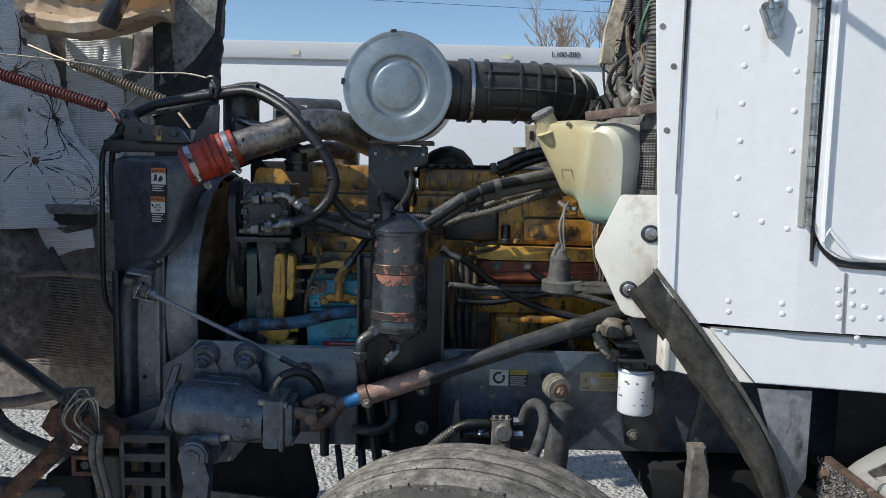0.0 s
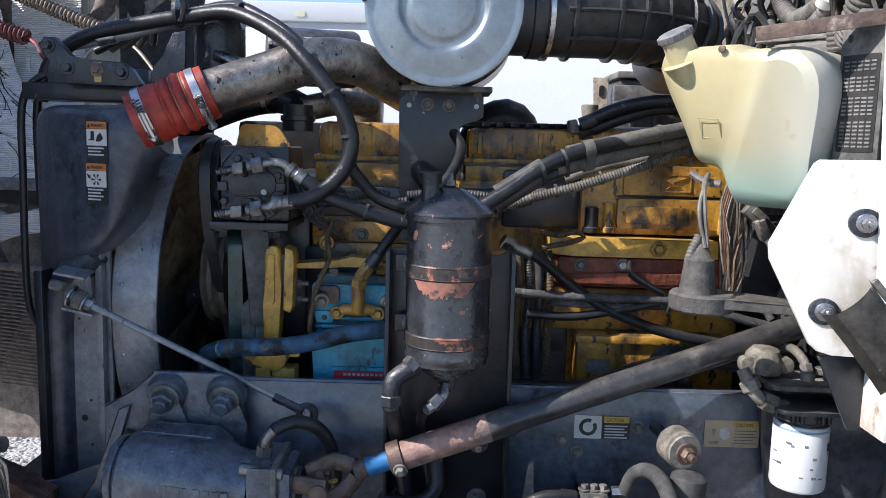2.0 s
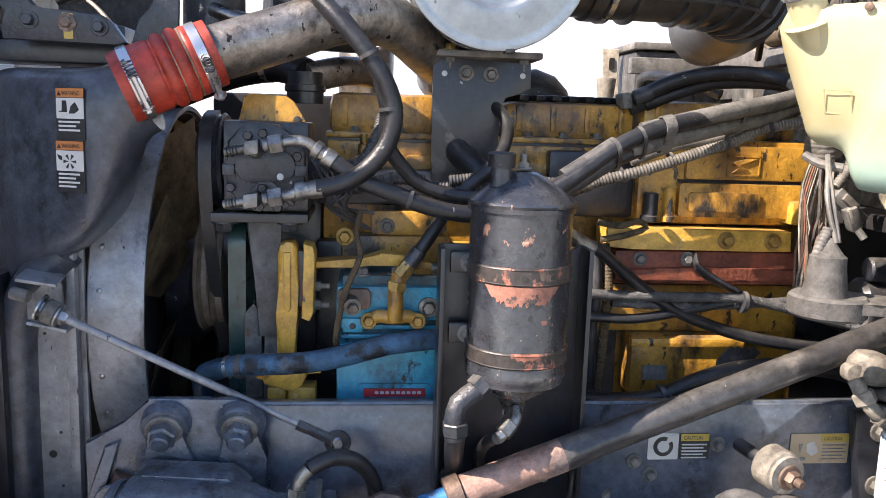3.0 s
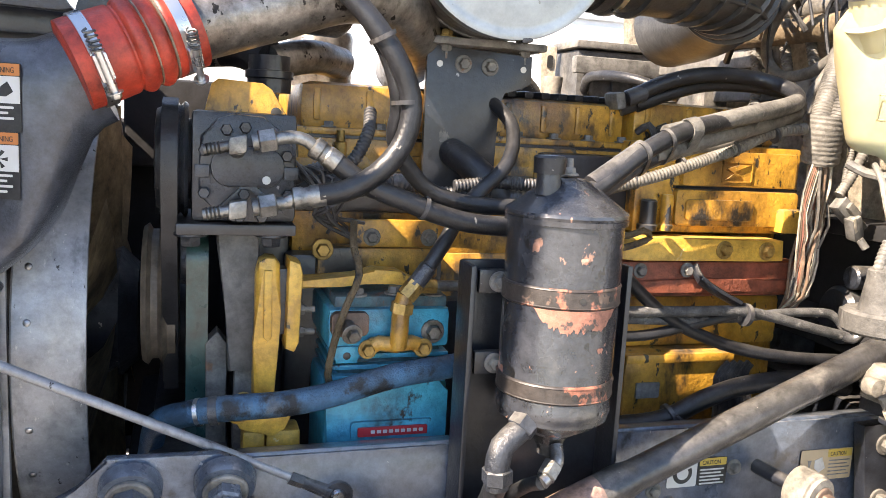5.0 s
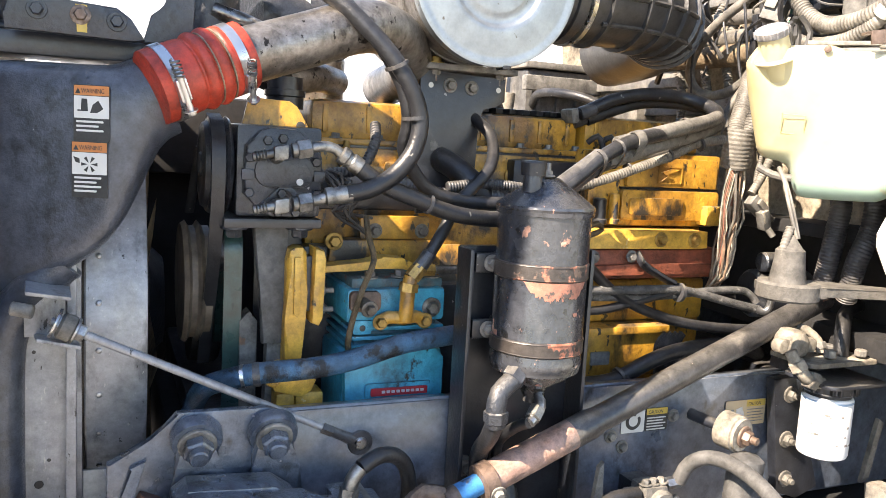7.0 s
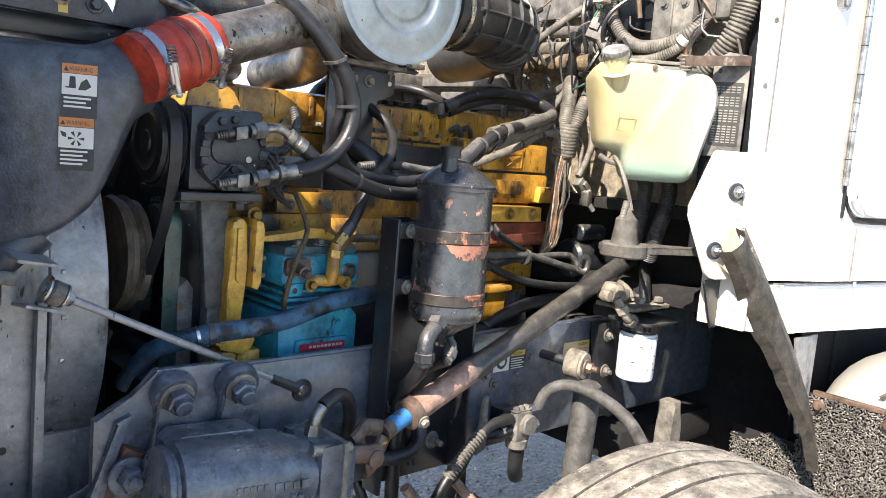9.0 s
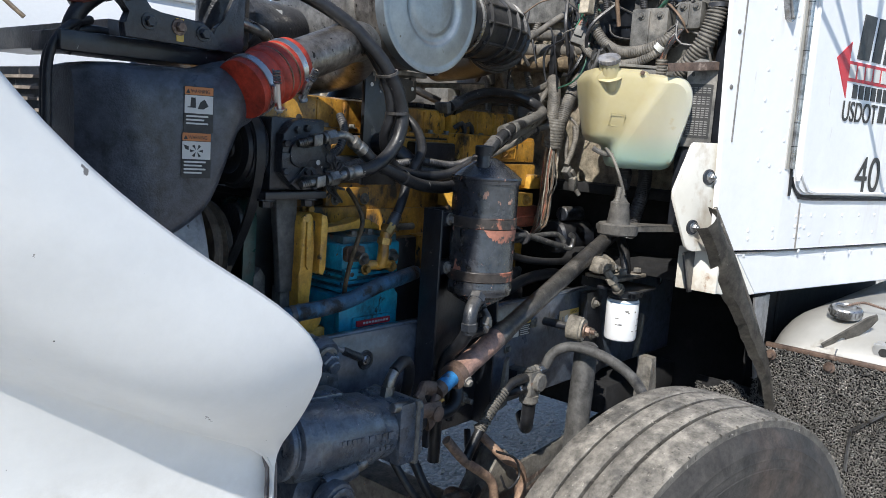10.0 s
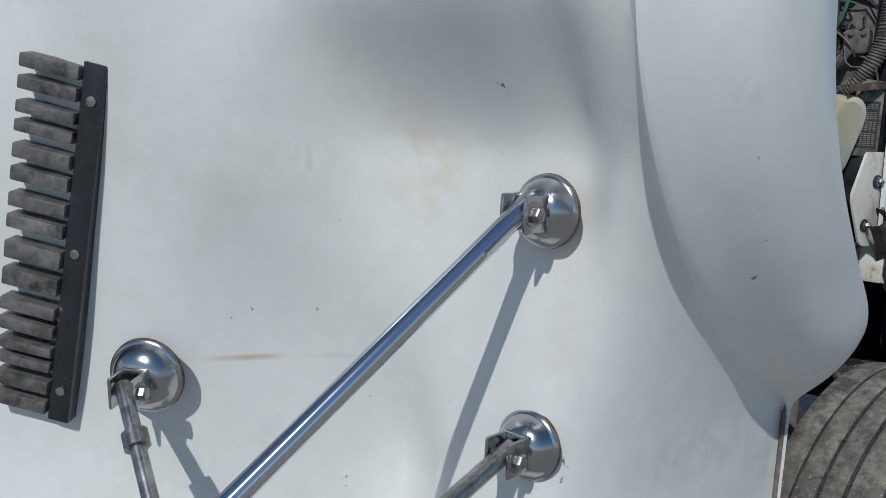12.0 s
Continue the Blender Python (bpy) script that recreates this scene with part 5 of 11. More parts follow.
# ---- air cleaner over the engine ----
def air_cleaner():
    t = thing("air_cleaner", (-0.14, 2.6, 1.76), "round steel air cleaner with a black rubber intake elbow", "air cleaner")
    c = Vector((-0.143, 2.375, 1.915))
    tilt = Vector((-0.05, -1, 0.0)).normalized()
    prof = [(-0.03, 0.0), (-0.03, 0.157), (-0.004, 0.161), (0.003, 0.160), (0.005, 0.153), (0.003, 0.148), (0.004, 0.140), (0.008, 0.120), (0.010, 0.100), (0.0105, 0.093), (0.0085, 0.089), (0.004, 0.085), (0.003, 0.081), (0.0035, 0.070), (0.006, 0.066), (0.0075, 0.060), (0.0075, 0.03), (0.008, 0)]
    lid = part("lid", lathe(B(), c, tilt, prof, 72), lid_steel, t, "round pressed steel lid")
    part("lid_mark", box(B(), c + tilt * 0.004 + Vector((0.02, 0, 0.005)), (0.004, 0.003, 0.03)), dull_chrome, lid)
    for a in (95, 175, 280, 350):
        e = Vector((math.cos(radians(a)), 0, math.sin(radians(a))))
        part("latch", box(B(), c + e * 0.160 + Vector((0, 0.01, 0)), (0.018, 0.03, 0.010), Matrix.Rotation(-radians(a - 90), 3, "Y"), 0.003), cast_black, lid, "black spring latch")
    body = part("body", lathe(B(), c + Vector((0, 0.025, 0)), (0.05, 1, 0), [(0, 0.150), (0.01, 0.1535), (0.03, 0.1535), (0.034, 0.149), (0.16, 0.149), (0.17, 0.154), (0.18, 0.149), (0.44, 0.149), (0.46, 0.13), (0.46, 0.0)], 64), tube_alloy, t, "tarnished steel canister")
    part("mount_band", lathe(B(), c + Vector((0.005, 0.11, 0)), (0.05, 1, 0), [(0, 0.150), (0, 0.1525), (0.03, 0.1525), (0.03, 0.150)], 64), iron_grey, body)
    # the rubber elbow leaves the side and bends down behind
    path = [(-0.02, 2.47, 1.918), (0.12, 2.485, 1.918), (0.24, 2.50, 1.918), (0.33, 2.53, 1.912), (0.40, 2.61, 1.90), (0.425, 2.72, 1.88), (0.43, 2.86, 1.87)]
    elbow = part("elbow", tube(B(), path, 0.088, 32, 0.016), duct_rubber, t, "ribbed black rubber elbow")
    line = smooth_line(path, 0.01)

    def ring_at(k, w, h, material, name, parent, label=""):
        p, q = line[k], line[k + 1]
        return part(name, lathe(B(), p, q - p, [(0, 0.085), (0.003, 0.088 + h), (w - 0.003, 0.088 + h), (w, 0.085)], 40), material, parent, label)
    ring_at(5, 0.03, 0.006, duct_rubber, "cuff", elbow)
    ring_at(8, 0.016, 0.009, clamp_steel, "clamp", t, "bright steel hose clamp")
    for k in (13, 22, 27, 31, 35, 39, 43):
        ring_at(k, 0.013, 0.008, duct_rubber, "rib", elbow)
    for z in (0.05, 0.0, -0.055):
        rib = [tuple(line[k] + Vector((0.0, -1, 0)).lerp(Vector((0.7, -0.7, 0)), max(0, (k - 24) / 22)).normalized() * math.sqrt(0.091 ** 2 - z ** 2) + Vector((0, 0, z))) for k in range(13, 42, 3)]
        part("rib", tube(B(), rib, 0.005, 6, 0.02), duct_rubber, elbow)
    # stand with a shelf, bolted to the engine
    part("stand", plate(B(), [(-0.237, 1.752), (-0.053, 1.745), (-0.052, 1.700), (-0.070, 1.688), (-0.100, 1.683), (-0.110, 1.66), (-0.112, 1.47), (-0.232, 1.47), (-0.236, 1.60)], 2.495, 2.507, 0.002), frame_black, t, "black steel stand plate")
    part("stand_flange", box(B(), (-0.112, 2.53, 1.57), (0.008, 0.06, 0.2), bev=0.002), frame_black, t)
    part("shelf", box(B(), (-0.145, 2.56, 1.758), (0.22, 0.17, 0.012), bev=0.003), iron_grey, t, "rusty shelf plate")
    for x in (-0.175, -0.128):
        part("bolt", hexbolt(B(), (x, 2.495, 1.722 if x > -0.15 else 1.724), OUT, 0.0095), iron_grey, t)
    for x in (-0.215, -0.068):
        part("hole", lathe(B(), (x, 2.4948, 1.722), OUT, [(0, 0.0055), (0.0006, 0.005)], 12), decal_white, t)
    part("bolt", hexbolt(B(), (-0.205, 2.50, 1.764), UP, 0.011, True), brass, t)
    part("bolt", hexbolt(B(), (-0.205, 2.50, 1.752), -UP, 0.010, False, 0.012), iron_grey, t)
    part("bolt", hexbolt(B(), (-0.066, 2.50, 1.752), -UP, 0.010, False, 0.012), iron_grey, t)


air_cleaner()


# ---- the yellow diesel engine ----
def casting(name, x0, x1, z0, z1, y0, y1, material, parent, bev=0.008, label="", turn=None):
    return part(name, box(B(), ((x0 + x1) / 2, (y0 + y1) / 2, (z0 + z1) / 2), (x1 - x0, y1 - y0, z1 - z0), turn, bev), material, parent, label)


def engine():
    t = thing("diesel_engine", (0.0, 2.8, 1.0), "yellow painted six cylinder diesel engine with black grime", "engine")
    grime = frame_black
    casting("block", -0.45, 0.56, 1.00, 1.40, 2.56, 3.05, cast_yellow, t, 0.015)
    casting("oil_pan", -0.40, 0.55, 0.80, 1.02, 2.58, 3.0, grime, t, 0.03, "black oil pan")
    head = casting("head", -0.44, 0.54, 1.395, 1.56, 2.565, 3.0, cast_yellow, t, 0.012)
    for x0, x1, z1 in ((-0.43, -0.10, 1.685), (-0.085, 0.185, 1.680), (0.20, 0.53, 1.690)):
        cover = casting("rocker_cover", x0, x1, 1.60, z1, 2.585, 2.95, cast_yellow, t, 0.022, "yellow cast rocker cover")
        part("cover_flange", box(B(), ((x0 + x1) / 2, 2.765, 1.603), (x1 - x0 + 0.012, 0.39, 0.012), bev=0.003), cast_yellow, cover)
        part("gasket", box(B(), ((x0 + x1) / 2, 2.765, 1.5945), (x1 - x0 + 0.010, 0.386, 0.005)), grime, cover)
        part("spacer", box(B(), ((x0 + x1) / 2, 2.765, 1.572), (x1 - x0 + 0.004, 0.395, 0.04), bev=0.004), cast_yellow, cover)
        for i in range(4):
            x = x0 + 0.03 + i * (x1 - x0 - 0.06) / 3
            part("rib", box(B(), (x, 2.587, (1.61 + z1) / 2), (0.012, 0.012, z1 - 1.63), bev=0.004), cast_yellow, cover)
            part("cover_bolt", hexbolt(B(), (x + 0.02, 2.578, 1.609), UP, 0.0085), iron_grey, cover)
        part("port_plug", lathe(B(), (x0 + 0.10, 2.566, 1.545), OUT, [(0, 0.022), (0.004, 0.021), (0.005, 0.018), (0.005, 0)], 22), cast_yellow, cover)
        part("raised_panel", plate(B(), rounded(x0 + 0.15, 1.515, x0 + 0.225, 1.567, 0.006), 2.559, 2.566, 0.002), cast_yellow, cover)
        part("raised_sign", plate(B(), [(x0 + 0.165, 1.525), (x0 + 0.195, 1.535), (x0 + 0.178, 1.545), (x0 + 0.212, 1.558), (x0 + 0.19, 1.556), (x0 + 0.165, 1.548), (x0 + 0.182, 1.538)], 2.556, 2.561), cast_yellow, cover)
    for i in range(8):
        x = -0.075 + i * 0.034
        part("breather_fin", box(B(), (x, 2.70, 1.687), (0.022, 0.20, 0.012), Matrix.Rotation(0.35, 3, "Z"), 0.003), frame_black, t, "black cover strip")
    # three added blocks close bright gaps; their near-black stands for shade
    casting("far_manifold", -0.80, 0.50, 0.86, 1.60, 3.10, 3.22, shade_black, t, 0.03, "black filler block standing for the dark far side")
    casting("front_cover", -0.70, -0.45, 0.80, 1.06, 2.60, 3.0, shade_black, t, 0.02, "black filler block standing for the dark below the front")
    casting("exhaust_shield", -0.74, -0.40, 1.50, 1.69, 3.05, 3.10, shade_black, t, 0.02, "black filler block standing for the dark behind the pipe")
    # hose added to cover the bright gap behind the intake pipe
    part("radiator_hose", tube(B(), [(-0.478, 2.62, 1.715), (-0.53, 2.66, 1.735), (-0.62, 2.70, 1.725), (-0.72, 2.72, 1.69), (-0.83, 2.72, 1.64)], 0.034, 18), rubber, t, "black upper radiator hose")
    part("hose_clamp", lathe(B(), (-0.55, 2.672, 1.737), (-0.9, 0.4, 0.02), [(0, 0.034), (0, 0.0365), (0.014, 0.0365), (0.014, 0.034)], 28), clamp_steel, t, "bright hose clamp")
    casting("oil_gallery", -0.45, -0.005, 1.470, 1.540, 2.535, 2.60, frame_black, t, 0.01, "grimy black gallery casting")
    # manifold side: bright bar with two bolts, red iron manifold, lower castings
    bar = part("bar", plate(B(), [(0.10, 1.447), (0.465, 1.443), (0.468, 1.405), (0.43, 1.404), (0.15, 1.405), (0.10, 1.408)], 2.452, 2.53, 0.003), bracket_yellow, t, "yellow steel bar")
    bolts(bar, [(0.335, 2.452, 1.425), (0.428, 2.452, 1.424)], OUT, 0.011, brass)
    # solid block; the dark of the recess is painted as grimy black
    casting("inlet_recess", 0.0, 0.175, 1.455, 1.585, 2.535, 2.59, grime, t, 0.01, "grimy black block standing for a dark recess")
    casting("inlet_wall", 0.172, 0.53, 1.448, 1.615, 2.507, 2.60, cast_yellow, t, 0.008)
    part("port_cover", plate(B(), rounded(0.250, 1.464, 0.520, 1.531, 0.008), 2.490, 2.508, 0.003), cast_yellow, t)
    part("port_panel", plate(B(), rounded(0.268, 1.475, 0.415, 1.514, 0.008), 2.484, 2.491, 0.003), cast_yellow, t)
    part("upper_cover", plate(B(), rounded(0.262, 1.538, 0.512, 1.604, 0.006), 2.493, 2.508, 0.003), cast_yellow, t)
    part("raised_sign", plate(B(), [(0.350, 1.552), (0.384, 1.560), (0.366, 1.568), (0.404, 1.580), (0.378, 1.580), (0.350, 1.572), (0.370, 1.564)], 2.489, 2.494, 0.001), cast_yellow, t)
    for x0, z0, x1, z1 in ((0.342, 1.547, 0.410, 1.5495), (0.342, 1.5835, 0.410, 1.586), (0.342, 1.547, 0.3445, 1.586), (0.4075, 1.547, 0.410, 1.586)):
        part("sign_border", plate(B(), [(x0, z0), (x1, z0), (x1, z1), (x0, z1)], 2.4905, 2.494), cast_yellow, t)
    part("seam", box(B(), (0.385, 2.503, 1.5345), (0.27, 0.012, 0.005)), grime, t)
    casting("corner_lug", 0.473, 0.532, 1.454, 1.500, 2.470, 2.53, bracket_yellow, t, 0.008)
    for x, r, z1, m in ((0.194, 0.0150, 1.511, grime), (0.232, 0.0115, 1.521, cast_yellow)):
        part("port_stud", lathe(B(), (x, 2.492, 1.455), UP, [(0, r * 1.25), (0.010, r * 1.25), (0.012, r), (z1 - 1.458, r), (z1 - 1.455, r * 0.8), (z1 - 1.455, 0)], 18), m, t)
    casting("manifold", 0.12, 0.525, 1.335, 1.402, 2.462, 2.56, red_iron, t, 0.01, "rust-red iron manifold")
    part("manifold_step", plate(B(), [(0.12, 1.365), (0.30, 1.372), (0.52, 1.368), (0.52, 1.345), (0.12, 1.345)], 2.452, 2.465, 0.003), red_iron, t)
    bolts(t, [(0.26, 2.452, 1.388), (0.17, 2.462, 1.385)], OUT, 0.009, iron_grey)
    casting("side_cover", 0.02, 0.53, 1.225, 1.325, 2.52, 2.60, cast_yellow, t, 0.012)
    cover = casting("lower_cover", 0.175, 0.40, 1.10, 1.225, 2.49, 2.58, cast_yellow, t, 0.012)
    part("cover_lip", box(B(), (0.288, 2.488, 1.213), (0.235, 0.02, 0.018), bev=0.005), cast_yellow, cover)
    part("data_plate", plate(B(), rounded(0.20, 1.135, 0.25, 1.165, 0.003), 2.486, 2.491), decal_grey, cover)
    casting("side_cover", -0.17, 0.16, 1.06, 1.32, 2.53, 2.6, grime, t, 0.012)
    # front end: plates over the accessory drive
    pl = part("cover_plate", plate(B(), rounded(-0.345, 1.417, -0.200, 1.463, 0.006), 2.500, 2.512, 0.003), cast_yellow, t)
    bolts(pl, [(-0.315, 2.50, 1.434), (-0.217, 2.50, 1.434)], OUT, 0.0095, iron_grey)
    part("cover_plate", plate(B(), rounded(-0.402, 1.362, -0.195, 1.414, 0.006), 2.510, 2.56, 0.004), cast_yellow, t)
    bolts(t, [(-0.395, 2.505, 1.412)], OUT, 0.0115, brass)
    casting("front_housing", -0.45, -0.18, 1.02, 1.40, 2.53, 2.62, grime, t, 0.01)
    part("lifting_plate", plate(B(), [(-0.583, 1.60), (-0.583, 1.622), (-0.573, 1.664), (-0.563, 1.672), (-0.500, 1.669), (-0.486, 1.660), (-0.463, 1.622), (-0.463, 1.60)], 2.447, 2.459, 0.002), cast_yellow, t, "yellow lifting plate")
    part("lug_hole", lathe(B(), (-0.480, 2.4468, 1.627), OUT, [(0, 0.008), (0.0006, 0.007)], 12), decal_black, t)
    casting("timing_case", -0.54, -0.44, 1.0, 1.56, 2.56, 3.0, frame_black, t, 0.02)
    # yellow idler bracket
    br = part("bracket", plate(B(), [(-0.509, 1.395), (-0.505, 1.412), (-0.494, 1.419), (-0.482, 1.418), (-0.474, 1.408), (-0.472, 1.335), (-0.474, 1.285), (-0.478, 1.205), (-0.510, 1.205), (-0.511, 1.285), (-0.509, 1.31)], 2.385, 2.43, 0.010), bracket_yellow, t, "yellow cast bracket")
    part("bracket_web", plate(B(), [(-0.498, 1.40), (-0.486, 1.40), (-0.485, 1.30), (-0.490, 1.292), (-0.497, 1.30)], 2.379, 2.386, 0.003), bracket_yellow, br)
    part("bracket_cheek", plate(B(), [(-0.466, 1.283), (-0.452, 1.277), (-0.445, 1.292), (-0.442, 1.395), (-0.446, 1.412), (-0.463, 1.418)], 2.372, 2.43, 0.007), bracket_yellow, br)
    part("bracket_spacer", box(B(), (-0.468, 2.41, 1.35), (0.018, 0.03, 0.10), bev=0.003), cast_black, br)
    part("bracket_foot", plate(B(), [(-0.545, 1.200), (-0.530, 1.207), (-0.505, 1.212), (-0.480, 1.208), (-0.462, 1.195), (-0.455, 1.180), (-0.463, 1.162), (-0.482, 1.150), (-0.53, 1.165)], 2.365, 2.40, 0.007), bracket_yellow, br)
    part("bracket_lug", plate(B(), [(-0.456, 1.212), (-0.448, 1.214), (-0.445, 1.205), (-0.438, 1.205), (-0.434, 1.213), (-0.429, 1.212), (-0.432, 1.182), (-0.455, 1.180)], 2.378, 2.395, 0.003), bracket_yellow, br)
    for x0, x1 in ((-0.525, -0.492), (-0.490, -0.440)):
        part("bracket_column", plate(B(), rounded(x0, 1.09, x1, 1.158, 0.005), 2.372, 2.42, 0.005), bracket_yellow, br)
    part("bracket_bolt", hexbolt(B(), (-0.532, 2.366, 1.192), OUT, 0.011), cast_yellow, br)
    bolts(br, [(-0.525, 2.365, 1.210)], OUT, 0.009, brass)
    bolts(br, [(-0.445, 2.41, 1.335), (-0.445, 2.41, 1.30)], (1, 0, 0), 0.009, iron_grey, shank=0.015)
    part("strap", plate(B(), [(-0.45, 1.382), (-0.36, 1.385), (-0.33, 1.398), (-0.29, 1.395), (-0.255, 1.378), (-0.255, 1.366), (-0.30, 1.378), (-0.345, 1.378), (-0.38, 1.371), (-0.45, 1.368)], 2.40, 2.44, 0.003), bracket_yellow, t, "yellow strap bar")
    # thermostat and top pipes
    part("outlet", lathe(B(), (-0.478, 2.60, 1.66), UP, [(0, 0.036), (0.022, 0.036), (0.024, 0.04), (0.035, 0.04), (0.036, 0.034), (0.06, 0.034), (0.06, 0)], 28), frame_black, t)
    part("crossover", tube(B(), [(-0.478, 2.62, 1.71), (-0.40, 2.68, 1.73), (-0.33, 2.78, 1.73)], 0.03, 16), tube_alloy, t)
    part("turbo_inlet", lathe(B(), (-0.36, 2.83, 1.62), UP, [(0, 0.05), (0.05, 0.06), (0.16, 0.062), (0.17, 0.058)], 32), tube_alloy, t, "stained steel turbo pipe")
    part("rear_pipe", tube(B(), [(-0.06, 2.80, 1.63), (-0.035, 2.80, 1.685), (0.015, 2.80, 1.708), (0.05, 2.80, 1.685), (0.062, 2.80, 1.63)], 0.05, 20), rubber, t, "black rubber boot")
    for x in (0.205, 0.24):
        part("injector_line", tube(B(), [(x, 2.575, 1.63), (x + 0.012, 2.555, 1.645), (x + 0.026, 2.555, 1.625), (x + 0.03, 2.565, 1.60)], 0.007, 8), loom_black, t)
    part("fuel_fitting", lathe(B(), (-0.362, 2.56, 1.555), UP, [(0, 0.011), (0.03, 0.011), (0.032, 0.007), (0.05, 0.007)], 12), brass, t)
    part("fuel_fitting", box(B(), (-0.362, 2.552, 1.55), (0.034, 0.022, 0.03), bev=0.005), cast_yellow, t)
    return t


engine()


def strip_belt(line, x0, x1, thick=0.006):
    """A flat belt: its run as (y, z), from x0 to x1."""
    bm = B()
    pts = smooth_line([(0, y, z) for y, z in line], 0.012)
    rows = []
    for i, p in enumerate(pts):
        d = (pts[min(i + 1, len(pts) - 1)] - pts[max(i - 1, 0)]).normalized()
        n = Vector((1, 0, 0)).cross(d) * (thick / 2)
        rows.append([bm.verts.new(Vector((x, p.y, p.z)) + n * s) for x, s in ((x0, 1), (x1, 1), (x1, -1), (x0, -1))])
    for a, b in zip(rows, rows[1:]):
        for k in range(4):
            bm.faces.new((a[k], a[(k + 1) % 4], b[(k + 1) % 4], b[k]))
    bm.faces.new(rows[0]), bm.faces.new(rows[-1])
    return bm


def pulleys():
    t = thing("drive_belt_set", (-0.6, 2.55, 1.1), "black belt pulleys and ribbed drive belt", "belt drive")
    part("clutch_pulley", lathe(B(), (-0.640, 2.465, 1.552), (1, 0, 0), [(0, 0.05), (0.0, 0.081), (0.005, 0.085), (0.010, 0.078), (0.016, 0.078), (0.020, 0.085), (0.025, 0.078), (0.031, 0.085), (0.036, 0.081), (0.036, 0.06), (0.05, 0.055)], 48), cast_black, t, "black compressor clutch pulley")
    part("clutch_face", lathe(B(), (-0.652, 2.465, 1.552), (1, 0, 0), [(0, 0.0), (0, 0.02), (0.004, 0.022), (0.004, 0.05), (0.002, 0.053), (0.004, 0.072), (0.016, 0.078)], 40), rubber, t)
    part("crank_pulley", lathe(B(), (-0.672, 2.58, 1.325), (1, 0, 0), [(0, 0.03), (0, 0.110), (0.008, 0.116), (0.014, 0.106), (0.024, 0.106), (0.03, 0.116), (0.038, 0.106), (0.05, 0.106), (0.055, 0.08)], 48), well_brown, t, "brown dusty fan pulley")
    part("idler_pulley", lathe(B(), (-0.615, 2.50, 1.395), (1, 0, 0), [(0, 0.02), (0, 0.036), (0.003, 0.038), (0.035, 0.038), (0.038, 0.036), (0.038, 0.02)], 32), cast_black, t)
    part("belt", strip_belt([(2.47, 1.05), (2.466, 1.25), (2.464, 1.395), (2.472, 1.425), (2.50, 1.443), (2.53, 1.438), (2.55, 1.42), (2.57, 1.36), (2.60, 1.20)], -0.606, -0.574), belt_green, t, "worn dark green ribbed belt")
    part("belt", strip_belt([(2.47, 1.638), (2.42, 1.626), (2.388, 1.594), (2.380, 1.55), (2.384, 1.50), (2.41, 1.42), (2.46, 1.33), (2.52, 1.24), (2.56, 1.17)], -0.640, -0.618), rubber, t, "black drive belt")
    part("belt", tube(B(), [(-0.64, 2.56, 1.58), (-0.65, 2.64, 1.45)], 0.009, 8, flat=0.4), rubber, t)
    part("fan_hub_pulley", lathe(B(), (-0.645, MID, 1.24), (1, 0, 0), [(0, 0.06), (0.0, 0.10), (0.05, 0.105), (0.055, 0.10), (0.055, 0.05)], 40), rubber, t)
    part("tensioner_arm", plate(B(), [(-0.575, 1.10), (-0.545, 1.10), (-0.545, 1.27), (-0.56, 1.29), (-0.578, 1.27)], 2.46, 2.50, 0.004), iron_grey, t)


pulleys()


def hydraulic_fitting(parent, a, b, elbow_to, hose_from, up):
    """Swaged hose end: adapter, two hex nuts, bent tube, crimped ferrule."""
    a, b = Vector(a), Vector(b)
    d = (b - a).normalized()
    f = part("fitting", cyl(B(), a, a + d * 0.035, 0.0075, n=14), zinc, parent, "grey metal hose fitting")
    for k in range(4):
        part("thread", lathe(B(), a + d * (0.004 + 0.005 * k), d, [(0, 0.0075), (0.0015, 0.0092), (0.003, 0.0075)], 14), zinc, f)
    part("hex_block", box(B(), a + d * 0.045, (0.024, 0.024, 0.024), Matrix((d, d.cross(UP).normalized(), UP)).transposed(), 0.004), zinc, f)
    part("hex_nut", cyl(B(), a + d * 0.064, a + d * 0.072, 0.012, n=16), zinc, f)
    part("hex_nut", cyl(B(), a + d * 0.072, a + d * 0.096, 0.0165, n=6, bev=0.002), zinc, f)
    part("bent_tube", tube(B(), [a + d * 0.096, a + d * 0.115, *elbow_to], 0.0088, 12), zinc, f)
    h0, h1 = Vector(hose_from[0]), Vector(hose_from[1])
    e = (h1 - h0).normalized()
    L = (h1 - h0).length
    part("ferrule", lathe(B(), h0, e, [(0, 0.010), (0.002, 0.0155), (L * 0.3, 0.0155), (L * 0.36, 0.0135), (L * 0.5, 0.0135), (L * 0.56, 0.0155), (L - 0.002, 0.0155), (L, 0.013)], 18), zinc, f)


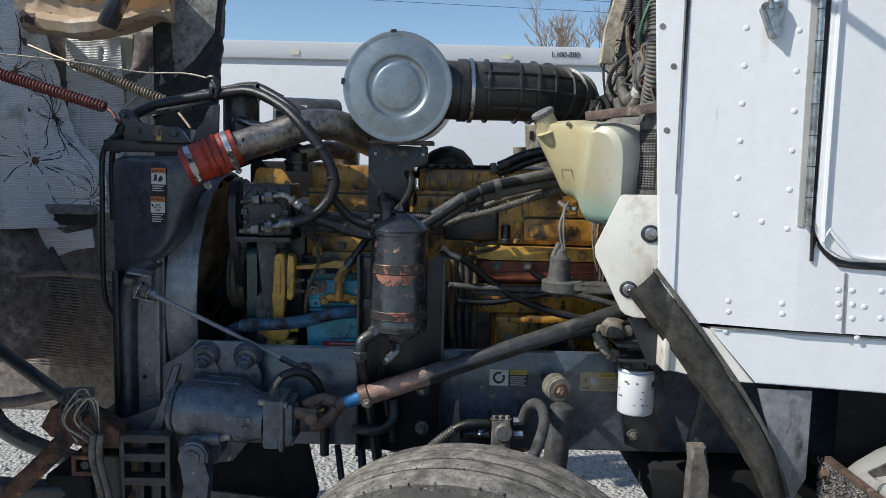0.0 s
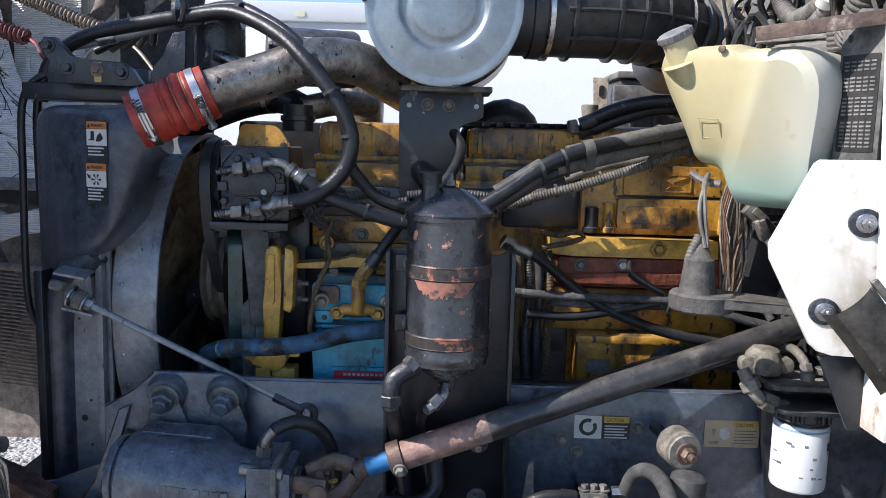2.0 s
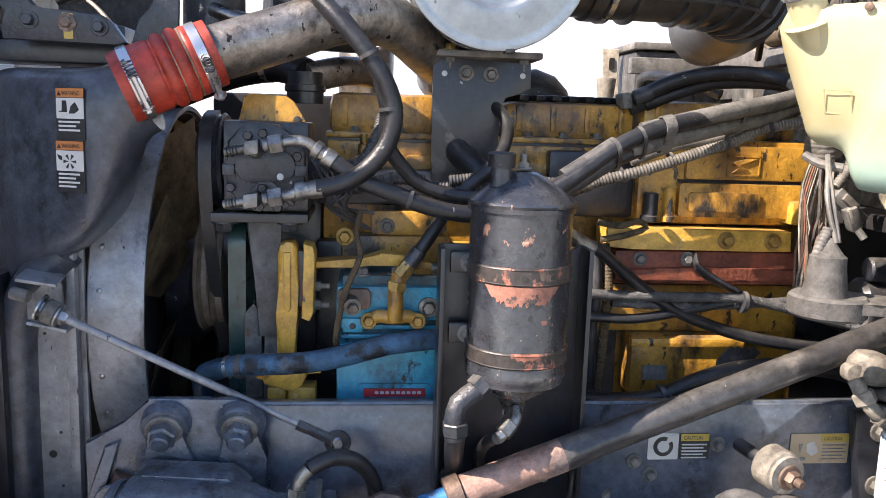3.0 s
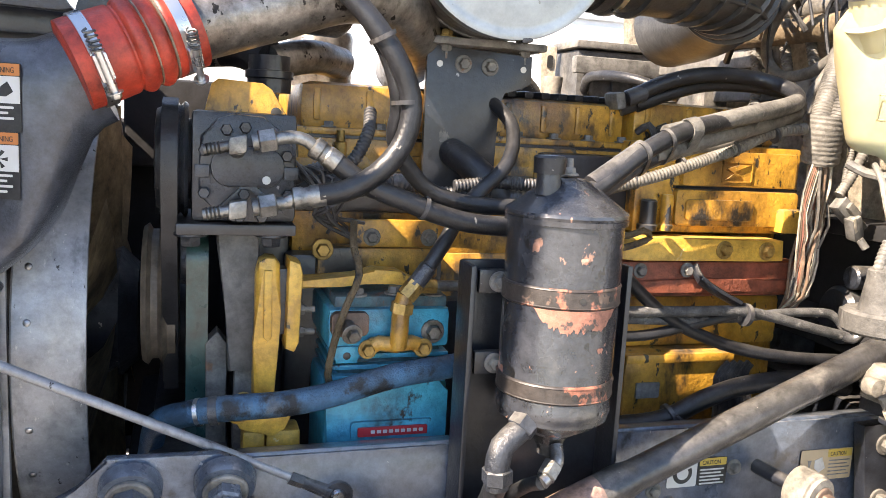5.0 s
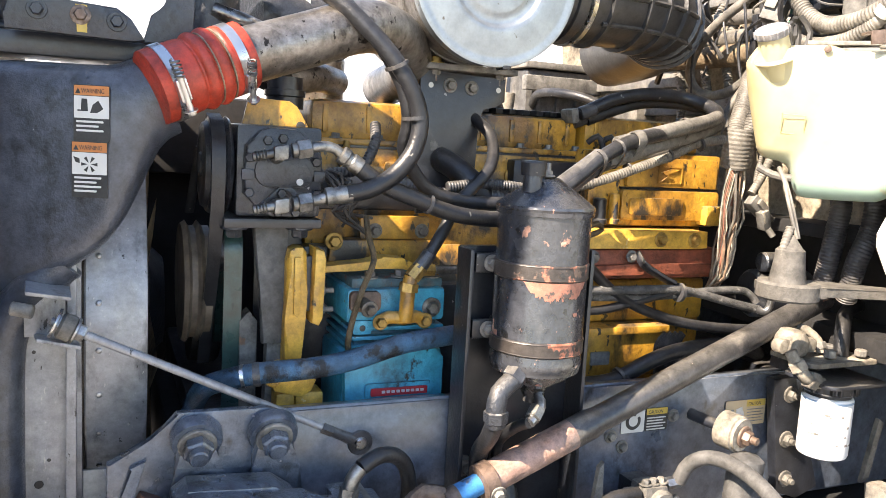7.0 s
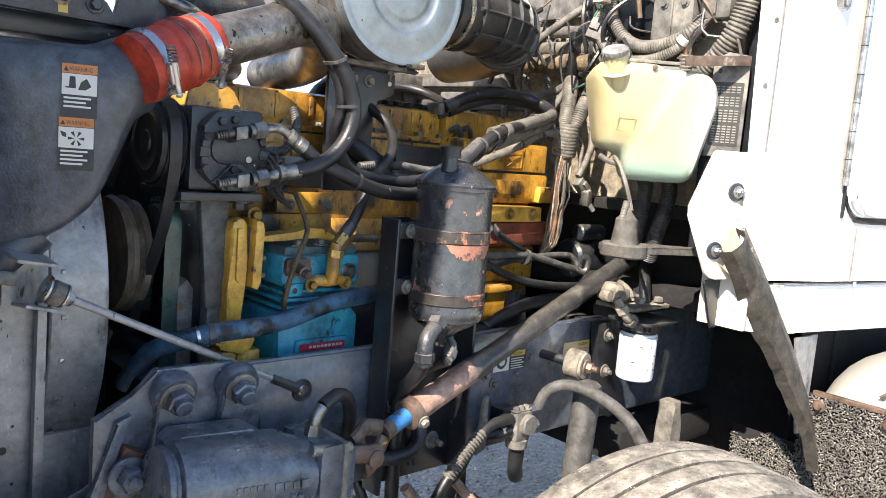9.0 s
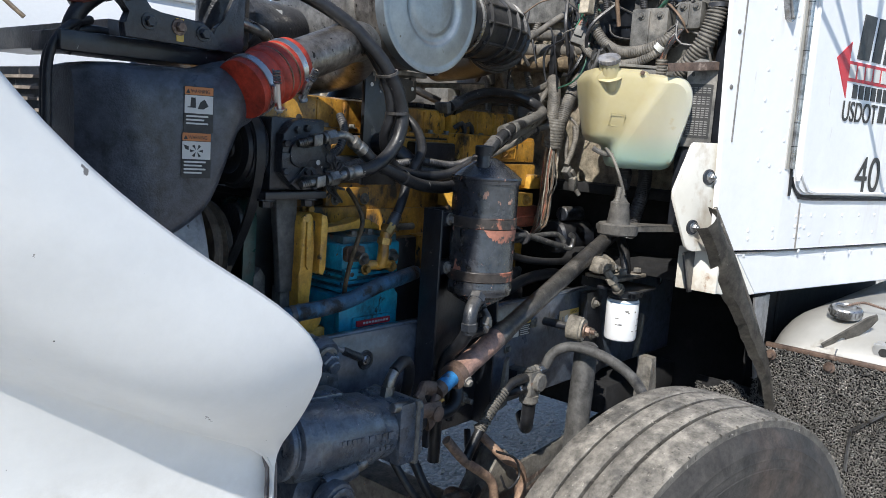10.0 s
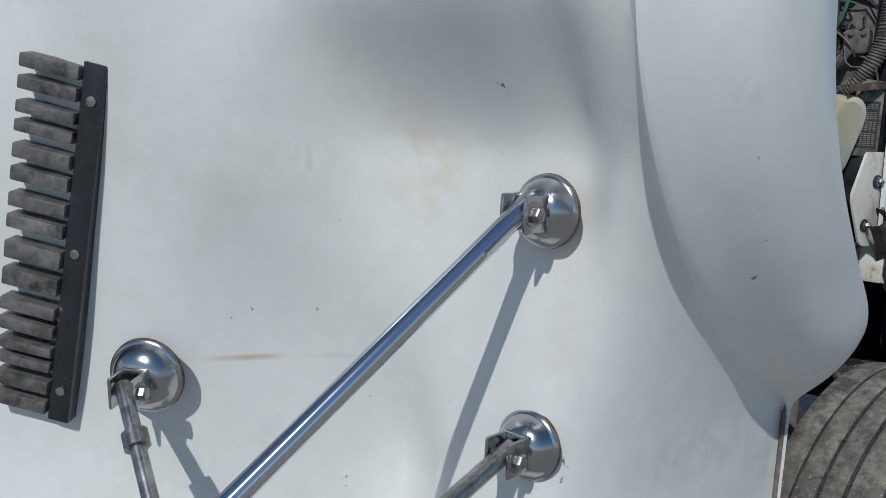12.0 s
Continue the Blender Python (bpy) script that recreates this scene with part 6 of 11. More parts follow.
def compressor_ac():
    t = thing("refrigerant_compressor", (-0.53, 2.45, 1.46), "black cast refrigerant compressor with hose fittings", "compressor")
    casting("crankcase", -0.600, -0.455, 1.47, 1.625, 2.385, 2.54, cast_black, t, 0.008)
    face = part("face_plate", plate(B(), [(-0.590, 1.545), (-0.588, 1.59), (-0.565, 1.615), (-0.545, 1.622), (-0.505, 1.620), (-0.478, 1.60), (-0.460, 1.575), (-0.460, 1.51), (-0.48, 1.485), (-0.505, 1.473), (-0.545, 1.473), (-0.570, 1.49), (-0.590, 1.51)], 2.358, 2.388, 0.005), cast_black, t)
    part("face_boss", plate(B(), rounded(-0.575, 1.522, -0.475, 1.578, 0.026), 2.350, 2.36, 0.004), cast_black, face)
    part("face_rib", plate(B(), [(-0.572, 1.487), (-0.562, 1.487), (-0.523, 1.523), (-0.485, 1.485), (-0.475, 1.487), (-0.523, 1.534)], 2.351, 2.36, 0.002), cast_black, face)
    for x, z in ((-0.586, 1.543), (-0.466, 1.543)):
        part("face_lug", box(B(), (x, 2.356, z), (0.02, 0.01, 0.018), bev=0.002), cast_black, face)
    part("paint_dot", lathe(B(), (-0.500, 2.3498, 1.533), OUT, [(0, 0.006), (0.0006, 0.0055)], 14), decal_white, face)
    bolts(face, [(-0.583, 2.358, 1.571), (-0.583, 2.358, 1.513), (-0.554, 2.358, 1.600), (-0.529, 2.358, 1.604), (-0.472, 2.358, 1.567), (-0.470, 2.358, 1.513), (-0.535, 2.358, 1.481), (-0.505, 2.358, 1.481), (-0.53, 2.352, 1.513)], OUT, 0.0085, cast_black, washer=False)
    hydraulic_fitting(t, (-0.585, 2.315, 1.573), (-0.49, 2.31, 1.592), [(-0.452, 2.31, 1.592), (-0.435, 2.31, 1.578)], ((-0.443, 2.31, 1.585), (-0.408, 2.308, 1.562)), 0)
    hydraulic_fitting(t, (-0.585, 2.30, 1.490), (-0.49, 2.298, 1.506), [(-0.475, 2.297, 1.511), (-0.465, 2.296, 1.514)], ((-0.470, 2.296, 1.513), (-0.425, 2.292, 1.521)), 0)
    part("neck", cyl(B(), (-0.540, 2.355, 1.572), (-0.540, 2.315, 1.579), 0.011), zinc, t)
    part("neck", cyl(B(), (-0.540, 2.355, 1.492), (-0.540, 2.30, 1.498), 0.011), zinc, t)
    casting("mount_plate", -0.620, -0.455, 1.452, 1.468, 2.37, 2.56, frame_black, t, 0.003)
    for x in (-0.60, -0.488):
        part("mount_bolt", hexbolt(B(), (x, 2.395, 1.452), -UP, 0.015, True), cast_black, t)
    part("mount_leg", plate(B(), [(-0.566, 1.452), (-0.503, 1.452), (-0.508, 1.30), (-0.510, 1.24), (-0.545, 1.24), (-0.550, 1.33)], 2.41, 2.43, 0.004), silt_steel, t, "grimy mounting leg")
    part("mount_leg_lower", plate(B(), [(-0.535, 1.25), (-0.500, 1.25), (-0.495, 1.0), (-0.54, 1.0)], 2.418, 2.45, 0.004), iron_grey, t)


compressor_ac()


def compressor_air():
    t = thing("air_compressor", (-0.31, 2.45, 1.02), "teal painted finned air compressor with yellow fitting", "compressor")
    body = casting("crankcase", -0.405, -0.205, 1.02, 1.225, 2.385, 2.54, teal_paint, t, 0.014)
    part("crankcase_step", plate(B(), [(-0.405, 1.215), (-0.37, 1.232), (-0.23, 1.232), (-0.21, 1.21), (-0.21, 1.02), (-0.395, 1.02)], 2.368, 2.39, 0.005), teal_paint, body)
    for z in (1.235, 1.252, 1.269):
        part("fin", box(B(), (-0.305, 2.455, z), (0.185, 0.165, 0.008), bev=0.0025), teal_paint, t)
    casting("cylinder", -0.385, -0.222, 1.22, 1.285, 2.385, 2.53, iron_dark_teal, t, 0.01)
    head = casting("head", -0.405, -0.215, 1.282, 1.345, 2.365, 2.54, teal_paint, t, 0.010)
    casting("head_top", -0.395, -0.218, 1.343, 1.362, 2.375, 2.53, iron_dark_teal, head, 0.006)
    part("flange", plate(B(), rounded(-0.402, 1.305, -0.345, 1.342, 0.01), 2.352, 2.368, 0.003), joint_steel, head, "rusty flange")
    part("port", hexbolt(cyl(B(), (-0.378, 2.352, 1.322), (-0.376, 2.325, 1.317), 0.011, n=14), (-0.376, 2.325, 1.317), (0.1, -1, -0.2), 0.010), zinc, head)
    part("head_lug", plate(B(), [(-0.40, 1.288), (-0.392, 1.262), (-0.36, 1.262), (-0.352, 1.288)], 2.36, 2.372, 0.003), teal_paint, head)
    part("lug_hole", lathe(B(), (-0.376, 2.3595, 1.274), OUT, [(0, 0.006), (0.0006, 0.005)], 10), decal_black, head)
    bolts(head, [(-0.243, 2.365, 1.308)], OUT, 0.012, zinc)
    bolts(head, [(-0.36, 2.38, 1.362), (-0.30, 2.39, 1.362), (-0.24, 2.38, 1.362), (-0.27, 2.5, 1.362)], UP, 0.010, iron_grey)
    part("name_strip", plate(B(), rounded(-0.365, 1.06, -0.235, 1.168, 0.006), 2.361, 2.369), teal_paint, body)
    part("red_strip", plate(B(), rounded(-0.355, 1.146, -0.245, 1.160, 0.002), 2.357, 2.3625), decal_red, body, "red lettered strip")
    for i in range(9):
        part("strip_bar", plate(B(), rounded(-0.335 + 0.0095 * i, 1.151, -0.3285 + 0.0095 * i, 1.156, 0.001), 2.3558, 2.3575), decal_white, body)
    # yellow elbow fitting with a two-bolt foot
    part("fitting_foot", tube(B(), [(-0.345, 2.352, 1.288), (-0.33, 2.348, 1.296), (-0.305, 2.346, 1.293), (-0.28, 2.348, 1.296), (-0.266, 2.352, 1.288)], 0.012, 10), cast_yellow, t, "worn yellow fitting foot")
    part("fitting_riser", tube(B(), [(-0.303, 2.340, 1.292), (-0.303, 2.335, 1.318), (-0.302, 2.335, 1.35), (-0.296, 2.335, 1.372)], 0.0135, 14), cast_yellow, t, "worn yellow fitting riser")
    bolts(t, [(-0.348, 2.345, 1.288), (-0.263, 2.345, 1.288)], OUT, 0.0095, brass)
    part("fitting_nut", cyl(B(), (-0.302, 2.335, 1.345), (-0.30, 2.335, 1.36), 0.0175, n=6), brass, t)
    part("fitting_nut", cyl(B(), (-0.296, 2.335, 1.37), (-0.28, 2.335, 1.39), 0.015, n=6), brass, t)
    part("side_outlet", cyl(B(), (-0.24, 2.37, 1.378), (-0.17, 2.37, 1.378), 0.0085, n=14), zinc, t)
    part("side_nut", cyl(B(), (-0.27, 2.37, 1.378), (-0.24, 2.37, 1.378), 0.012, n=6), brass, t)


compressor_air()


# ---- separator canister on its black upright plate ----
def oil_separator():
    c = Vector((-0.119, 2.186, 0))
    t = thing("oil_separator", (c.x, c.y, 1.2), "black separator canister with chipped paint showing red primer", "canister")
    body = part("body", lathe(B(), (c.x, c.y, 1.235), UP, [(0, 0.068), (0.004, 0.076), (0.012, 0.0775), (0.016, 0.0795), (0.024, 0.0795), (0.028, 0.078), (0.28, 0.0785)], 56), chipped_black, t)
    top = part("lid", lathe(B(), (c.x, c.y, 1.510), UP, [(0, 0.0815), (0.005, 0.0838), (0.009, 0.0828), (0.013, 0.077), (0.032, 0.052), (0.048, 0.028), (0.052, 0.020), (0.054, 0.0)], 56), chipped_black, t, "black conical lid")
    part("rim", lathe(B(), (c.x, c.y, 1.503), UP, [(0, 0.0790), (0.001, 0.0825), (0.008, 0.083), (0.009, 0.0790)], 56), chipped_black, t)
    for z, w in ((1.412, 0.028), (1.285, 0.026)):
        b = part("band", lathe(B(), (c.x, c.y, z - w / 2), UP, [(0, 0.078), (0.001, 0.0798), (0.003, 0.0808), (0.004, 0.0798), (w - 0.004, 0.0798), (w - 0.003, 0.0808), (w - 0.001, 0.0798), (w, 0.078)], 56), band_chipped, t, "chipped clamp band")
        for a in (-62, -95):
            e = Vector((math.cos(radians(a)), math.sin(radians(a)), 0))
            part("band_hole", lathe(B(), c + e * 0.0801 + UP * z, e, [(0, 0.0042), (0.0008, 0.0042)], 10), decal_black, b)
    part("cone", lathe(B(), (c.x, c.y, 1.236), -UP, [(0, 0.068), (0.008, 0.062), (0.03, 0.026), (0.05, 0.016), (0.058, 0.016)], 40), chipped_black, t)
    # paint lost down to the primer
    for a0, a1, z0, z1, seed in ((-140, -52, 1.358, 1.398, 1), (-100, -91, 1.455, 1.466, 2), (-75, -66, 1.338, 1.348, 4)):
        chip = B()
        n = 110
        lo, hi = [], []
        for i in range(n + 1):
            k = i / n
            a = radians(a0 + (a1 - a0) * k)
            edge = min(1.0, 5 * k, 5 * (1 - k))
            jag = 0.5 * noise.noise(Vector((k * 7, seed, 0))) + 0.35 * noise.noise(Vector((k * 24, seed, 3))) + 0.22 * noise.noise(Vector((k * 70, seed, 5)))
            zl = z1 - (z1 - z0) * edge * (0.66 + 0.5 * jag)
            zh = z1 - (0.0 if seed == 1 else (z1 - z0) * 0.35 * (1 - edge))
            e = Vector((math.cos(a), math.sin(a), 0)) * 0.0791
            lo.append(chip.verts.new(c + e + UP * zl))
            hi.append(chip.verts.new(c + e + UP * max(zh, zl + 0.0008)))
        for i in range(n):
            chip.faces.new((lo[i], lo[i + 1], hi[i + 1], hi[i]))
        part("paint_chip", chip, primer_red, body, "bare pink primer")
    part("breather_neck", cyl(B(), (-0.156, 2.17, 1.54), (-0.156, 2.17, 1.572), 0.017, 0.015), cast_black, t)
    part("breather_cap", lathe(B(), (-0.156, 2.17, 1.568), UP, [(0, 0.0205), (0.020, 0.0215), (0.023, 0.019), (0.024, 0)], 24), rubber, t)
    part("top_stud", hexbolt(B(), (c.x, c.y, 1.566), UP, 0.008, True, 0.012), iron_grey, t)
    # elbow drain on the left, brass drain on the right
    el = part("drain_elbow", tube(B(), [(-0.165, 2.15, 1.248), (-0.185, 2.14, 1.232), (-0.212, 2.13, 1.215), (-0.218, 2.128, 1.185), (-0.216, 2.128, 1.16)], 0.0165, 16), cast_black, t, "black metal drain elbow")
    for p, q in (((-0.172, 2.146, 1.244), (-0.186, 2.14, 1.231)), ((-0.2175, 2.128, 1.187), (-0.2165, 2.128, 1.166))):
        part("elbow_nut", cyl(B(), p, q, 0.0205, n=6, bev=0.002), cast_black, el)
    part("drain_cock", tube(B(), [(-0.118, 2.165, 1.195), (-0.122, 2.15, 1.18), (-0.138, 2.14, 1.165), (-0.150, 2.135, 1.158)], 0.010, 10), dull_chrome, t, "worn metal drain cock")
    part("drain_nut", cyl(B(), (-0.128, 2.148, 1.178), (-0.143, 2.138, 1.163), 0.0145, n=6, bev=0.002), zinc, t)
    part("drain_hose", tube(B(), [(-0.216, 2.128, 1.17), (-0.214, 2.155, 1.13), (-0.208, 2.20, 1.08), (-0.195, 2.225, 0.98), (-0.17, 2.25, 0.80)], 0.0155, 12), rubber, t)
    part("drain_hose", tube(B(), [(-0.150, 2.135, 1.158), (-0.160, 2.165, 1.14), (-0.165, 2.215, 1.09), (-0.15, 2.235, 1.0), (-0.13, 2.24, 0.9)], 0.010, 10), rubber, t)


oil_separator()


def upright_plate():
    t = thing("upright_bracket", (-0.12, 2.28, 0.9), "tall black steel channel bracket behind the canister", "bracket")
    part("web", plate(B(), [(-0.232, 0.86), (-0.232, 1.437), (-0.165, 1.437), (-0.150, 1.425), (-0.02, 1.425), (-0.004, 1.437), (0.006, 1.437), (0.006, 0.86)], 2.268, 2.278, 0.002), frame_black, t)
    part("flange", box(B(), (-0.234, 2.243, 1.148), (0.008, 0.055, 0.578), bev=0.002), frame_black, t)
    part("flange", box(B(), (0.004, 2.243, 1.148), (0.008, 0.055, 0.578), bev=0.002), frame_black, t)
    for z in (1.413, 1.297):
        part("ear", box(B(), (-0.196, 2.235, z), (0.05, 0.012, 0.034), bev=0.004), frame_black, t)
        part("bolt", hexbolt(B(), (-0.192, 2.229, z), OUT, 0.0095, True), iron_grey, t)
        part("saddle", box(B(), (-0.12, 2.262, z), (0.10, 0.02, 0.03), bev=0.004), frame_black, t)
    bolts(t, [(-0.205, 2.268, 1.035), (-0.05, 2.268, 1.045), (-0.205, 2.268, 0.93), (-0.05, 2.268, 0.93)], OUT, 0.013, iron_grey, shank=0.018)


upright_plate()


# ---- steering gear and shaft ----
def steering_gear():
    t = thing("steering_gear", (-0.58, 2.2, 0.9), "black cast steering gear box bolted outside the frame rail", "steering gear")
    part("mount_plate", plate(B(), [(-0.80, 0.96), (-0.80, 1.105), (-0.735, 1.135), (-0.70, 1.178), (-0.56, 1.176), (-0.535, 1.165), (-0.520, 1.10), (-0.51, 0.93), (-0.60, 0.82), (-0.74, 0.80)], 2.258, 2.275, 0.004), gear_grey, t)
    part("brace", plate(B(), [(-0.768, 1.10), (-0.744, 1.11), (-0.80, 0.92), (-0.875, 0.83), (-0.892, 0.84), (-0.815, 0.945)], 2.245, 2.262, 0.004), gear_grey, t)
    down = Vector((0, -0.94, -0.34))
    for x in (-0.671, -0.553):
        base = Vector((x, 2.258, 1.139))
        arm = part("ear", lathe(B(), base, down, [(-0.01, 0.030), (-0.002, 0.040), (0.014, 0.039), (0.019, 0.037), (0.019, 0.030)], 32), gear_grey, t)
        part("ear_web", plate(B(), [(x - 0.046, 1.02), (x - 0.033, 1.08), (x - 0.030, 1.15), (x + 0.030, 1.15), (x + 0.033, 1.08), (x + 0.052, 1.02)], 2.240, 2.266, 0.010), gear_grey, arm)
        part("washer", lathe(B(), base + down * 0.020, down, [(0, 0.0295), (0.004, 0.0295), (0.006, 0.027), (0.006, 0.0)], 28), iron_grey, t)
        part("nut", lathe(B(), base + down * 0.026, down, [(0, 0.0225), (0.002, 0.0235), (0.016, 0.0235), (0.019, 0.020), (0.019, 0.0)], 6, 0.3 if x < -0.6 else 0.75), gear_grey, t)
        part("stud", lathe(B(), base + down * 0.045, down, [(0, 0.0150), (0.010, 0.0150), (0.0125, 0.0125), (0.0125, 0.0)], 20), gear_grey, t)
    part("bolt", hexbolt(B(), (-0.75, 2.236, 1.01), OUT, 0.022, True, 0.01), gear_grey, t)
    axis0, axis1 = Vector((-0.735, 2.165, 1.012)), Vector((-0.40, 2.150, 0.985))
    d = (axis1 - axis0).normalized()
    L = (axis1 - axis0).length
    body = part("housing", lathe(B(), axis0, d, [(0, 0.0), (0.0, 0.052), (0.006, 0.060), (0.018, 0.063), (0.022, 0.073), (0.05, 0.077), (L * 0.62, 0.078), (L * 0.66, 0.072), (L * 0.72, 0.066), (L * 0.78, 0.066), (L * 0.79, 0.0)], 48), gear_grey, t)
    part("housing_rib", lathe(B(), axis0 - d * 0.004, d, [(0, 0.03), (0.0, 0.060), (0.004, 0.066), (0.012, 0.068), (0.016, 0.066)], 40), gear_grey, body)
    part("housing_foot", plate(B(), [(-0.72, 0.99), (-0.71, 1.075), (-0.69, 1.09), (-0.56, 1.082), (-0.53, 1.06), (-0.52, 0.95)], 2.17, 2.24, 0.02), gear_grey, body)
    part("valve_block", box(B(), axis0 + d * (L * 0.86), (0.055, 0.135, 0.135), bev=0.01), gear_grey, t)
    part("valve_cover", box(B(), axis0 + d * (L * 0.975), (0.03, 0.12, 0.12), bev=0.012), gear_grey, t)
    part("cover_seam", box(B(), axis0 + d * (L * 0.93), (0.012, 0.14, 0.14), bev=0.004), iron_grey, t)
    part("end_cap", lathe(B(), axis0 + d * (L * 0.98), d, [(0, 0.05), (0.02, 0.046), (0.03, 0.03), (0.06, 0.026)], 28), frame_black, t)
    part("port_tube", cyl(B(), axis0 + d * (L * 0.74) + Vector((0, -0.055, 0.058)), axis0 + d * (L * 0.98) + Vector((0, -0.055, 0.056)), 0.011, n=14, bev=0.002), zinc, t, "bright metal port tube")
    for z in (0.045, -0.045):
        part("cover_bolt", hexbolt(B(), axis0 + d * (L * 0.99) + Vector((0, -0.045, z)), d, 0.008), zinc, t)
    # raised casting marks, too worn to read
    for i in range(5):
        for k in range(5 - (i % 2)):
            part("cast_mark", box(B(), axis0 + d * (0.105 + 0.012 * k) + Vector((0, -0.0765 + 0.0022 * i, 0.012 - 0.014 * i)), (0.008, 0.003, 0.009), Matrix.Rotation(0.1 * i, 3, "X")), gear_grey, body)
    for k in range(4):
        part("cast_mark", box(B(), axis0 + d * (0.175 + 0.017 * k) + Vector((0, -0.077, 0.010)), (0.012, 0.003, 0.014)), gear_grey, body)
        part("cast_mark", box(B(), axis0 + d * (0.175 + 0.015 * k) + Vector((0, -0.0765, -0.014)), (0.010, 0.003, 0.009)), gear_grey, body)
    # sector shaft and pitman arm below
    part("sector_boss", lathe(B(), (-0.655, 2.20, 0.905), OUT, [(0, 0.058), (0.07, 0.058), (0.08, 0.05), (0.095, 0.045), (0.095, 0.02)], 36), gear_grey, t)
    part("sector_nut", cyl(B(), (-0.60, 2.10, 0.945), (-0.56, 2.10, 0.955), 0.014, n=12, bev=0.002), zinc, t)
    part("sector_rod", cyl(B(), (-0.665, 2.10, 0.935), (-0.59, 2.10, 0.948), 0.019, n=14), gear_grey, t)
    arm = part("pitman_arm", plate(B(), [(-0.697, 0.90), (-0.690, 0.93), (-0.672, 0.946), (-0.650, 0.950), (-0.628, 0.942), (-0.613, 0.92), (-0.611, 0.89), (-0.622, 0.85), (-0.618, 0.78), (-0.60, 0.60), (-0.65, 0.58), (-0.670, 0.78), (-0.684, 0.86)], 2.06, 2.10, 0.012), gear_grey, t, "forged pitman arm")
    part("arm_boss", lathe(B(), (-0.654, 2.062, 0.905), OUT, [(0, 0.036), (0.006, 0.035), (0.008, 0.030), (0.008, 0.022), (0.014, 0.021), (0.014, 0.006), (0.010, 0.0)], 32), gear_grey, arm)
    part("drag_link", tube(B(), [(-0.63, 2.05, 0.60), (-0.3, 1.98, 0.56), (0.05, 1.90, 0.55)], 0.02, 12), iron_grey, t)
    # pressure fitting and short hose over the housing
    part("pressure_fitting", tube(B(), [(-0.455, 2.15, 1.045), (-0.45, 2.148, 1.085), (-0.435, 2.15, 1.105)], 0.012, 12), zinc, t)
    part("pressure_nut", cyl(B(), (-0.455, 2.15, 1.05), (-0.452, 2.149, 1.075), 0.0155, n=6), zinc, t)
    part("pressure_hose", tube(B(), [(-0.435, 2.15, 1.105), (-0.40, 2.16, 1.118), (-0.36, 2.18, 1.10), (-0.335, 2.20, 1.05), (-0.33, 2.23, 0.95), (-0.33, 2.25, 0.85)], 0.013, 12), rubber, t)


steering_gear()


def steering_shaft():
    t = thing("steering_shaft", (-0.2, 2.17, 1.05), "worn steering shaft with rusty paint, blue band and universal joint", "shaft")

    def at(x):
        return Vector((x, 2.198 + 0.103 * (x - 0.10), 1.154 + 0.334 * (x - 0.10)))
    d = (at(1) - at(0)).normalized()
    part("upper_tube", cyl(B(), at(0.02), at(0.62), 0.0245, n=28), shaft_paint, t, "scuffed black tube")
    part("taper", lathe(B(), at(-0.035), d, [(0, 0.0275), (0.04, 0.028), (0.062, 0.0245)], 28), shaft_paint, t)
    part("lower_tube", cyl(B(), at(-0.195), at(-0.03), 0.0275, n=28), shaft_rust, t, "rusty lower tube")
    part("collar", lathe(B(), at(-0.222), d, [(0, 0.026), (0.002, 0.0325), (0.026, 0.0325), (0.028, 0.0275)], 30), joint_steel, t)
    part("collar_bolt", hexbolt(B(), at(-0.208) + Vector((0.01, -0.03, -0.012)), (0, -1, -0.3), 0.009), iron_grey, t)
    part("blue_band", cyl(B(), at(-0.262), at(-0.222), 0.0185, n=24), blue_paint, t, "bright blue painted band")
    part("yoke_neck", cyl(B(), at(-0.285), at(-0.262), 0.021, 0.0185, n=24), joint_steel, t)
    j = Vector((-0.345, 2.135, 1.006))
    u, v, _ = basis(d, Vector((0, -1, 0.3)))
    for s in (1, -1):
        part("yoke_arm", tube(B(), [at(-0.285) + u * (s * 0.010), at(-0.315) + u * (s * 0.030), j + u * (s * 0.031), j - d * 0.014 + u * (s * 0.029)], 0.0115, 10, flat=1.5), joint_steel, t)
    part("cross_pin", cyl(B(), j - u * 0.036, j + u * 0.036, 0.0105, n=14), joint_steel, t)
    g = Vector((1, -0.05, -0.08)).normalized()
    for s in (1, -1):
        part("yoke_arm", tube(B(), [j - g * 0.062 + v * (s * 0.016), j - g * 0.03 + v * (s * 0.030), j + v * (s * 0.030), j + g * 0.012 + v * (s * 0.029)], 0.0115, 10, flat=1.5), joint_steel, t)
    part("cross_pin", cyl(B(), j - v * 0.034, j + v * 0.034, 0.0115, n=14), joint_steel, t)
    part("pin_cap", lathe(B(), j + Vector((0, -0.03, 0)), OUT, [(0, 0.017), (0.012, 0.017), (0.014, 0.014), (0.014, 0)], 20), joint_steel, t)
    part("grease_fitting", cyl(B(), j + d * 0.02 + Vector((0, -0.02, 0.008)), j + d * 0.034 + Vector((0, -0.03, 0.012)), 0.004, n=8), brass, t)
    part("input_yoke", lathe(B(), j - g * 0.115, g, [(0, 0.024), (0.03, 0.024), (0.045, 0.029), (0.07, 0.026)], 24), joint_steel, t)


steering_shaft()

# ---- hood interior: quilted heat shield, raw fibreglass rim, dark liner ----
INNER = {}


def inner_row(z):
    if z not in INNER:
        INNER[z] = sorted((2 * MID - q, p) for p, q in hood_section(z)[9:])
    return INNER[z]


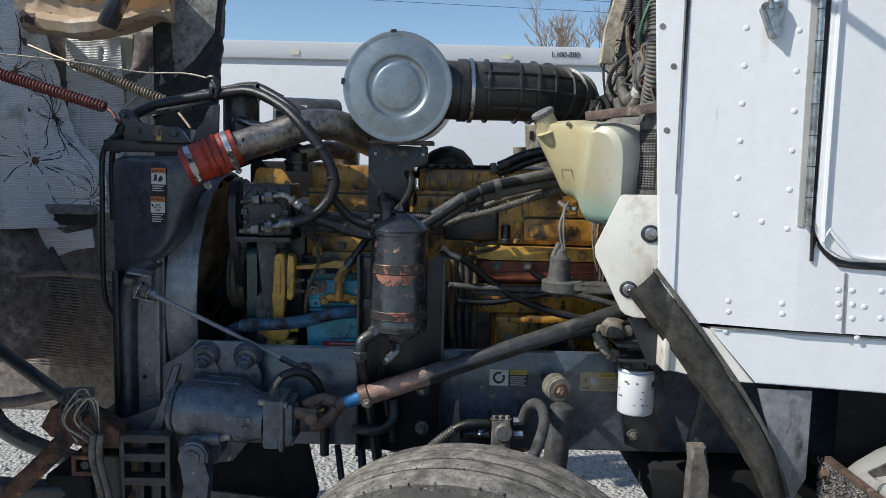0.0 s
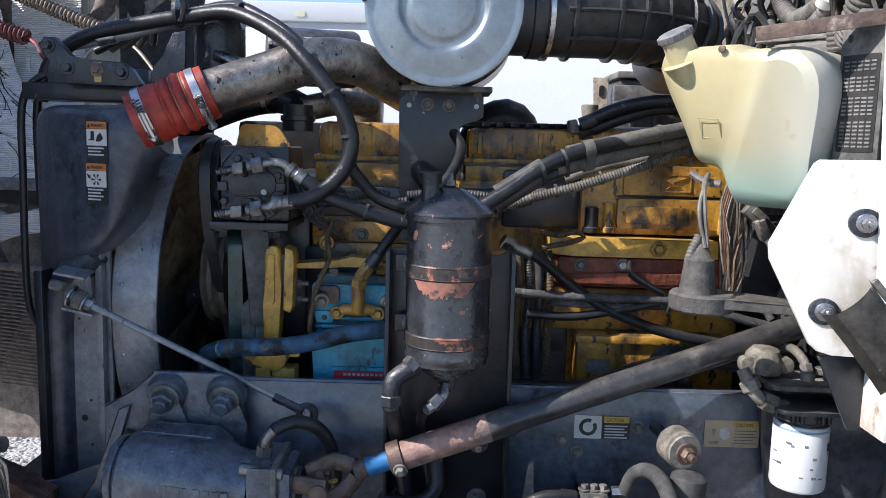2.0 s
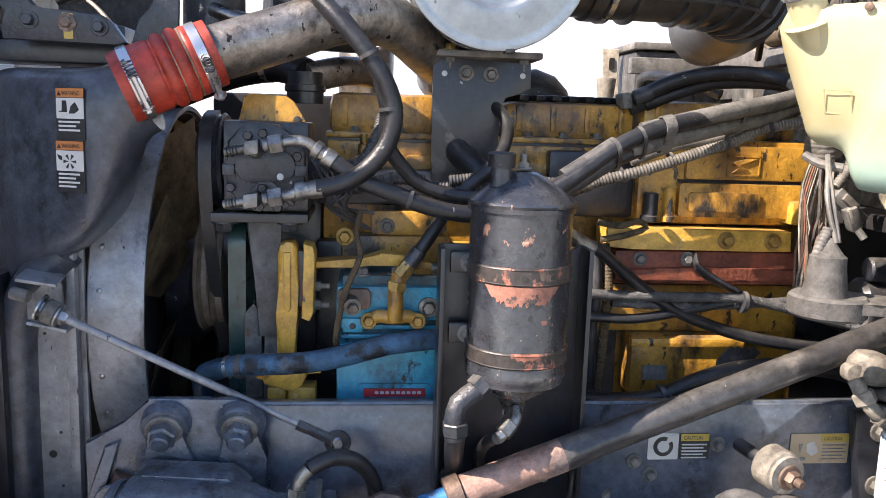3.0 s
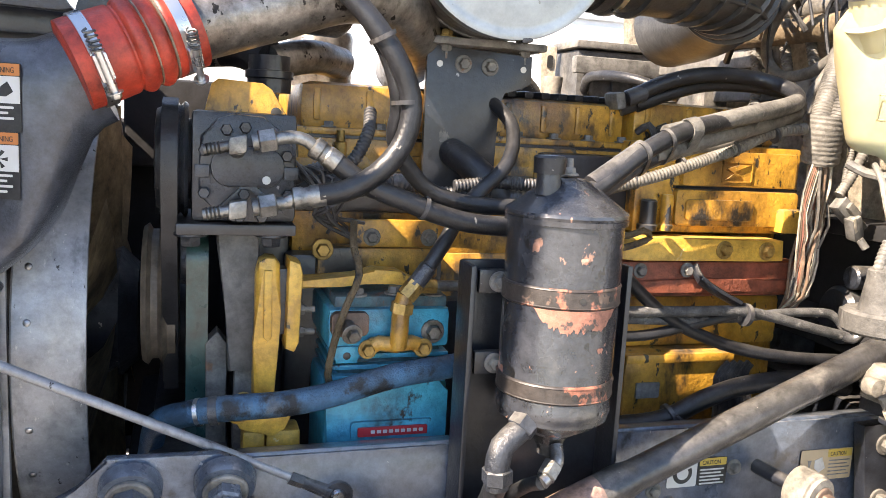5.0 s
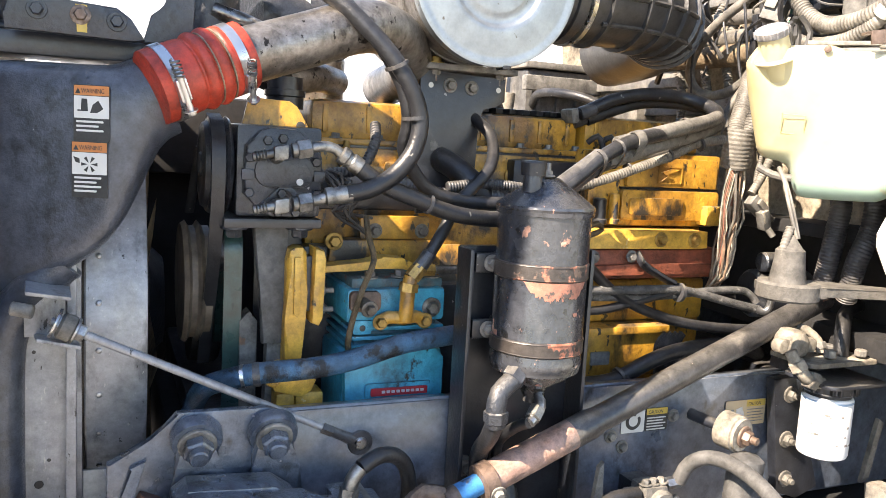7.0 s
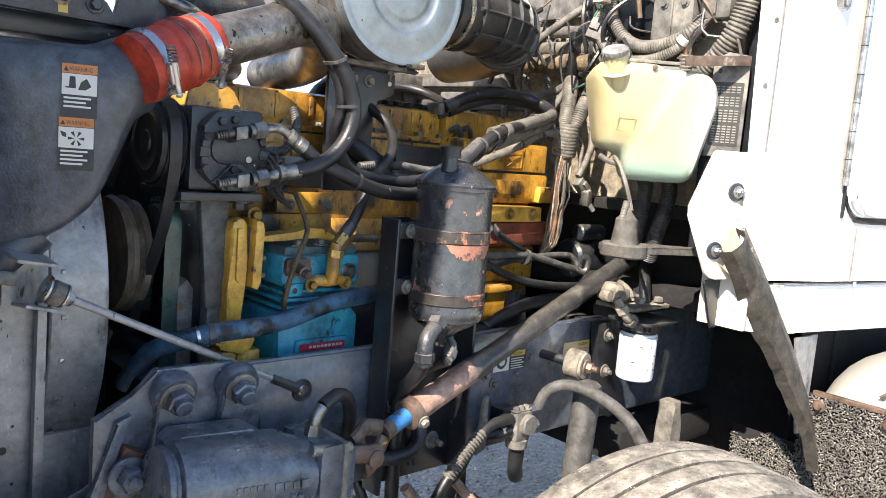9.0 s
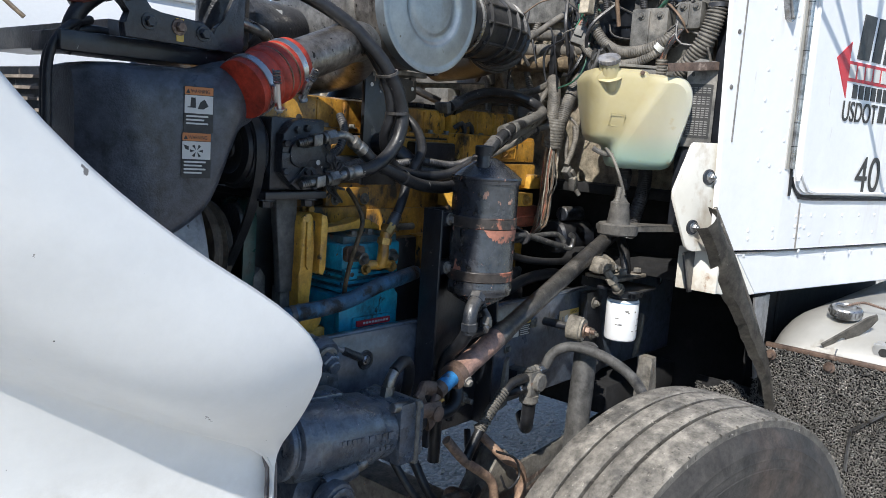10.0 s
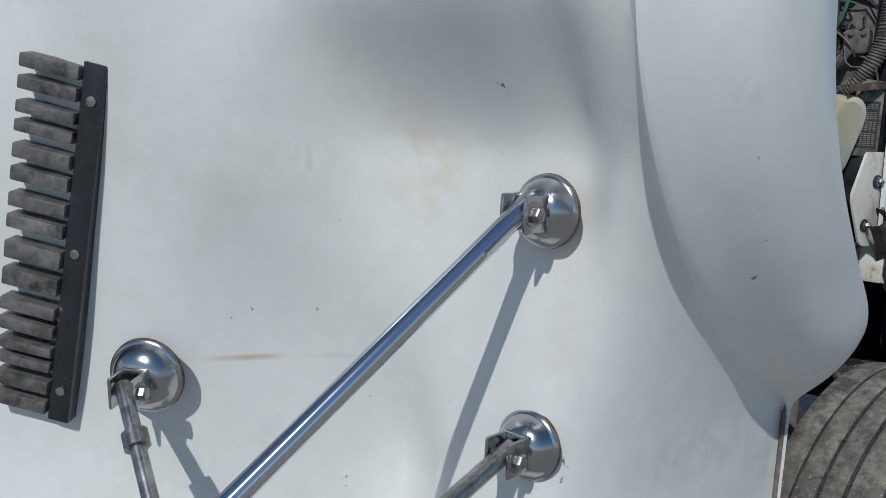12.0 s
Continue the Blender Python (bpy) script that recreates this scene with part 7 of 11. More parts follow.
def inner_line(y, z):
    """x of the hood's inner face at a place across it and a height, on the far side."""
    pts = inner_row(z)
    for (y0, x0), (y1, x1) in zip(pts, pts[1:]):
        if y0 <= y <= y1:
            return x0 + (x1 - x0) * (y - y0) / (y1 - y0)
    return pts[-1][1] if y > pts[-1][0] else pts[0][1]


def puckers(y, z, tufts):
    """Depth of the sharp folds that run out from every stitched stud."""
    h = 0.0
    for ty, tz in tufts:
        r = math.hypot(y - ty, z - tz)
        a = math.atan2(z - tz, y - ty)
        fold = 1 - abs(math.sin(a * 5 + 2.6 * noise.noise(Vector((ty * 9, tz * 9, a * 1.5))) + 2.0 * noise.noise(Vector((y * 7, z * 7, ty)))))
        h += -0.020 * math.exp(-(r / 0.04) ** 2) - 0.034 * math.exp(-r / 0.17) * min(1.0, r / 0.03) * fold ** 7
    return h


def quilt(parent, y0, y1, z0, z1, inset, tufts, material, label, seed):
    rng = random.Random(seed)
    bm = B()
    ny, nz = 170, 180
    rows = []
    for i in range(ny + 1):
        row = []
        for j in range(nz + 1):
            y, z = y0 + (y1 - y0) * i / ny, z0 + (z1 - z0) * j / nz
            h = puckers(y, z, tufts)
            h += 0.02 * noise.noise(Vector((y * 4, z * 4, seed))) + 0.006 * noise.noise(Vector((y * 16, z * 16, seed)))
            edge = min(i, ny - i, 4) / 4
            row.append(bm.verts.new((inner_line(y, z) + inset + (0.016 + h) * edge, y, z)))
        rows.append(row)
    for a, b in zip(rows, rows[1:]):
        for j in range(nz):
            bm.faces.new((a[j], a[j + 1], b[j + 1], b[j]))
    ob = part("quilt", bm, material, parent, label)
    # thin dark tubes paint shade along the sooty folds that leave the studs
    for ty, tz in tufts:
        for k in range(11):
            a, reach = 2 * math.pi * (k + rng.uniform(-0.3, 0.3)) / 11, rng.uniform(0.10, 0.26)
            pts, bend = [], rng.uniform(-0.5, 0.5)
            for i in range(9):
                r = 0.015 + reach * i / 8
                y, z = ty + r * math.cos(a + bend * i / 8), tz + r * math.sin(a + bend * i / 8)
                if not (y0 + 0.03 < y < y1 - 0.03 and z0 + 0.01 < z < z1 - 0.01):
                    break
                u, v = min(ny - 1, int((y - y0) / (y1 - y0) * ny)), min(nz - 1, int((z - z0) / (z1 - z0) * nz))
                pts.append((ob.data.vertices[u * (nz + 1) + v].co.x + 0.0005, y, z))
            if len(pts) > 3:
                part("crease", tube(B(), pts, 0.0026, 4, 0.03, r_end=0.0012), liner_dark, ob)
    return ob


def hood_inside():
    t = hood
    quilt(t, 2.72, 3.615, 1.40, 2.30, 0.03, [(2.95, 1.80), (3.285, 1.67), (3.25, 2.02), (3.50, 1.86), (3.02, 1.48), (3.50, 1.50), (2.95, 2.12)], foil, "quilted grey foil heat shield, torn and sooty", 3)
    q = part("quilt", plate(B(), [(-1.49, 1.45), (-1.29, 1.52), (-1.26, 2.12), (-1.30, 2.34), (-1.50, 2.34)], 3.685, 3.70, 0.004), foil_bright, t, "stained pale heat shield panel")
    side = B()
    rows = []
    for i in range(25):
        row = []
        for j in range(81):
            x, z = -1.70 + 0.215 * i / 24, 1.42 + 0.90 * j / 80
            x += 0.03 * math.sin(3.0 * (z - 1.4)) * i / 24
            h = -0.7 * puckers(x, z, ((-1.63, 2.01), (-1.60, 1.60))) + 0.012 * noise.noise(Vector((x * 9, z * 6, 4))) + 0.005 * noise.noise(Vector((x * 30, z * 22, 1)))
            row.append(side.verts.new((x, 3.645 + h + 0.02 * (i / 24) ** 4, z)))
        rows.append(row)
    for r0, r1 in zip(rows, rows[1:]):
        for j in range(80):
            side.faces.new((r0[j], r0[j + 1], r1[j + 1], r1[j]))
    part("quilt", side, foil, t, "bright creased foil at the side")
    for x in (-1.46, -1.41, -1.36):
        part("quilt_fold", tube(B(), [(x, 3.684, 1.5), (x + 0.012, 3.682, 1.8), (x + 0.02, 3.684, 2.15)], 0.004, 6, 0.03), foil_bright, q)
    for y, z in ((2.95, 1.80), (3.285, 1.67), (3.25, 2.02), (3.50, 1.86)):
        part("shield_stud", lathe(B(), (inner_line(y, z) + 0.018, y, z), (1, -0.3, 0), [(0, 0.016), (0.008, 0.014), (0.010, 0.006), (0.018, 0.005)], 14), joint_steel, t)
    # dark inner fender with a ragged edge
    rng = random.Random(2)
    edge = [(-0.955 - 0.09 * ((2.5 - z) / 1.1) ** 1.5 + rng.uniform(-0.005, 0.005), z) for z in [1.5 + 0.02 * i for i in range(51)]]
    part("fender_liner", plate(B(), [(-1.265, 1.50)] + edge + [(-1.265, 2.5)], 3.52, 3.54, 0.0), liner_dark, t, "matt dark inner fender liner")
    part("liner_flap", plate(B(), [(-1.245, 2.09), (-1.185, 1.98), (-1.17, 2.0), (-1.19, 2.4), (-1.24, 2.4)], 3.49, 3.505, 0.003), liner_dark, t)
    # patch in the outline of the sunlight on the dusty liner, painted paler
    part("liner_patch", plate(B(), [(-1.24, 2.0), (-1.17, 2.04), (-1.08, 2.12), (-1.0, 2.23), (-0.975, 2.45), (-1.18, 2.46)], 3.512, 3.519, 0.0), surface("liner_sunlit_dust", (0.36, 0.345, 0.315), (0.24, 0.23, 0.21), 0.9, 0, 9.0, (((0.05, 0.048, 0.045), 0.60, 0.66, 22.0),), 0.7, 120.0), t, "dusty patch of liner, painted pale as sunlit")
    # raw fibreglass flange along the top of the far side
    rim = B()
    rows = []
    for i in range(61):
        k = i / 60
        x = -2.02 + 0.86 * k
        dip = 0.028 * math.exp(-((x + 1.56) / 0.16) ** 2) - 0.05 * ease((x + 1.42) / 0.25)
        n0 = 0.018 * noise.noise(Vector((x * 7, 0, 2))) + 0.008 * noise.noise(Vector((x * 21, 0, 5)))
        z = 2.212 - dip + n0
        low = 1 - 0.55 * ease((x + 1.45) / 0.2)
        prof = [(3.40, 0.0), (3.365, 0.012), (3.358, 0.05), (3.372, 0.068), (3.43 + n0, 0.085), (3.44, 0.14 + n0), (3.40 + 2 * n0, 0.20), (3.42, 0.30), (3.50, 0.30), (3.50, 0.0)]
        rows.append([rim.verts.new((x, y, z + h * low)) for y, h in prof])
    for a, b in zip(rows, rows[1:]):
        for k in range(len(a)):
            rim.faces.new((a[k], a[(k + 1) % len(a)], b[(k + 1) % len(a)], b[k]))
    rim.faces.new(rows[0]), rim.faces.new(rows[-1])
    part("rim", rim, raw_fibre, t, "raw tan fibreglass flange with grime")
    br = part("hinge_bracket", box(B(), (-1.33, 3.30, 2.30), (0.05, 0.10, 0.20), Matrix.Rotation(0.45, 3, "Y"), 0.012), cast_black, t, "black steel bracket")
    part("bracket_bolt", hexbolt(B(), (-1.295, 3.26, 2.33), (1, -0.4, 0.2), 0.014), zinc, br)
    bolts(t, [(-1.60, 2.85, 2.30), (-1.58, 2.92, 2.31)], (1, -0.3, 0), 0.012, iron_grey)
    # lower inside: dark opening, torn foil, dusty grille screens
    part("inner_wall", plate(B(), [(-2.2, 0.62), (-1.0, 0.62), (-1.15, 1.46), (-2.2, 1.46)], 3.30, 3.33, 0.0), grille_dust, t, "dusty brown inner wall")
    part("vent_opening", plate(B(), rounded(-1.70, 1.41, -1.43, 1.48, 0.01), 3.275, 3.30, 0.004), decal_black, t, "dark vent opening")
    part("vent_lip", plate(B(), rounded(-1.72, 1.455, -1.42, 1.495, 0.01), 3.262, 3.30, 0.008), surface("vent_grey", (0.22, 0.22, 0.22), (0.15, 0.15, 0.15), 0.6), t)
    part("torn_foil", plate(B(), [(-1.73, 1.40), (-1.60, 1.41), (-1.55, 1.37), (-1.44, 1.40), (-1.43, 1.32), (-1.52, 1.31), (-1.58, 1.28), (-1.60, 1.33), (-1.70, 1.25), (-1.74, 1.3)], 3.27, 3.29, 0.004), foil, t, "torn silver foil edge")
    for i in range(30):
        z = 0.80 + 0.0125 * i
        part("screen_bar", tube(B(), [(-1.75, 3.26, z + 0.04), (-1.42, 3.22, z + 0.02), (-1.12, 3.16, z)], 0.0035, 5, 0.1), grille_dust, t)
    part("screen_frame", tube(B(), [(-1.78, 3.20, 1.20), (-1.55, 3.17, 1.225), (-1.25, 3.12, 1.215), (-1.12, 3.10, 1.20)], 0.012, 8), surface("screen_edge", (0.28, 0.24, 0.2), (0.2, 0.17, 0.14), 0.8), t)
    part("hinge_arm", tube(B(), [(-1.62, 2.78, 0.90), (-1.45, 2.60, 0.78), (-1.05, 2.45, 0.70)], 0.03, 10), cast_black, t, "black hood hinge arm")
    part("hinge_arm", tube(B(), [(-1.55, 2.1, 0.88), (-1.35, 2.2, 0.76), (-1.02, 2.30, 0.70)], 0.03, 10), cast_black, t, "black hood hinge arm")


hood_inside()


# ---- hood-mounted mirror legs and nameplate ----
def mirror_foot(t, c, axis, arm, k=1.0):
    """A chrome dome on the hood with a clevis; arm is the end of the leg."""
    c, axis = Vector(c), Vector(axis).normalized()
    dome = part("foot_dome", lathe(B(), c, axis, [(h, r * k) for h, r in ((0, 0.0385), (0.001, 0.040), (0.004, 0.0405), (0.006, 0.039), (0.007, 0.0365), (0.010, 0.0350), (0.015, 0.0325), (0.020, 0.029), (0.0245, 0.0245), (0.0275, 0.019), (0.029, 0.012), (0.0295, 0.006), (0.0295, 0))], 48), foot_chrome, t, "chrome mirror foot with rusty rim")
    part("foot_gasket", lathe(B(), c - axis * 0.001, axis, [(0, 0.0412 * k), (0.003, 0.0405 * k), (0.003, 0.036 * k)], 40), joint_steel, dome)
    u = (Vector(arm) - c)
    side = axis.cross(UP).normalized()
    for s in (1, -1):
        part("clevis", box(B(), c + axis * 0.04 + side * (0.0145 * s), (0.050, 0.005, 0.040), Matrix((axis, side, axis.cross(side))).transposed(), 0.003), foot_chrome, dome)
    part("clevis_back", box(B(), c + axis * 0.030, (0.006, 0.034, 0.040), Matrix((axis, side, axis.cross(side))).transposed(), 0.002), foot_chrome, dome)
    part("clevis_bolt", hexbolt(cyl(B(), c + axis * 0.052 - side * 0.02, c + axis * 0.052 + side * 0.02, 0.006, n=12), c + axis * 0.052 - side * 0.016, -side, 0.009), dull_chrome, dome)
    return c + axis * 0.056


def hood_mirror():
    t = thing("hood_mirror", (-1.575, 1.82, 1.41), "chrome tripod legs of a hood mirror, weathered", "mirror")
    a = mirror_foot(t, (-1.577, 1.818, 1.548), (-1, 0.02, 0), (-1.7, 1.84, 1.5))
    b = mirror_foot(t, (-1.572, 1.824, 1.280), (-1, 0.0, 0.03), (-1.7, 1.8, 1.3))
    c = mirror_foot(t, (-1.788, 2.26, 1.305), (-0.82, -0.5, -0.1), (-1.9, 2.2, 1.2), 1.2)
    tip = Vector((-2.35, 2.045, 0.92))
    d = Vector((-0.731, 0.234, -0.641))
    leg = part("leg", tube(B(), [a, a + d * 0.05, a + d * 0.9], 0.0115, 16, 0.05), chrome, t, "polished chrome leg")
    part("leg_flat", tube(B(), [a - d * 0.012, a + d * 0.02, a + d * 0.06], 0.0125, 12, 0.01, flat=0.6), foot_chrome, leg)
    d2 = Vector((-0.80, 0.05, -0.26)).normalized()
    part("leg", tube(B(), [b, b + d2 * 0.05, b + d2 * 0.8], 0.0105, 14, 0.05), dull_chrome, t, "dull chrome leg")
    d3 = Vector((-0.20, -0.74, -0.64)).normalized()
    part("leg", tube(B(), [c, c + d3 * 0.05, c + d3 * 0.7], 0.0095, 14, 0.05), dull_chrome, t, "dull chrome leg")
    part("leg_nut", cyl(B(), c + d3 * 0.055, c + d3 * 0.075, 0.0155, n=12), dull_chrome, t)
    part("joint", box(B(), a + d * 0.9, (0.05, 0.3, 0.05), bev=0.01), dull_chrome, t)
    part("mirror_head", lathe(B(), a + d * 0.9 + Vector((-0.05, 0.05, 0.02)), (-0.6, -0.7, 0.1), [(0, 0), (0, 0.09), (0.02, 0.105), (0.05, 0.09), (0.07, 0.04), (0.07, 0)], 36), chrome, t, "round chrome mirror head")


hood_mirror()


def nameplate():
    """The maker's plate: raised bars stand for its letters."""
    t = thing("nameplate", (-1.85, 2.33, 1.25), "dark grey metal nameplate with raised bars on the hood", "nameplate")
    low, high = Vector((-1.831, 2.385, 1.232)), Vector((-1.831, 2.275, 1.688))
    up = (high - low).normalized()
    # the plate lies along the sloping side of the hood
    nrm = Vector((-0.80, -0.58, 0.0)).normalized()
    nrm = (nrm - up * nrm.dot(up)).normalized()
    side = up.cross(nrm).normalized()
    m = Matrix((side, up, nrm)).transposed()
    L = (high - low).length
    mid = (low + high) / 2

    def blk(s, w, h, length, lift, thick, material, name, parent, bev=0.002, label=""):
        return part(name, box(B(), low + up * s + side * w + nrm * lift, (h, length, thick), m, bev), material, parent, label)
    back = part("back_bar", box(B(), mid + nrm * 0.012 - side * 0.0, (0.028, L, 0.024), m, 0.002), frame_black, t, "black backing bar")
    for s in (0.045, 0.235, 0.425):
        part("screw", lathe(B(), low + up * s + nrm * 0.024, nrm, [(0, 0.006), (0.002, 0.006), (0.003, 0.003), (0.003, 0)], 14), dull_chrome, back)
    spans = (0.062, 0.046, 0.058, 0.078, 0.060, 0.062, 0.050, 0.056)
    run = 0.0
    for w in spans:
        w *= L / sum(spans)
        for k in (0.27, 0.73):
            blk(run + w * k, -0.052, 0.072, w * 0.30, 0.016, 0.026, emblem_grey, "raised_bar", t, 0.003, "grey raised bar")
        run += w


nameplate()


# ---- cab front: gusset, rubber strip, brackets ----
def cab_gusset():
    def on(bm):
        """Lays what was drawn flat on the slope of the cab's corner."""
        for v in bm.verts:
            v.co.x, v.co.z = v.co.x * 1.02, 1.7 + (v.co.z - 1.7) * 1.02
            v.co.y += 0.030 - 0.30 * (v.co.x - 0.49)
        return bm
    t = thing("cab_gusset", (0.46, 1.885, 1.345), "cream white steel gusset plate with rust stains and two bolts", "gusset")
    part("plate", on(plate(B(), [(0.413, 1.628), (0.420, 1.634), (0.530, 1.636), (0.538, 1.628), (0.545, 1.44), (0.545, 1.36), (0.535, 1.347), (0.456, 1.345), (0.436, 1.350), (0.425, 1.360), (0.364, 1.485), (0.362, 1.508)], 1.872, 1.880, 0.002, None)), gusset_white, t)
    for x, z, r in ((0.482, 1.545, 0.021), (0.440, 1.411, 0.020)):
        w = part("washer", on(lathe(B(), (x, 1.872, z), OUT, [(0, r), (0.004, r), (0.006, r * 0.8), (0.006, 0)], 28)), cast_black, t, "black dished washer")
        part("bolt", on(hexbolt(B(), (x, 1.866, z), OUT, 0.009, True, 0.004)), dull_chrome, w)
    part("bolt", on(hexbolt(B(), (0.517, 1.872, 1.608), OUT, 0.0075)), gusset_white, t)
    part("bracket", box(B(), (0.52, 1.97, 1.50), (0.06, 0.07, 0.24), bev=0.004), frame_black, t)
    part("lower_tab", plate(B(), [(0.455, 1.33), (0.53, 1.34), (0.535, 1.215), (0.51, 1.215)], 1.93, 1.936, 0.001), frame_black, t)


cab_gusset()


def rubber_strip():
    t = thing("splash_flap", (0.80, 1.77, 0.86), "long worn black rubber splash strip hanging from the cab", "flap")
    keys = [((0.470, 1.876, 1.432), (0.036, 0.0, 0.033)), ((0.535, 1.862, 1.350), (0.037, -0.002, 0.031)), ((0.62, 1.842, 1.235), (0.039, -0.003, 0.028)), ((0.70, 1.815, 1.12), (0.037, 0.004, 0.024)), ((0.765, 1.785, 1.00), (0.032, 0.012, 0.018)), ((0.800, 1.765, 0.87), (0.026, 0.018, 0.012))]
    c = smooth_line([k[0] for k in keys], 0.02)
    h = smooth_line([k[1] for k in keys], 0.01)
    bm = B()
    rows = []
    for i, p in enumerate(c):
        q = h[round(i / (len(c) - 1) * (len(h) - 1))]
        wob = 0.005 * math.sin(i * 0.5)
        row = []
        for k in range(9):
            s = -1 + k / 4
            row.append(bm.verts.new(p + q * (s * 0.88) + Vector((0, -0.018 * (1 - s * s) + wob * s + (0.02 if abs(s) == 1 else 0), 0))))
        rows.append(row)
    for a, b in zip(rows, rows[1:]):
        for k in range(8):
            bm.faces.new((a[k], a[k + 1], b[k + 1], b[k]))
    bmesh.ops.solidify(bm, geom=bm.faces, thickness=0.007)
    part("strip", bm, flap_rubber, t)
    part("edge", tube(B(), [tuple(r) for r in [p + h[round(i / (len(c) - 1) * (len(h) - 1))] * 0.86 for i, p in enumerate(c)][::4]], 0.006, 7), flap_rubber, t)
    part("backing_plate", plate(B(), [(0.74, 1.192), (0.866, 1.190), (0.866, 0.98), (0.84, 0.93), (0.82, 0.93)], 1.822, 1.829, 0.001), shroud_grey, t, "thin grey guard plate")


rubber_strip()


# ---- overflow reservoir ----
def reservoir():
    t = thing("coolant_reservoir", (0.39, 2.1, 1.545), "yellowed milky plastic coolant reservoir half full of green coolant", "reservoir")
    a, b = Vector((0.285, 2.19, 0)), Vector((0.490, 1.985, 0))
    right = (b - a).normalized()
    back = Vector((0.707, 0.707, 0))
    L = (b - a).length
    # side view outline: u along the long face, z up
    outline = [(0.0, 1.785), (0.012, 1.805), (0.03, 1.812), (0.135, 1.814), (0.155, 1.806), (0.200, 1.805), (L * 0.84, 1.803), (L * 0.95, 1.78), (L - 0.003, 1.73), (L - 0.018, 1.63), (L - 0.030, 1.57), (L - 0.045, 1.553), (L - 0.07, 1.549), (0.125, 1.548), (0.106, 1.556), (0.097, 1.578), (0.090, 1.600), (0.075, 1.612), (0.050, 1.617), (0.034, 1.628), (0.026, 1.655), (0.006, 1.74)]
    bm = B()
    depth = 0.135
    # the face leans out at the top and turns in towards its lower end
    front = lambda u, z: -0.10 + 0.60 * (1.80 - z) - 0.093 * (u / L) * (1.80 - z) / 0.23
    ins = [(0.0, 0.030), (0.006, 0.012), (0.018, 0.003), (0.034, 0.0), (depth - 0.034, 0.0), (depth - 0.018, 0.003), (depth - 0.006, 0.012), (depth, 0.030)]
    cu = sum(p[0] for p in outline) / len(outline)
    cz = sum(p[1] for p in outline) / len(outline)
    fine = smooth_line([(u, 0, z) for u, z in outline + outline[:1]], 0.012)[:-1]
    rows = []
    for dep, inset in ins:
        ring = []
        for p in fine:
            v = Vector((p.x - cu, p.z - cz))
            k = max(0.0, 1 - inset / max(v.length, 0.05))
            w = a + right * (cu + v.x * k) + back * (front(cu + v.x * k, cz + v.y * k) * (1 - dep / depth) + 0.130 * dep / depth)
            ring.append(bm.verts.new((w.x, w.y, cz + v.y * k)))
        rows.append(ring)
    n = len(fine)
    for r0, r1 in zip(rows, rows[1:]):
        for k in range(n):
            bm.faces.new((r0[k], r0[(k + 1) % n], r1[(k + 1) % n], r1[k]))
    bm.faces.new(rows[0]), bm.faces.new(rows[-1])
    body = part("tank", bm, milky_plastic, t)
    lean = (UP - back * 0.6).normalized()
    across = right - back * 0.17
    across = (across - lean * across.dot(lean)).normalized()
    face = a + right * 0.088 + back * (front(0.088, 1.678) - 0.001) + UP * 1.678
    f = Matrix.Translation(face) @ Matrix((across, lean.cross(across), lean)).transposed().to_4x4()
    for r, y0 in ((0.020, 0.0004),):
        rim = B()
        for x0, z0, x1, z1 in ((-r, -r, r, -r + 0.002), (-r, r - 0.002, r, r), (-r, -r, -r + 0.002, r), (r - 0.002, -r, r, r)):
            plate(rim, [(x0, z0), (x1, z0), (x1, z1), (x0, z1)], -0.0002, y0, 0.0, f)
        part("moulded_frame", rim, milky_plastic, body)
    axis = Vector((-0.46, -0.15, 0.9)).normalized()
    neck = Vector((0.271, 2.107, 1.789))
    part("neck", lathe(B(), neck - axis * 0.045, axis, [(0, 0.012), (0.012, 0.024), (0.035, 0.027), (0.043, 0.027), (0.043, 0.036), (0.046, 0.037), (0.048, 0.035), (0.049, 0.027), (0.090, 0.025)], 32), milky_plastic, t)
    cap = part("cap", lathe(B(), neck + axis * 0.040, axis, [(0, 0.027), (0.003, 0.029), (0.012, 0.029), (0.015, 0.026), (0.017, 0.012), (0.017, 0)], 32), surface("cap_grey", (0.25, 0.25, 0.26), (0.17, 0.17, 0.18), 0.5, 0, 16.0, ((DUST, 0.55, 0.7, 14.0),)), t, "grey screw cap")
    for k in range(16):
        e = Matrix.Rotation(2 * math.pi * k / 16, 3, axis) @ basis(axis)[0]
        part("cap_ridge", box(B(), neck + axis * 0.0475 + e * 0.029, (0.003, 0.004, 0.010), Matrix((e, axis.cross(e), axis)).transposed(), 0.001), cap.data.materials[0], cap)
    strap = part("top_bracket", plate(B(), [(0.0, 1.800), (L + 0.03, 1.812), (L + 0.03, 1.835), (0.14, 1.826), (0.10, 1.812)], 0.0, 0.012, 0.002, Matrix.Translation(a + back * 0.08) @ Matrix((right, back, UP)).transposed().to_4x4()), iron_grey, t, "rusty steel hanging bracket")
    part("top_shelf", box(B(), a + right * (L * 0.72) + back * 0.10 + UP * 1.835, (L * 0.75, 0.05, 0.008), Matrix((right, back, UP)).transposed(), 0.002), iron_grey, strap)
    q = a + right * 0.128 + back * (front(0.128, 1.80) + 0.004) + UP * 1.802
    part("tab_rivet", lathe(B(), q, -back, [(0, 0.006), (0.003, 0.006), (0.004, 0.003), (0.004, 0)], 12), joint_steel, t)
    e0, e1 = Vector((0.345, 1.992, 1.822)), Vector((0.505, 1.925, 1.842))
    along = (e1 - e0).normalized()
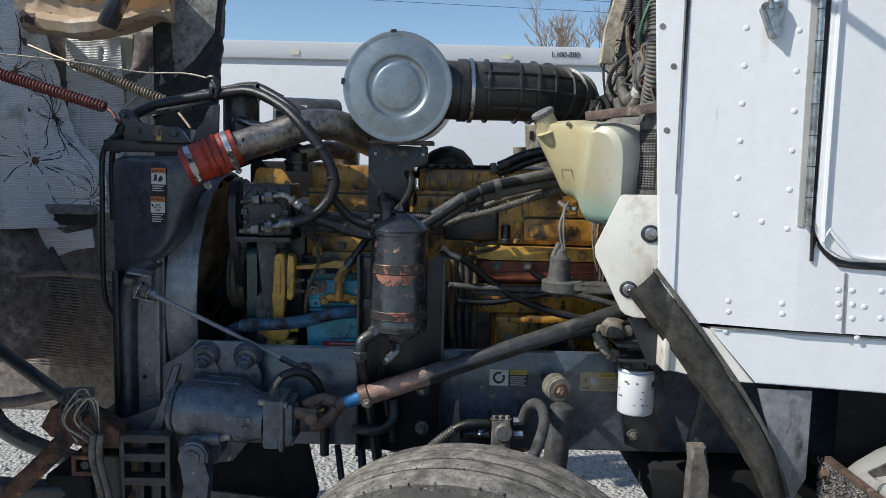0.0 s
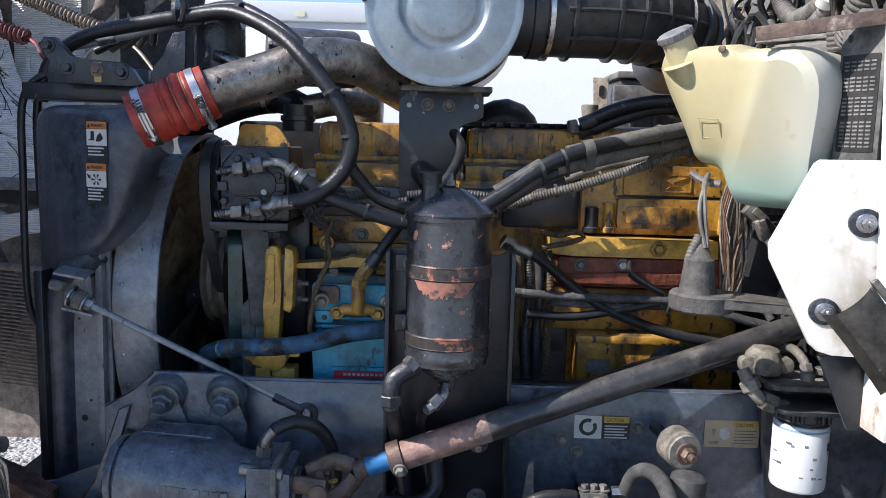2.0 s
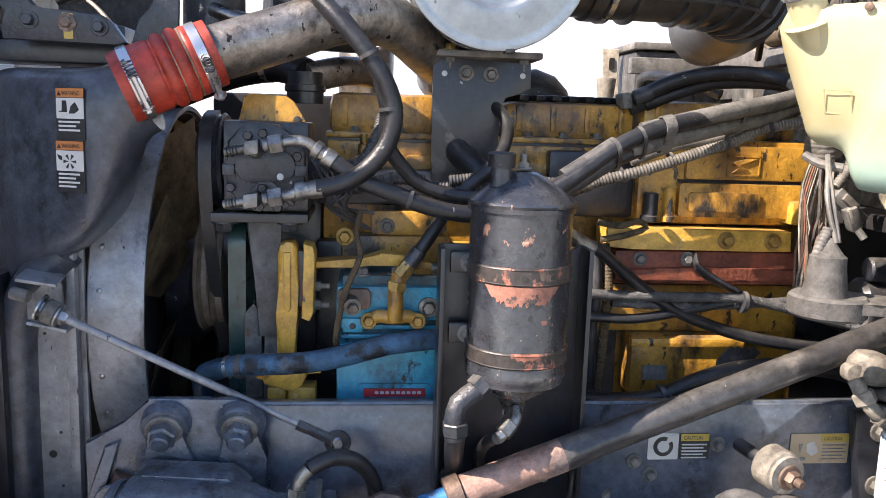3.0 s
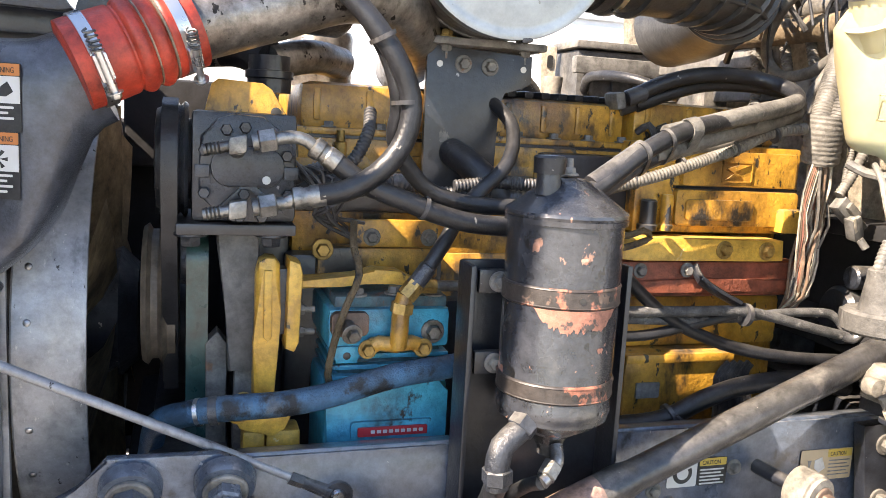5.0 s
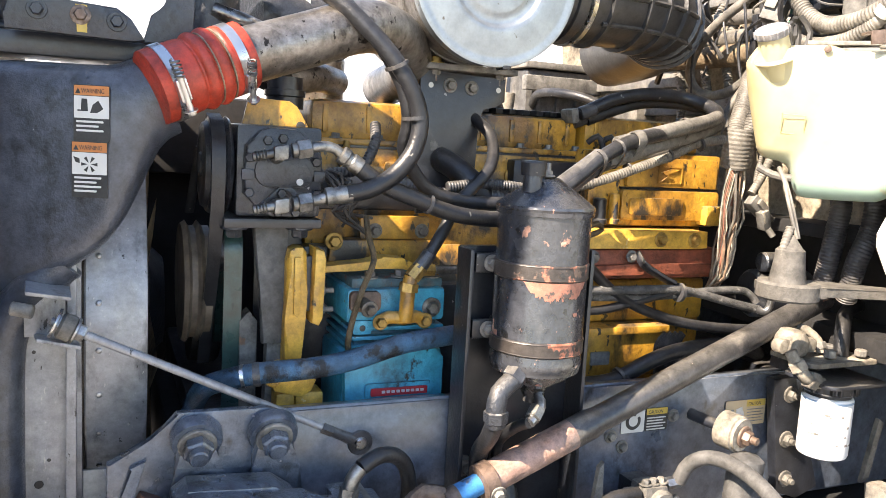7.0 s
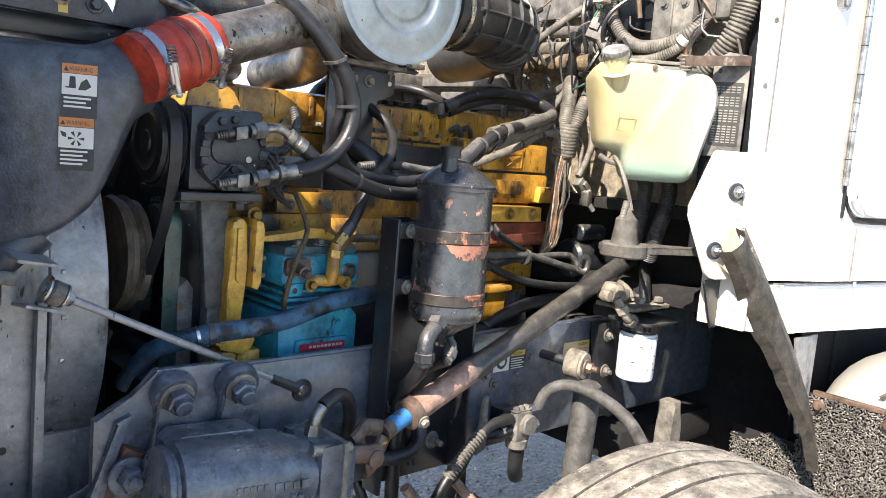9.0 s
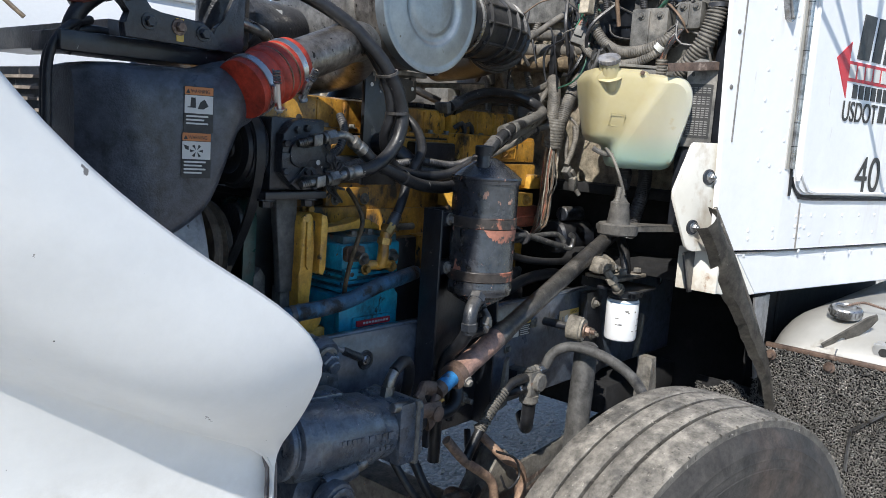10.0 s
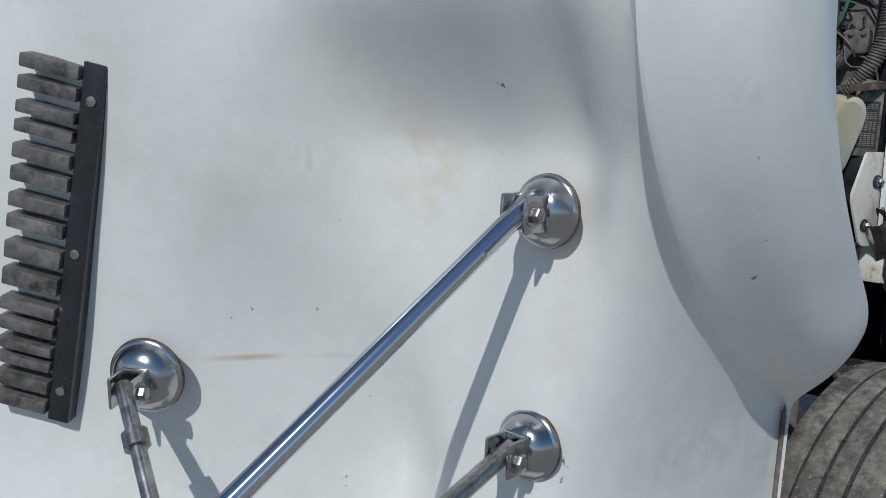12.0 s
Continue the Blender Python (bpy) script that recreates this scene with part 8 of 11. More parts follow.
    part("front_strap", box(B(), (e0 + e1) / 2 + Vector((0, 0, 0.006)), ((e1 - e0).length, 0.034, 0.004), Matrix((along, UP.cross(along), along.cross(UP.cross(along)))).transposed(), 0.001), joint_steel, strap)
    part("strap_lip", box(B(), (e0 + e1) / 2 + Vector((-0.006, -0.015, -0.003)), ((e1 - e0).length, 0.004, 0.022), Matrix((along, UP.cross(along), along.cross(UP.cross(along)))).transposed(), 0.001), joint_steel, strap)
    part("overflow_hose", tube(B(), [(0.31, 2.16, 1.60), (0.325, 2.14, 1.588), (0.35, 2.12, 1.583)], 0.007, 8), loom_grey, t)
    return t


reservoir()


def fuse_panel():
    t = thing("label_panel", (0.49, 1.95, 1.63), "dark grey side panel with a printed chart", "panel")
    a, b = Vector((0.474, 1.985, 0)), Vector((0.506, 1.912, 0))
    right = (b - a).normalized()
    L = (b - a).length
    back = Vector((-right.y, right.x, 0)) * -1
    back = Vector((0.92, 0.40, 0)).normalized()
    m = Matrix.Translation(a) @ Matrix((right, back, UP)).transposed().to_4x4()
    p = part("panel", plate(B(), [(0, 1.62), (L, 1.62), (L, 1.850), (0.03, 1.858), (0, 1.84)], 0.0, 0.012, 0.002, m), box_grey, t)
    part("chart", plate(B(), rounded(0.006, 1.645, L - 0.008, 1.790, 0.003), -0.001, 0.001, 0.0, m), decal_black, p, "black printed chart")
    for r in range(22):
        if r in (7, 13, 18):
            continue
        for cidx in range(5):
            x0 = 0.011 + cidx * 0.0115
            part("chart_bar", plate(B(), rounded(x0, 1.652 + r * 0.006, x0 + 0.0085, 1.6548 + r * 0.006, 0.0006, 1), -0.0018, -0.0008, 0.0, m), decal_grey, p)
    for z in (1.815, 1.835):
        part("slot", plate(B(), rounded(0.012, z - 0.006, 0.020, z + 0.006, 0.003), -0.0008, 0.001, 0.0, m), decal_black, p)
    part("side_board", box(B(), (0.545, 2.02, 1.73), (0.03, 0.16, 0.22), bev=0.004), box_grey, t)


fuse_panel()


# ---- firewall and what hangs on it ----
def firewall():
    t = thing("firewall", (0.7, MID, 1.0), "dusty tan firewall of the cab with soot stains", "firewall", kind="structure")
    bm = B()
    rows = []
    for i in range(41):
        y = 1.92 + 1.62 * i / 40
        rows.append([bm.verts.new((0.70 + 0.02 * noise.noise(Vector((y * 5, z * 5, 1))), y, z)) for z in [1.46 + 0.045 * j for j in range(32)]])
    for a, b in zip(rows, rows[1:]):
        for k in range(31):
            bm.faces.new((a[k], a[k + 1], b[k + 1], b[k]))
    bmesh.ops.solidify(bm, geom=bm.faces, thickness=0.02)
    part("panel", bm, wall_dust, t)
    # these three close the void below the cab, coloured as its shade
    part("lower_panel", box(B(), (1.20, MID, 0.93), (0.03, 1.6, 0.62), bev=0.004), shade_black, t)
    part("toe_board", box(B(), (0.80, MID, 1.35), (0.03, 1.6, 0.24), bev=0.004), shade_black, t)
    part("toe_shelf", box(B(), (0.66, 2.36, 1.47), (0.12, 0.75, 0.03), bev=0.006), shade_black, t)
    part("cowl", box(B(), (0.66, MID, 2.50), (0.30, 1.66, 0.08), bev=0.02), cab_white, t)
    part("corner_post", box(B(), (0.565, 1.915, 2.0), (0.05, 0.05, 1.1), bev=0.006), frame_black, t)
    part("end_bracket", plate(B(), [(0.428, 1.985), (0.440, 2.08), (0.462, 2.16), (0.50, 2.25), (0.54, 2.30), (0.555, 2.28), (0.51, 2.20), (0.480, 2.12), (0.468, 2.04), (0.466, 1.985)], 2.29, 2.32, 0.003), wall_dust, t, "tan painted hood stop bracket")
    for y, z in ((2.35, 2.05), (2.42, 2.10), (2.30, 2.12), (2.55, 2.06), (2.62, 2.12), (2.7, 2.05), (2.48, 2.0), (2.9, 2.1)):
        part("bolt", hexbolt(B(), (0.688, y, z), (-1, 0, 0), 0.013), iron_grey, t)
    part("cross_beam", box(B(), (0.64, 3.10, 1.815), (0.05, 0.62, 0.045), bev=0.006), box_grey, t, "dusty grey cross beam")
    part("cross_beam", box(B(), (0.655, 3.0, 1.735), (0.04, 0.75, 0.03), bev=0.006), silt_steel, t)
    for y, z, w, h in ((3.38, 1.765, 0.10, 0.15), (3.02, 1.74, 0.12, 0.07), (2.60, 1.73, 0.09, 0.10)):
        part("wall_box", box(B(), (0.645, y, z), (0.07, w, h), bev=0.008), (box_grey, silt_steel, cast_black)[int(w * 100) % 3], t)
    for y in (2.62, 2.70, 2.80):
        part("wall_pipe", tube(B(), [(0.66, y, 2.0), (0.63, y + 0.02, 1.88), (0.62, y - 0.02, 1.76), (0.60, y - 0.04, 1.64)], 0.012, 10, rib=(0.007, 0.0015)), loom_grey, t)
    part("mount_strip", box(B(), (0.675, 2.55, 2.08), (0.02, 0.6, 0.16), bev=0.006), box_grey, t)


firewall()


def heater_housing():
    # added stand-in that hides the bright tank; the real equipment here is unknown
    t = thing("heater_housing", (0.50, 3.32, 1.55), "dark grey box standing in for unknown equipment beyond the engine", "heater")
    part("box", box(B(), (0.515, 3.36, 1.70), (0.25, 0.26, 0.30), bev=0.015), silt_steel, t)
    part("lid", box(B(), (0.515, 3.355, 1.862), (0.27, 0.28, 0.02), bev=0.006), box_grey, t)
    part("rail", box(B(), (0.50, 3.20, 1.805), (0.27, 0.03, 0.045), bev=0.006), box_grey, t, "dusty grey rail")
    for x in (0.43, 0.50, 0.57):
        part("rib", box(B(), (x, 3.226, 1.69), (0.012, 0.014, 0.16), bev=0.003), silt_steel, t)
    part("bracket", plate(B(), [(0.335, 1.62), (0.360, 1.62), (0.385, 1.70), (0.37, 1.78), (0.375, 1.86), (0.325, 1.86), (0.33, 1.76)], 3.33, 3.345, 0.002), wall_dust, t, "tan bracket with a slot")
    part("slot", plate(B(), rounded(0.345, 1.80, 0.362, 1.835, 0.006), 3.327, 3.331), decal_black, t)
    part("support", box(B(), (0.60, 3.36, 1.30), (0.06, 0.10, 0.52), bev=0.006), frame_black, t)
    part("hose", tube(B(), [(0.42, 3.24, 1.74), (0.38, 3.12, 1.77), (0.42, 2.98, 1.76), (0.50, 2.90, 1.72)], 0.013, 12), rubber, t, "black rubber hose")
    part("cup", lathe(B(), (0.29, 3.16, 1.70), UP, [(0, 0.0), (0, 0.020), (0.06, 0.026), (0.065, 0.024), (0.065, 0)], 20), dust_cream, t, "small pale cup")


heater_housing()


def electrics():
    t = thing("relay_board", (0.54, 2.05, 1.8), "dark grey relay board with housings and dusty wiring", "relay board")
    board = part("board", plate(B(), rounded(1.955, 1.80, 2.205, 2.13, 0.03), 0.0, 0.014, 0.003, Matrix.Translation((0.548, 0, 0)) @ Matrix(((0, 1, 0), (1, 0, 0), (0, 0, 1))).to_4x4()), box_grey, t)
    for y, z, w, h in ((2.125, 1.945, 0.115, 0.11), (2.01, 1.975, 0.075, 0.075)):
        h0 = part("housing", box(B(), (0.52, y, z), (0.055, w, h), bev=0.01), box_grey, t)
        part("housing_rib", box(B(), (0.49, y, z), (0.006, 0.006, h - 0.02), bev=0.002), box_grey, h0)
        for s in (-0.3, 0.2):
            part("housing_screw", hexbolt(B(), (0.492, y + s * w, z + 0.3 * h), (-1, 0, 0), 0.007), iron_grey, h0)
    rng = random.Random(11)
    for k in range(12):
        y = 2.035 + 0.004 * (k % 4)
        part("wire", tube(B(), [(0.505, 2.02 + 0.003 * (k % 5), 1.945), (0.485 - 0.004 * (k % 3), y + rng.uniform(-0.006, 0.006), 1.91), (0.50, 2.075 + rng.uniform(-0.01, 0.01), 1.865), (0.52, 2.085 + rng.uniform(-0.008, 0.008), 1.80)], 0.0028, 6), (wire_brown, wire_rose, loom_black)[k % 3], t)
    part("loom", tube(B(), [(0.505, 2.08, 1.86), (0.515, 2.085, 1.81)], 0.017, 12, rib=(0.008, 0.002)), loom_grey, t)
    big = part("loom", tube(B(), [(0.52, 2.335, 2.12), (0.50, 2.32, 2.02), (0.49, 2.29, 1.94), (0.49, 2.225, 1.885), (0.49, 2.14, 1.88), (0.495, 2.075, 1.905), (0.51, 2.05, 1.94)], 0.017, 12, rib=(0.007, 0.0016)), loom_grey, t, "thick corrugated loom")
    part("loom", tube(B(), [(0.50, 2.34, 1.97), (0.488, 2.33, 1.90), (0.485, 2.26, 1.852), (0.485, 2.17, 1.845), (0.49, 2.10, 1.87), (0.50, 2.08, 1.90)], 0.013, 12, rib=(0.006, 0.0014)), loom_grey, t)
    part("tag", lathe(B(), (0.488, 2.088, 1.884), (0, -0.7, 0.7), [(0, 0.0155), (0.016, 0.0155)], 14), decal_white, t, "white loom tag")
    vent = part("vent_hose", tube(B(), [(0.52, 1.945, 2.42), (0.50, 1.925, 2.20), (0.497, 1.925, 2.03), (0.498, 1.945, 1.93), (0.50, 1.985, 1.86), (0.51, 2.03, 1.82)], 0.027, 16, rib=(0.0095, 0.0038)), loom_grey, t, "corrugated grey vent hose")
    part("hose_strap", lathe(B(), (0.4975, 1.928, 1.99), (0, 0.05, 1), [(0, 0.028), (0.012, 0.028)], 18), loom_black, vent)
    # connector that dangles in front of the firewall
    c = thing("wire_connector", (0.49, 2.345, 1.92), "grey plastic wire connector with coloured wires", "connector")
    turn = Euler((0.3, 0.2, 0.5)).to_matrix()
    part("shell", box(B(), (0.49, 2.345, 1.925), (0.035, 0.042, 0.055), turn, 0.004), box_grey, c)
    part("latch", box(B(), (0.472, 2.34, 1.935), (0.01, 0.025, 0.02), turn, 0.002), box_grey, c)
    for k, m in enumerate((wire_rose, wire_pale, wire_green, wire_brown, wire_rose, wire_green)):
        part("wire", tube(B(), [(0.49, 2.335 + 0.006 * k, 1.95), (0.50, 2.32 + 0.006 * k, 1.985 + 0.004 * (k % 2)), (0.53, 2.31 + 0.004 * k, 2.05), (0.60, 2.28, 2.14)], 0.003, 6), m, c)


electrics()


def wire_tangle():
    """The crowded upper corner: small housings, plugs and many loose wires over the dark board."""
    t = thing("wiring_harness", (0.52, 2.15, 1.95), "dense tangle of dusty wires, plugs and small relay housings", "wiring")
    rng = random.Random(23)
    part("dark_board", box(B(), (0.585, 2.18, 2.14), (0.02, 0.36, 0.42), bev=0.006), frame_black, t)
    for k in range(16):
        y, z = 1.99 + 0.30 * rng.random(), 2.0 + 0.30 * rng.random()
        w, h = rng.uniform(0.025, 0.06), rng.uniform(0.02, 0.05)
        turn = Euler((rng.uniform(-0.4, 0.4), rng.uniform(-0.3, 0.3), rng.uniform(-0.3, 0.3))).to_matrix()
        c = Vector((rng.uniform(0.515, 0.55), y, z))
        plug = part("plug", box(B(), c, (0.035, w, h), turn, 0.004), (box_grey, cast_black, cast_black)[k % 3], t)
        part("plug_rib", box(B(), c + turn @ Vector((-0.019, 0, 0)), (0.006, w * 0.5, h * 0.4), turn, 0.0015), loom_black, plug)
    for k in range(46):
        a = Vector((rng.uniform(0.50, 0.54), rng.uniform(1.98, 2.34), rng.uniform(1.90, 2.32)))
        d = Vector((rng.uniform(-0.02, 0.02), rng.uniform(-0.09, 0.09), rng.uniform(-0.14, 0.02)))
        bow = Vector((rng.uniform(-0.04, -0.01), rng.uniform(-0.04, 0.04), rng.uniform(-0.05, 0.03)))
        r = rng.choice((0.0026, 0.003, 0.0036, 0.006))
        part("wire", tube(B(), [a, a + d * 0.4 + bow, a + d * 0.8 + bow * 0.9, a + d * 1.3], r, 6), (loom_black, loom_black, rubber, loom_grey, wire_brown, rubber, wire_green if k % 4 else wire_rose)[k % 7], t)
    for k in range(34):
        a = Vector((rng.uniform(0.55, 0.66), rng.uniform(2.28, 2.75), rng.uniform(1.93, 2.12)))
        d = Vector((rng.uniform(-0.04, 0.02), rng.uniform(-0.10, 0.10), rng.uniform(-0.16, 0.0)))
        bow = Vector((rng.uniform(-0.05, -0.01), rng.uniform(-0.05, 0.05), rng.uniform(-0.04, 0.04)))
        part("wire", tube(B(), [a, a + d * 0.4 + bow, a + d * 0.8 + bow * 0.9, a + d * 1.4], rng.choice((0.003, 0.004, 0.006, 0.008)), 6), (loom_black, rubber, wire_brown, loom_black, loom_grey, rubber)[k % 6], t)
    for k in range(16):
        a = Vector((0.40 + 0.03 * rng.random(), 2.21 + 0.03 * rng.random(), 1.86 + 0.03 * rng.random()))
        part("frayed_tape", tube(B(), [a, a + Vector((rng.uniform(-0.02, 0.02), rng.uniform(-0.02, 0.03), -0.03)), a + Vector((rng.uniform(-0.03, 0.03), rng.uniform(-0.02, 0.04), -0.07))], 0.006, 6), decal_black, t)
    for y in (2.06, 2.14, 2.26):
        part("conduit", tube(B(), [(0.52, y, 2.40), (0.505, y - 0.01, 2.25), (0.50, y + 0.02, 2.12), (0.505, y + 0.01, 2.0)], 0.011, 10, rib=(0.006, 0.0013)), loom_black, t)


wire_tangle()


def cross_pipes():
    t = thing("heater_pipes", (0.66, 2.6, 1.85), "dusty brown heater pipes across the firewall", "pipe")
    part("pipe", tube(B(), [(0.63, 2.32, 1.90), (0.63, 2.6, 1.905), (0.63, 3.0, 1.91)], 0.021, 14), loom_grey, t)
    part("pipe", tube(B(), [(0.63, 2.30, 1.945), (0.635, 2.6, 1.955), (0.64, 3.0, 1.96)], 0.017, 14), loom_grey, t)
    part("wrap", tube(B(), [(0.62, 2.36, 1.858), (0.62, 2.6, 1.862), (0.62, 2.9, 1.866)], 0.028, 14), surface("tape_wrap", (0.15, 0.11, 0.065), (0.08, 0.06, 0.04), 0.8, 0, 16.0, (((0.26, 0.2, 0.12), 0.55, 0.7, 18.0),), 0.8, 90.0), t, "brown tape-wrapped pipe")
    part("strap", box(B(), (0.605, 2.50, 1.88), (0.05, 0.02, 0.13), bev=0.004), rubber, t)
    part("wall_bracket", box(B(), (0.665, 2.5, 1.88), (0.06, 0.03, 0.10), bev=0.004), box_grey, t)


cross_pipes()


def main_harness():
    t = thing("wiring_harness", (0.49, 2.41, 1.64), "dusty grey corrugated wiring harness with bare brown wires", "wiring")
    part("trunk", tube(B(), [(0.47, 2.405, 1.655), (0.50, 2.425, 1.71), (0.535, 2.45, 1.76), (0.575, 2.485, 1.80), (0.60, 2.50, 1.79), (0.62, 2.53, 1.75)], 0.021, 14, rib=(0.0062, 0.0013)), loom_grey, t)
    part("trunk", tube(B(), [(0.495, 2.395, 1.655), (0.52, 2.39, 1.72), (0.55, 2.385, 1.78), (0.58, 2.37, 1.83), (0.62, 2.36, 1.87)], 0.021, 14, rib=(0.0062, 0.0013)), loom_grey, t)
    part("wrap", tube(B(), [(0.482, 2.40, 1.678), (0.482, 2.403, 1.65), (0.487, 2.41, 1.615), (0.490, 2.415, 1.596)], 0.034, 16, rib=(0.008, 0.0010)), dusty_rubber, t, "grey tape-wrapped junction")
    part("loop", tube(B(), [(0.565, 2.475, 1.80), (0.56, 2.55, 1.765), (0.555, 2.63, 1.765), (0.54, 2.66, 1.82), (0.53, 2.60, 1.90), (0.56, 2.50, 1.98), (0.62, 2.40, 2.06)], 0.0115, 10), loom_grey, t)
    part("branch", tube(B(), [(0.565, 2.475, 1.795), (0.55, 2.50, 1.75), (0.535, 2.51, 1.71), (0.54, 2.50, 1.64)], 0.010, 10), loom_grey, t)
    rng = random.Random(7)
    mats = (wire_pale, wire_brown, wire_rose, wire_brown, wire_pale, loom_grey)
    for k in range(26):
        a = 2 * math.pi * k / 26
        r = 0.022 * math.sqrt(rng.random())
        x, y = 0.491 + r * math.cos(a), 2.415 + r * math.sin(a)
        j = lambda s: rng.uniform(-s, s)
        part("wire", tube(B(), [(x, y, 1.60), (x + j(0.006) - 0.002, y + j(0.006), 1.55), (x + j(0.014), y + j(0.012) + 0.004, 1.48), (x + j(0.016) + 0.004, y + j(0.014) + 0.008, 1.41), (x * 0.7 + 0.3 * 0.50 + j(0.01), y + 0.02, 1.345), (0.50 + j(0.02), 2.47, 1.30)], 0.0027, 6, 0.03), mats[k % 6], t)
    for k in range(5):
        part("wire", tube(B(), [(0.463 + 0.004 * k, 2.40, 1.59), (0.445 + 0.003 * k, 2.395, 1.54 - 0.01 * k), (0.45 + 0.005 * k, 2.40, 1.46), (0.47, 2.42, 1.38)], 0.0022, 6, 0.03), mats[k % 6], t)
    # small connector on its own lead
    part("lead", tube(B(), [(0.515, 2.40, 1.66), (0.53, 2.385, 1.62), (0.515, 2.375, 1.575), (0.50, 2.355, 1.535), (0.505, 2.345, 1.505)], 0.006, 10, rib=(0.005, 0.001)), loom_grey, t)
    plug = part("plug", box(B(), (0.512, 2.338, 1.485), (0.022, 0.022, 0.045), Euler((0.2, -0.5, 0)).to_matrix(), 0.004), box_grey, t, "grey wire plug")
    part("plug_tip", cyl(B(), (0.522, 2.332, 1.465), (0.532, 2.326, 1.45), 0.007, n=10), box_grey, plug)
    part("plug_clip", box(B(), (0.503, 2.328, 1.49), (0.006, 0.006, 0.03), Euler((0.2, -0.5, 0)).to_matrix(), 0.001), wire_pale, plug)
    part("thin_lead", tube(B(), [(0.525, 2.40, 1.70), (0.54, 2.36, 1.66), (0.53, 2.35, 1.60)], 0.005, 8, rib=(0.005, 0.001)), loom_grey, t)


main_harness()


# ---- hoses across the engine ----
def oval_band(p, d, out, ra, rb, w):
    """A band round two hoses that lie side by side along out; d runs along them."""
    d = Vector(d).normalized()
    u = Vector(out) - d * Vector(out).dot(d)
    u.normalize()
    v = d.cross(u)
    bm, p, n = B(), Vector(p), 28
    rings = []
    for h, k in ((-w / 2, -0.0015), (-w / 2, 0.0008), (w / 2, 0.0008), (w / 2, -0.0015)):
        ring = []
        for i in range(n):
            c, s = math.cos(2 * math.pi * i / n), math.sin(2 * math.pi * i / n)
            ring.append(bm.verts.new(p + d * h + u * ((ra - rb) * (1 if c > 0 else -1) * min(1.0, abs(c) * 3) + (rb + k) * c) + v * ((rb + k) * s)))
        rings.append(ring)
    for a, b in zip(rings, rings[1:] + rings[:1]):
        for i in range(n):
            bm.faces.new((a[i], a[(i + 1) % n], b[(i + 1) % n], b[i]))
    return bm


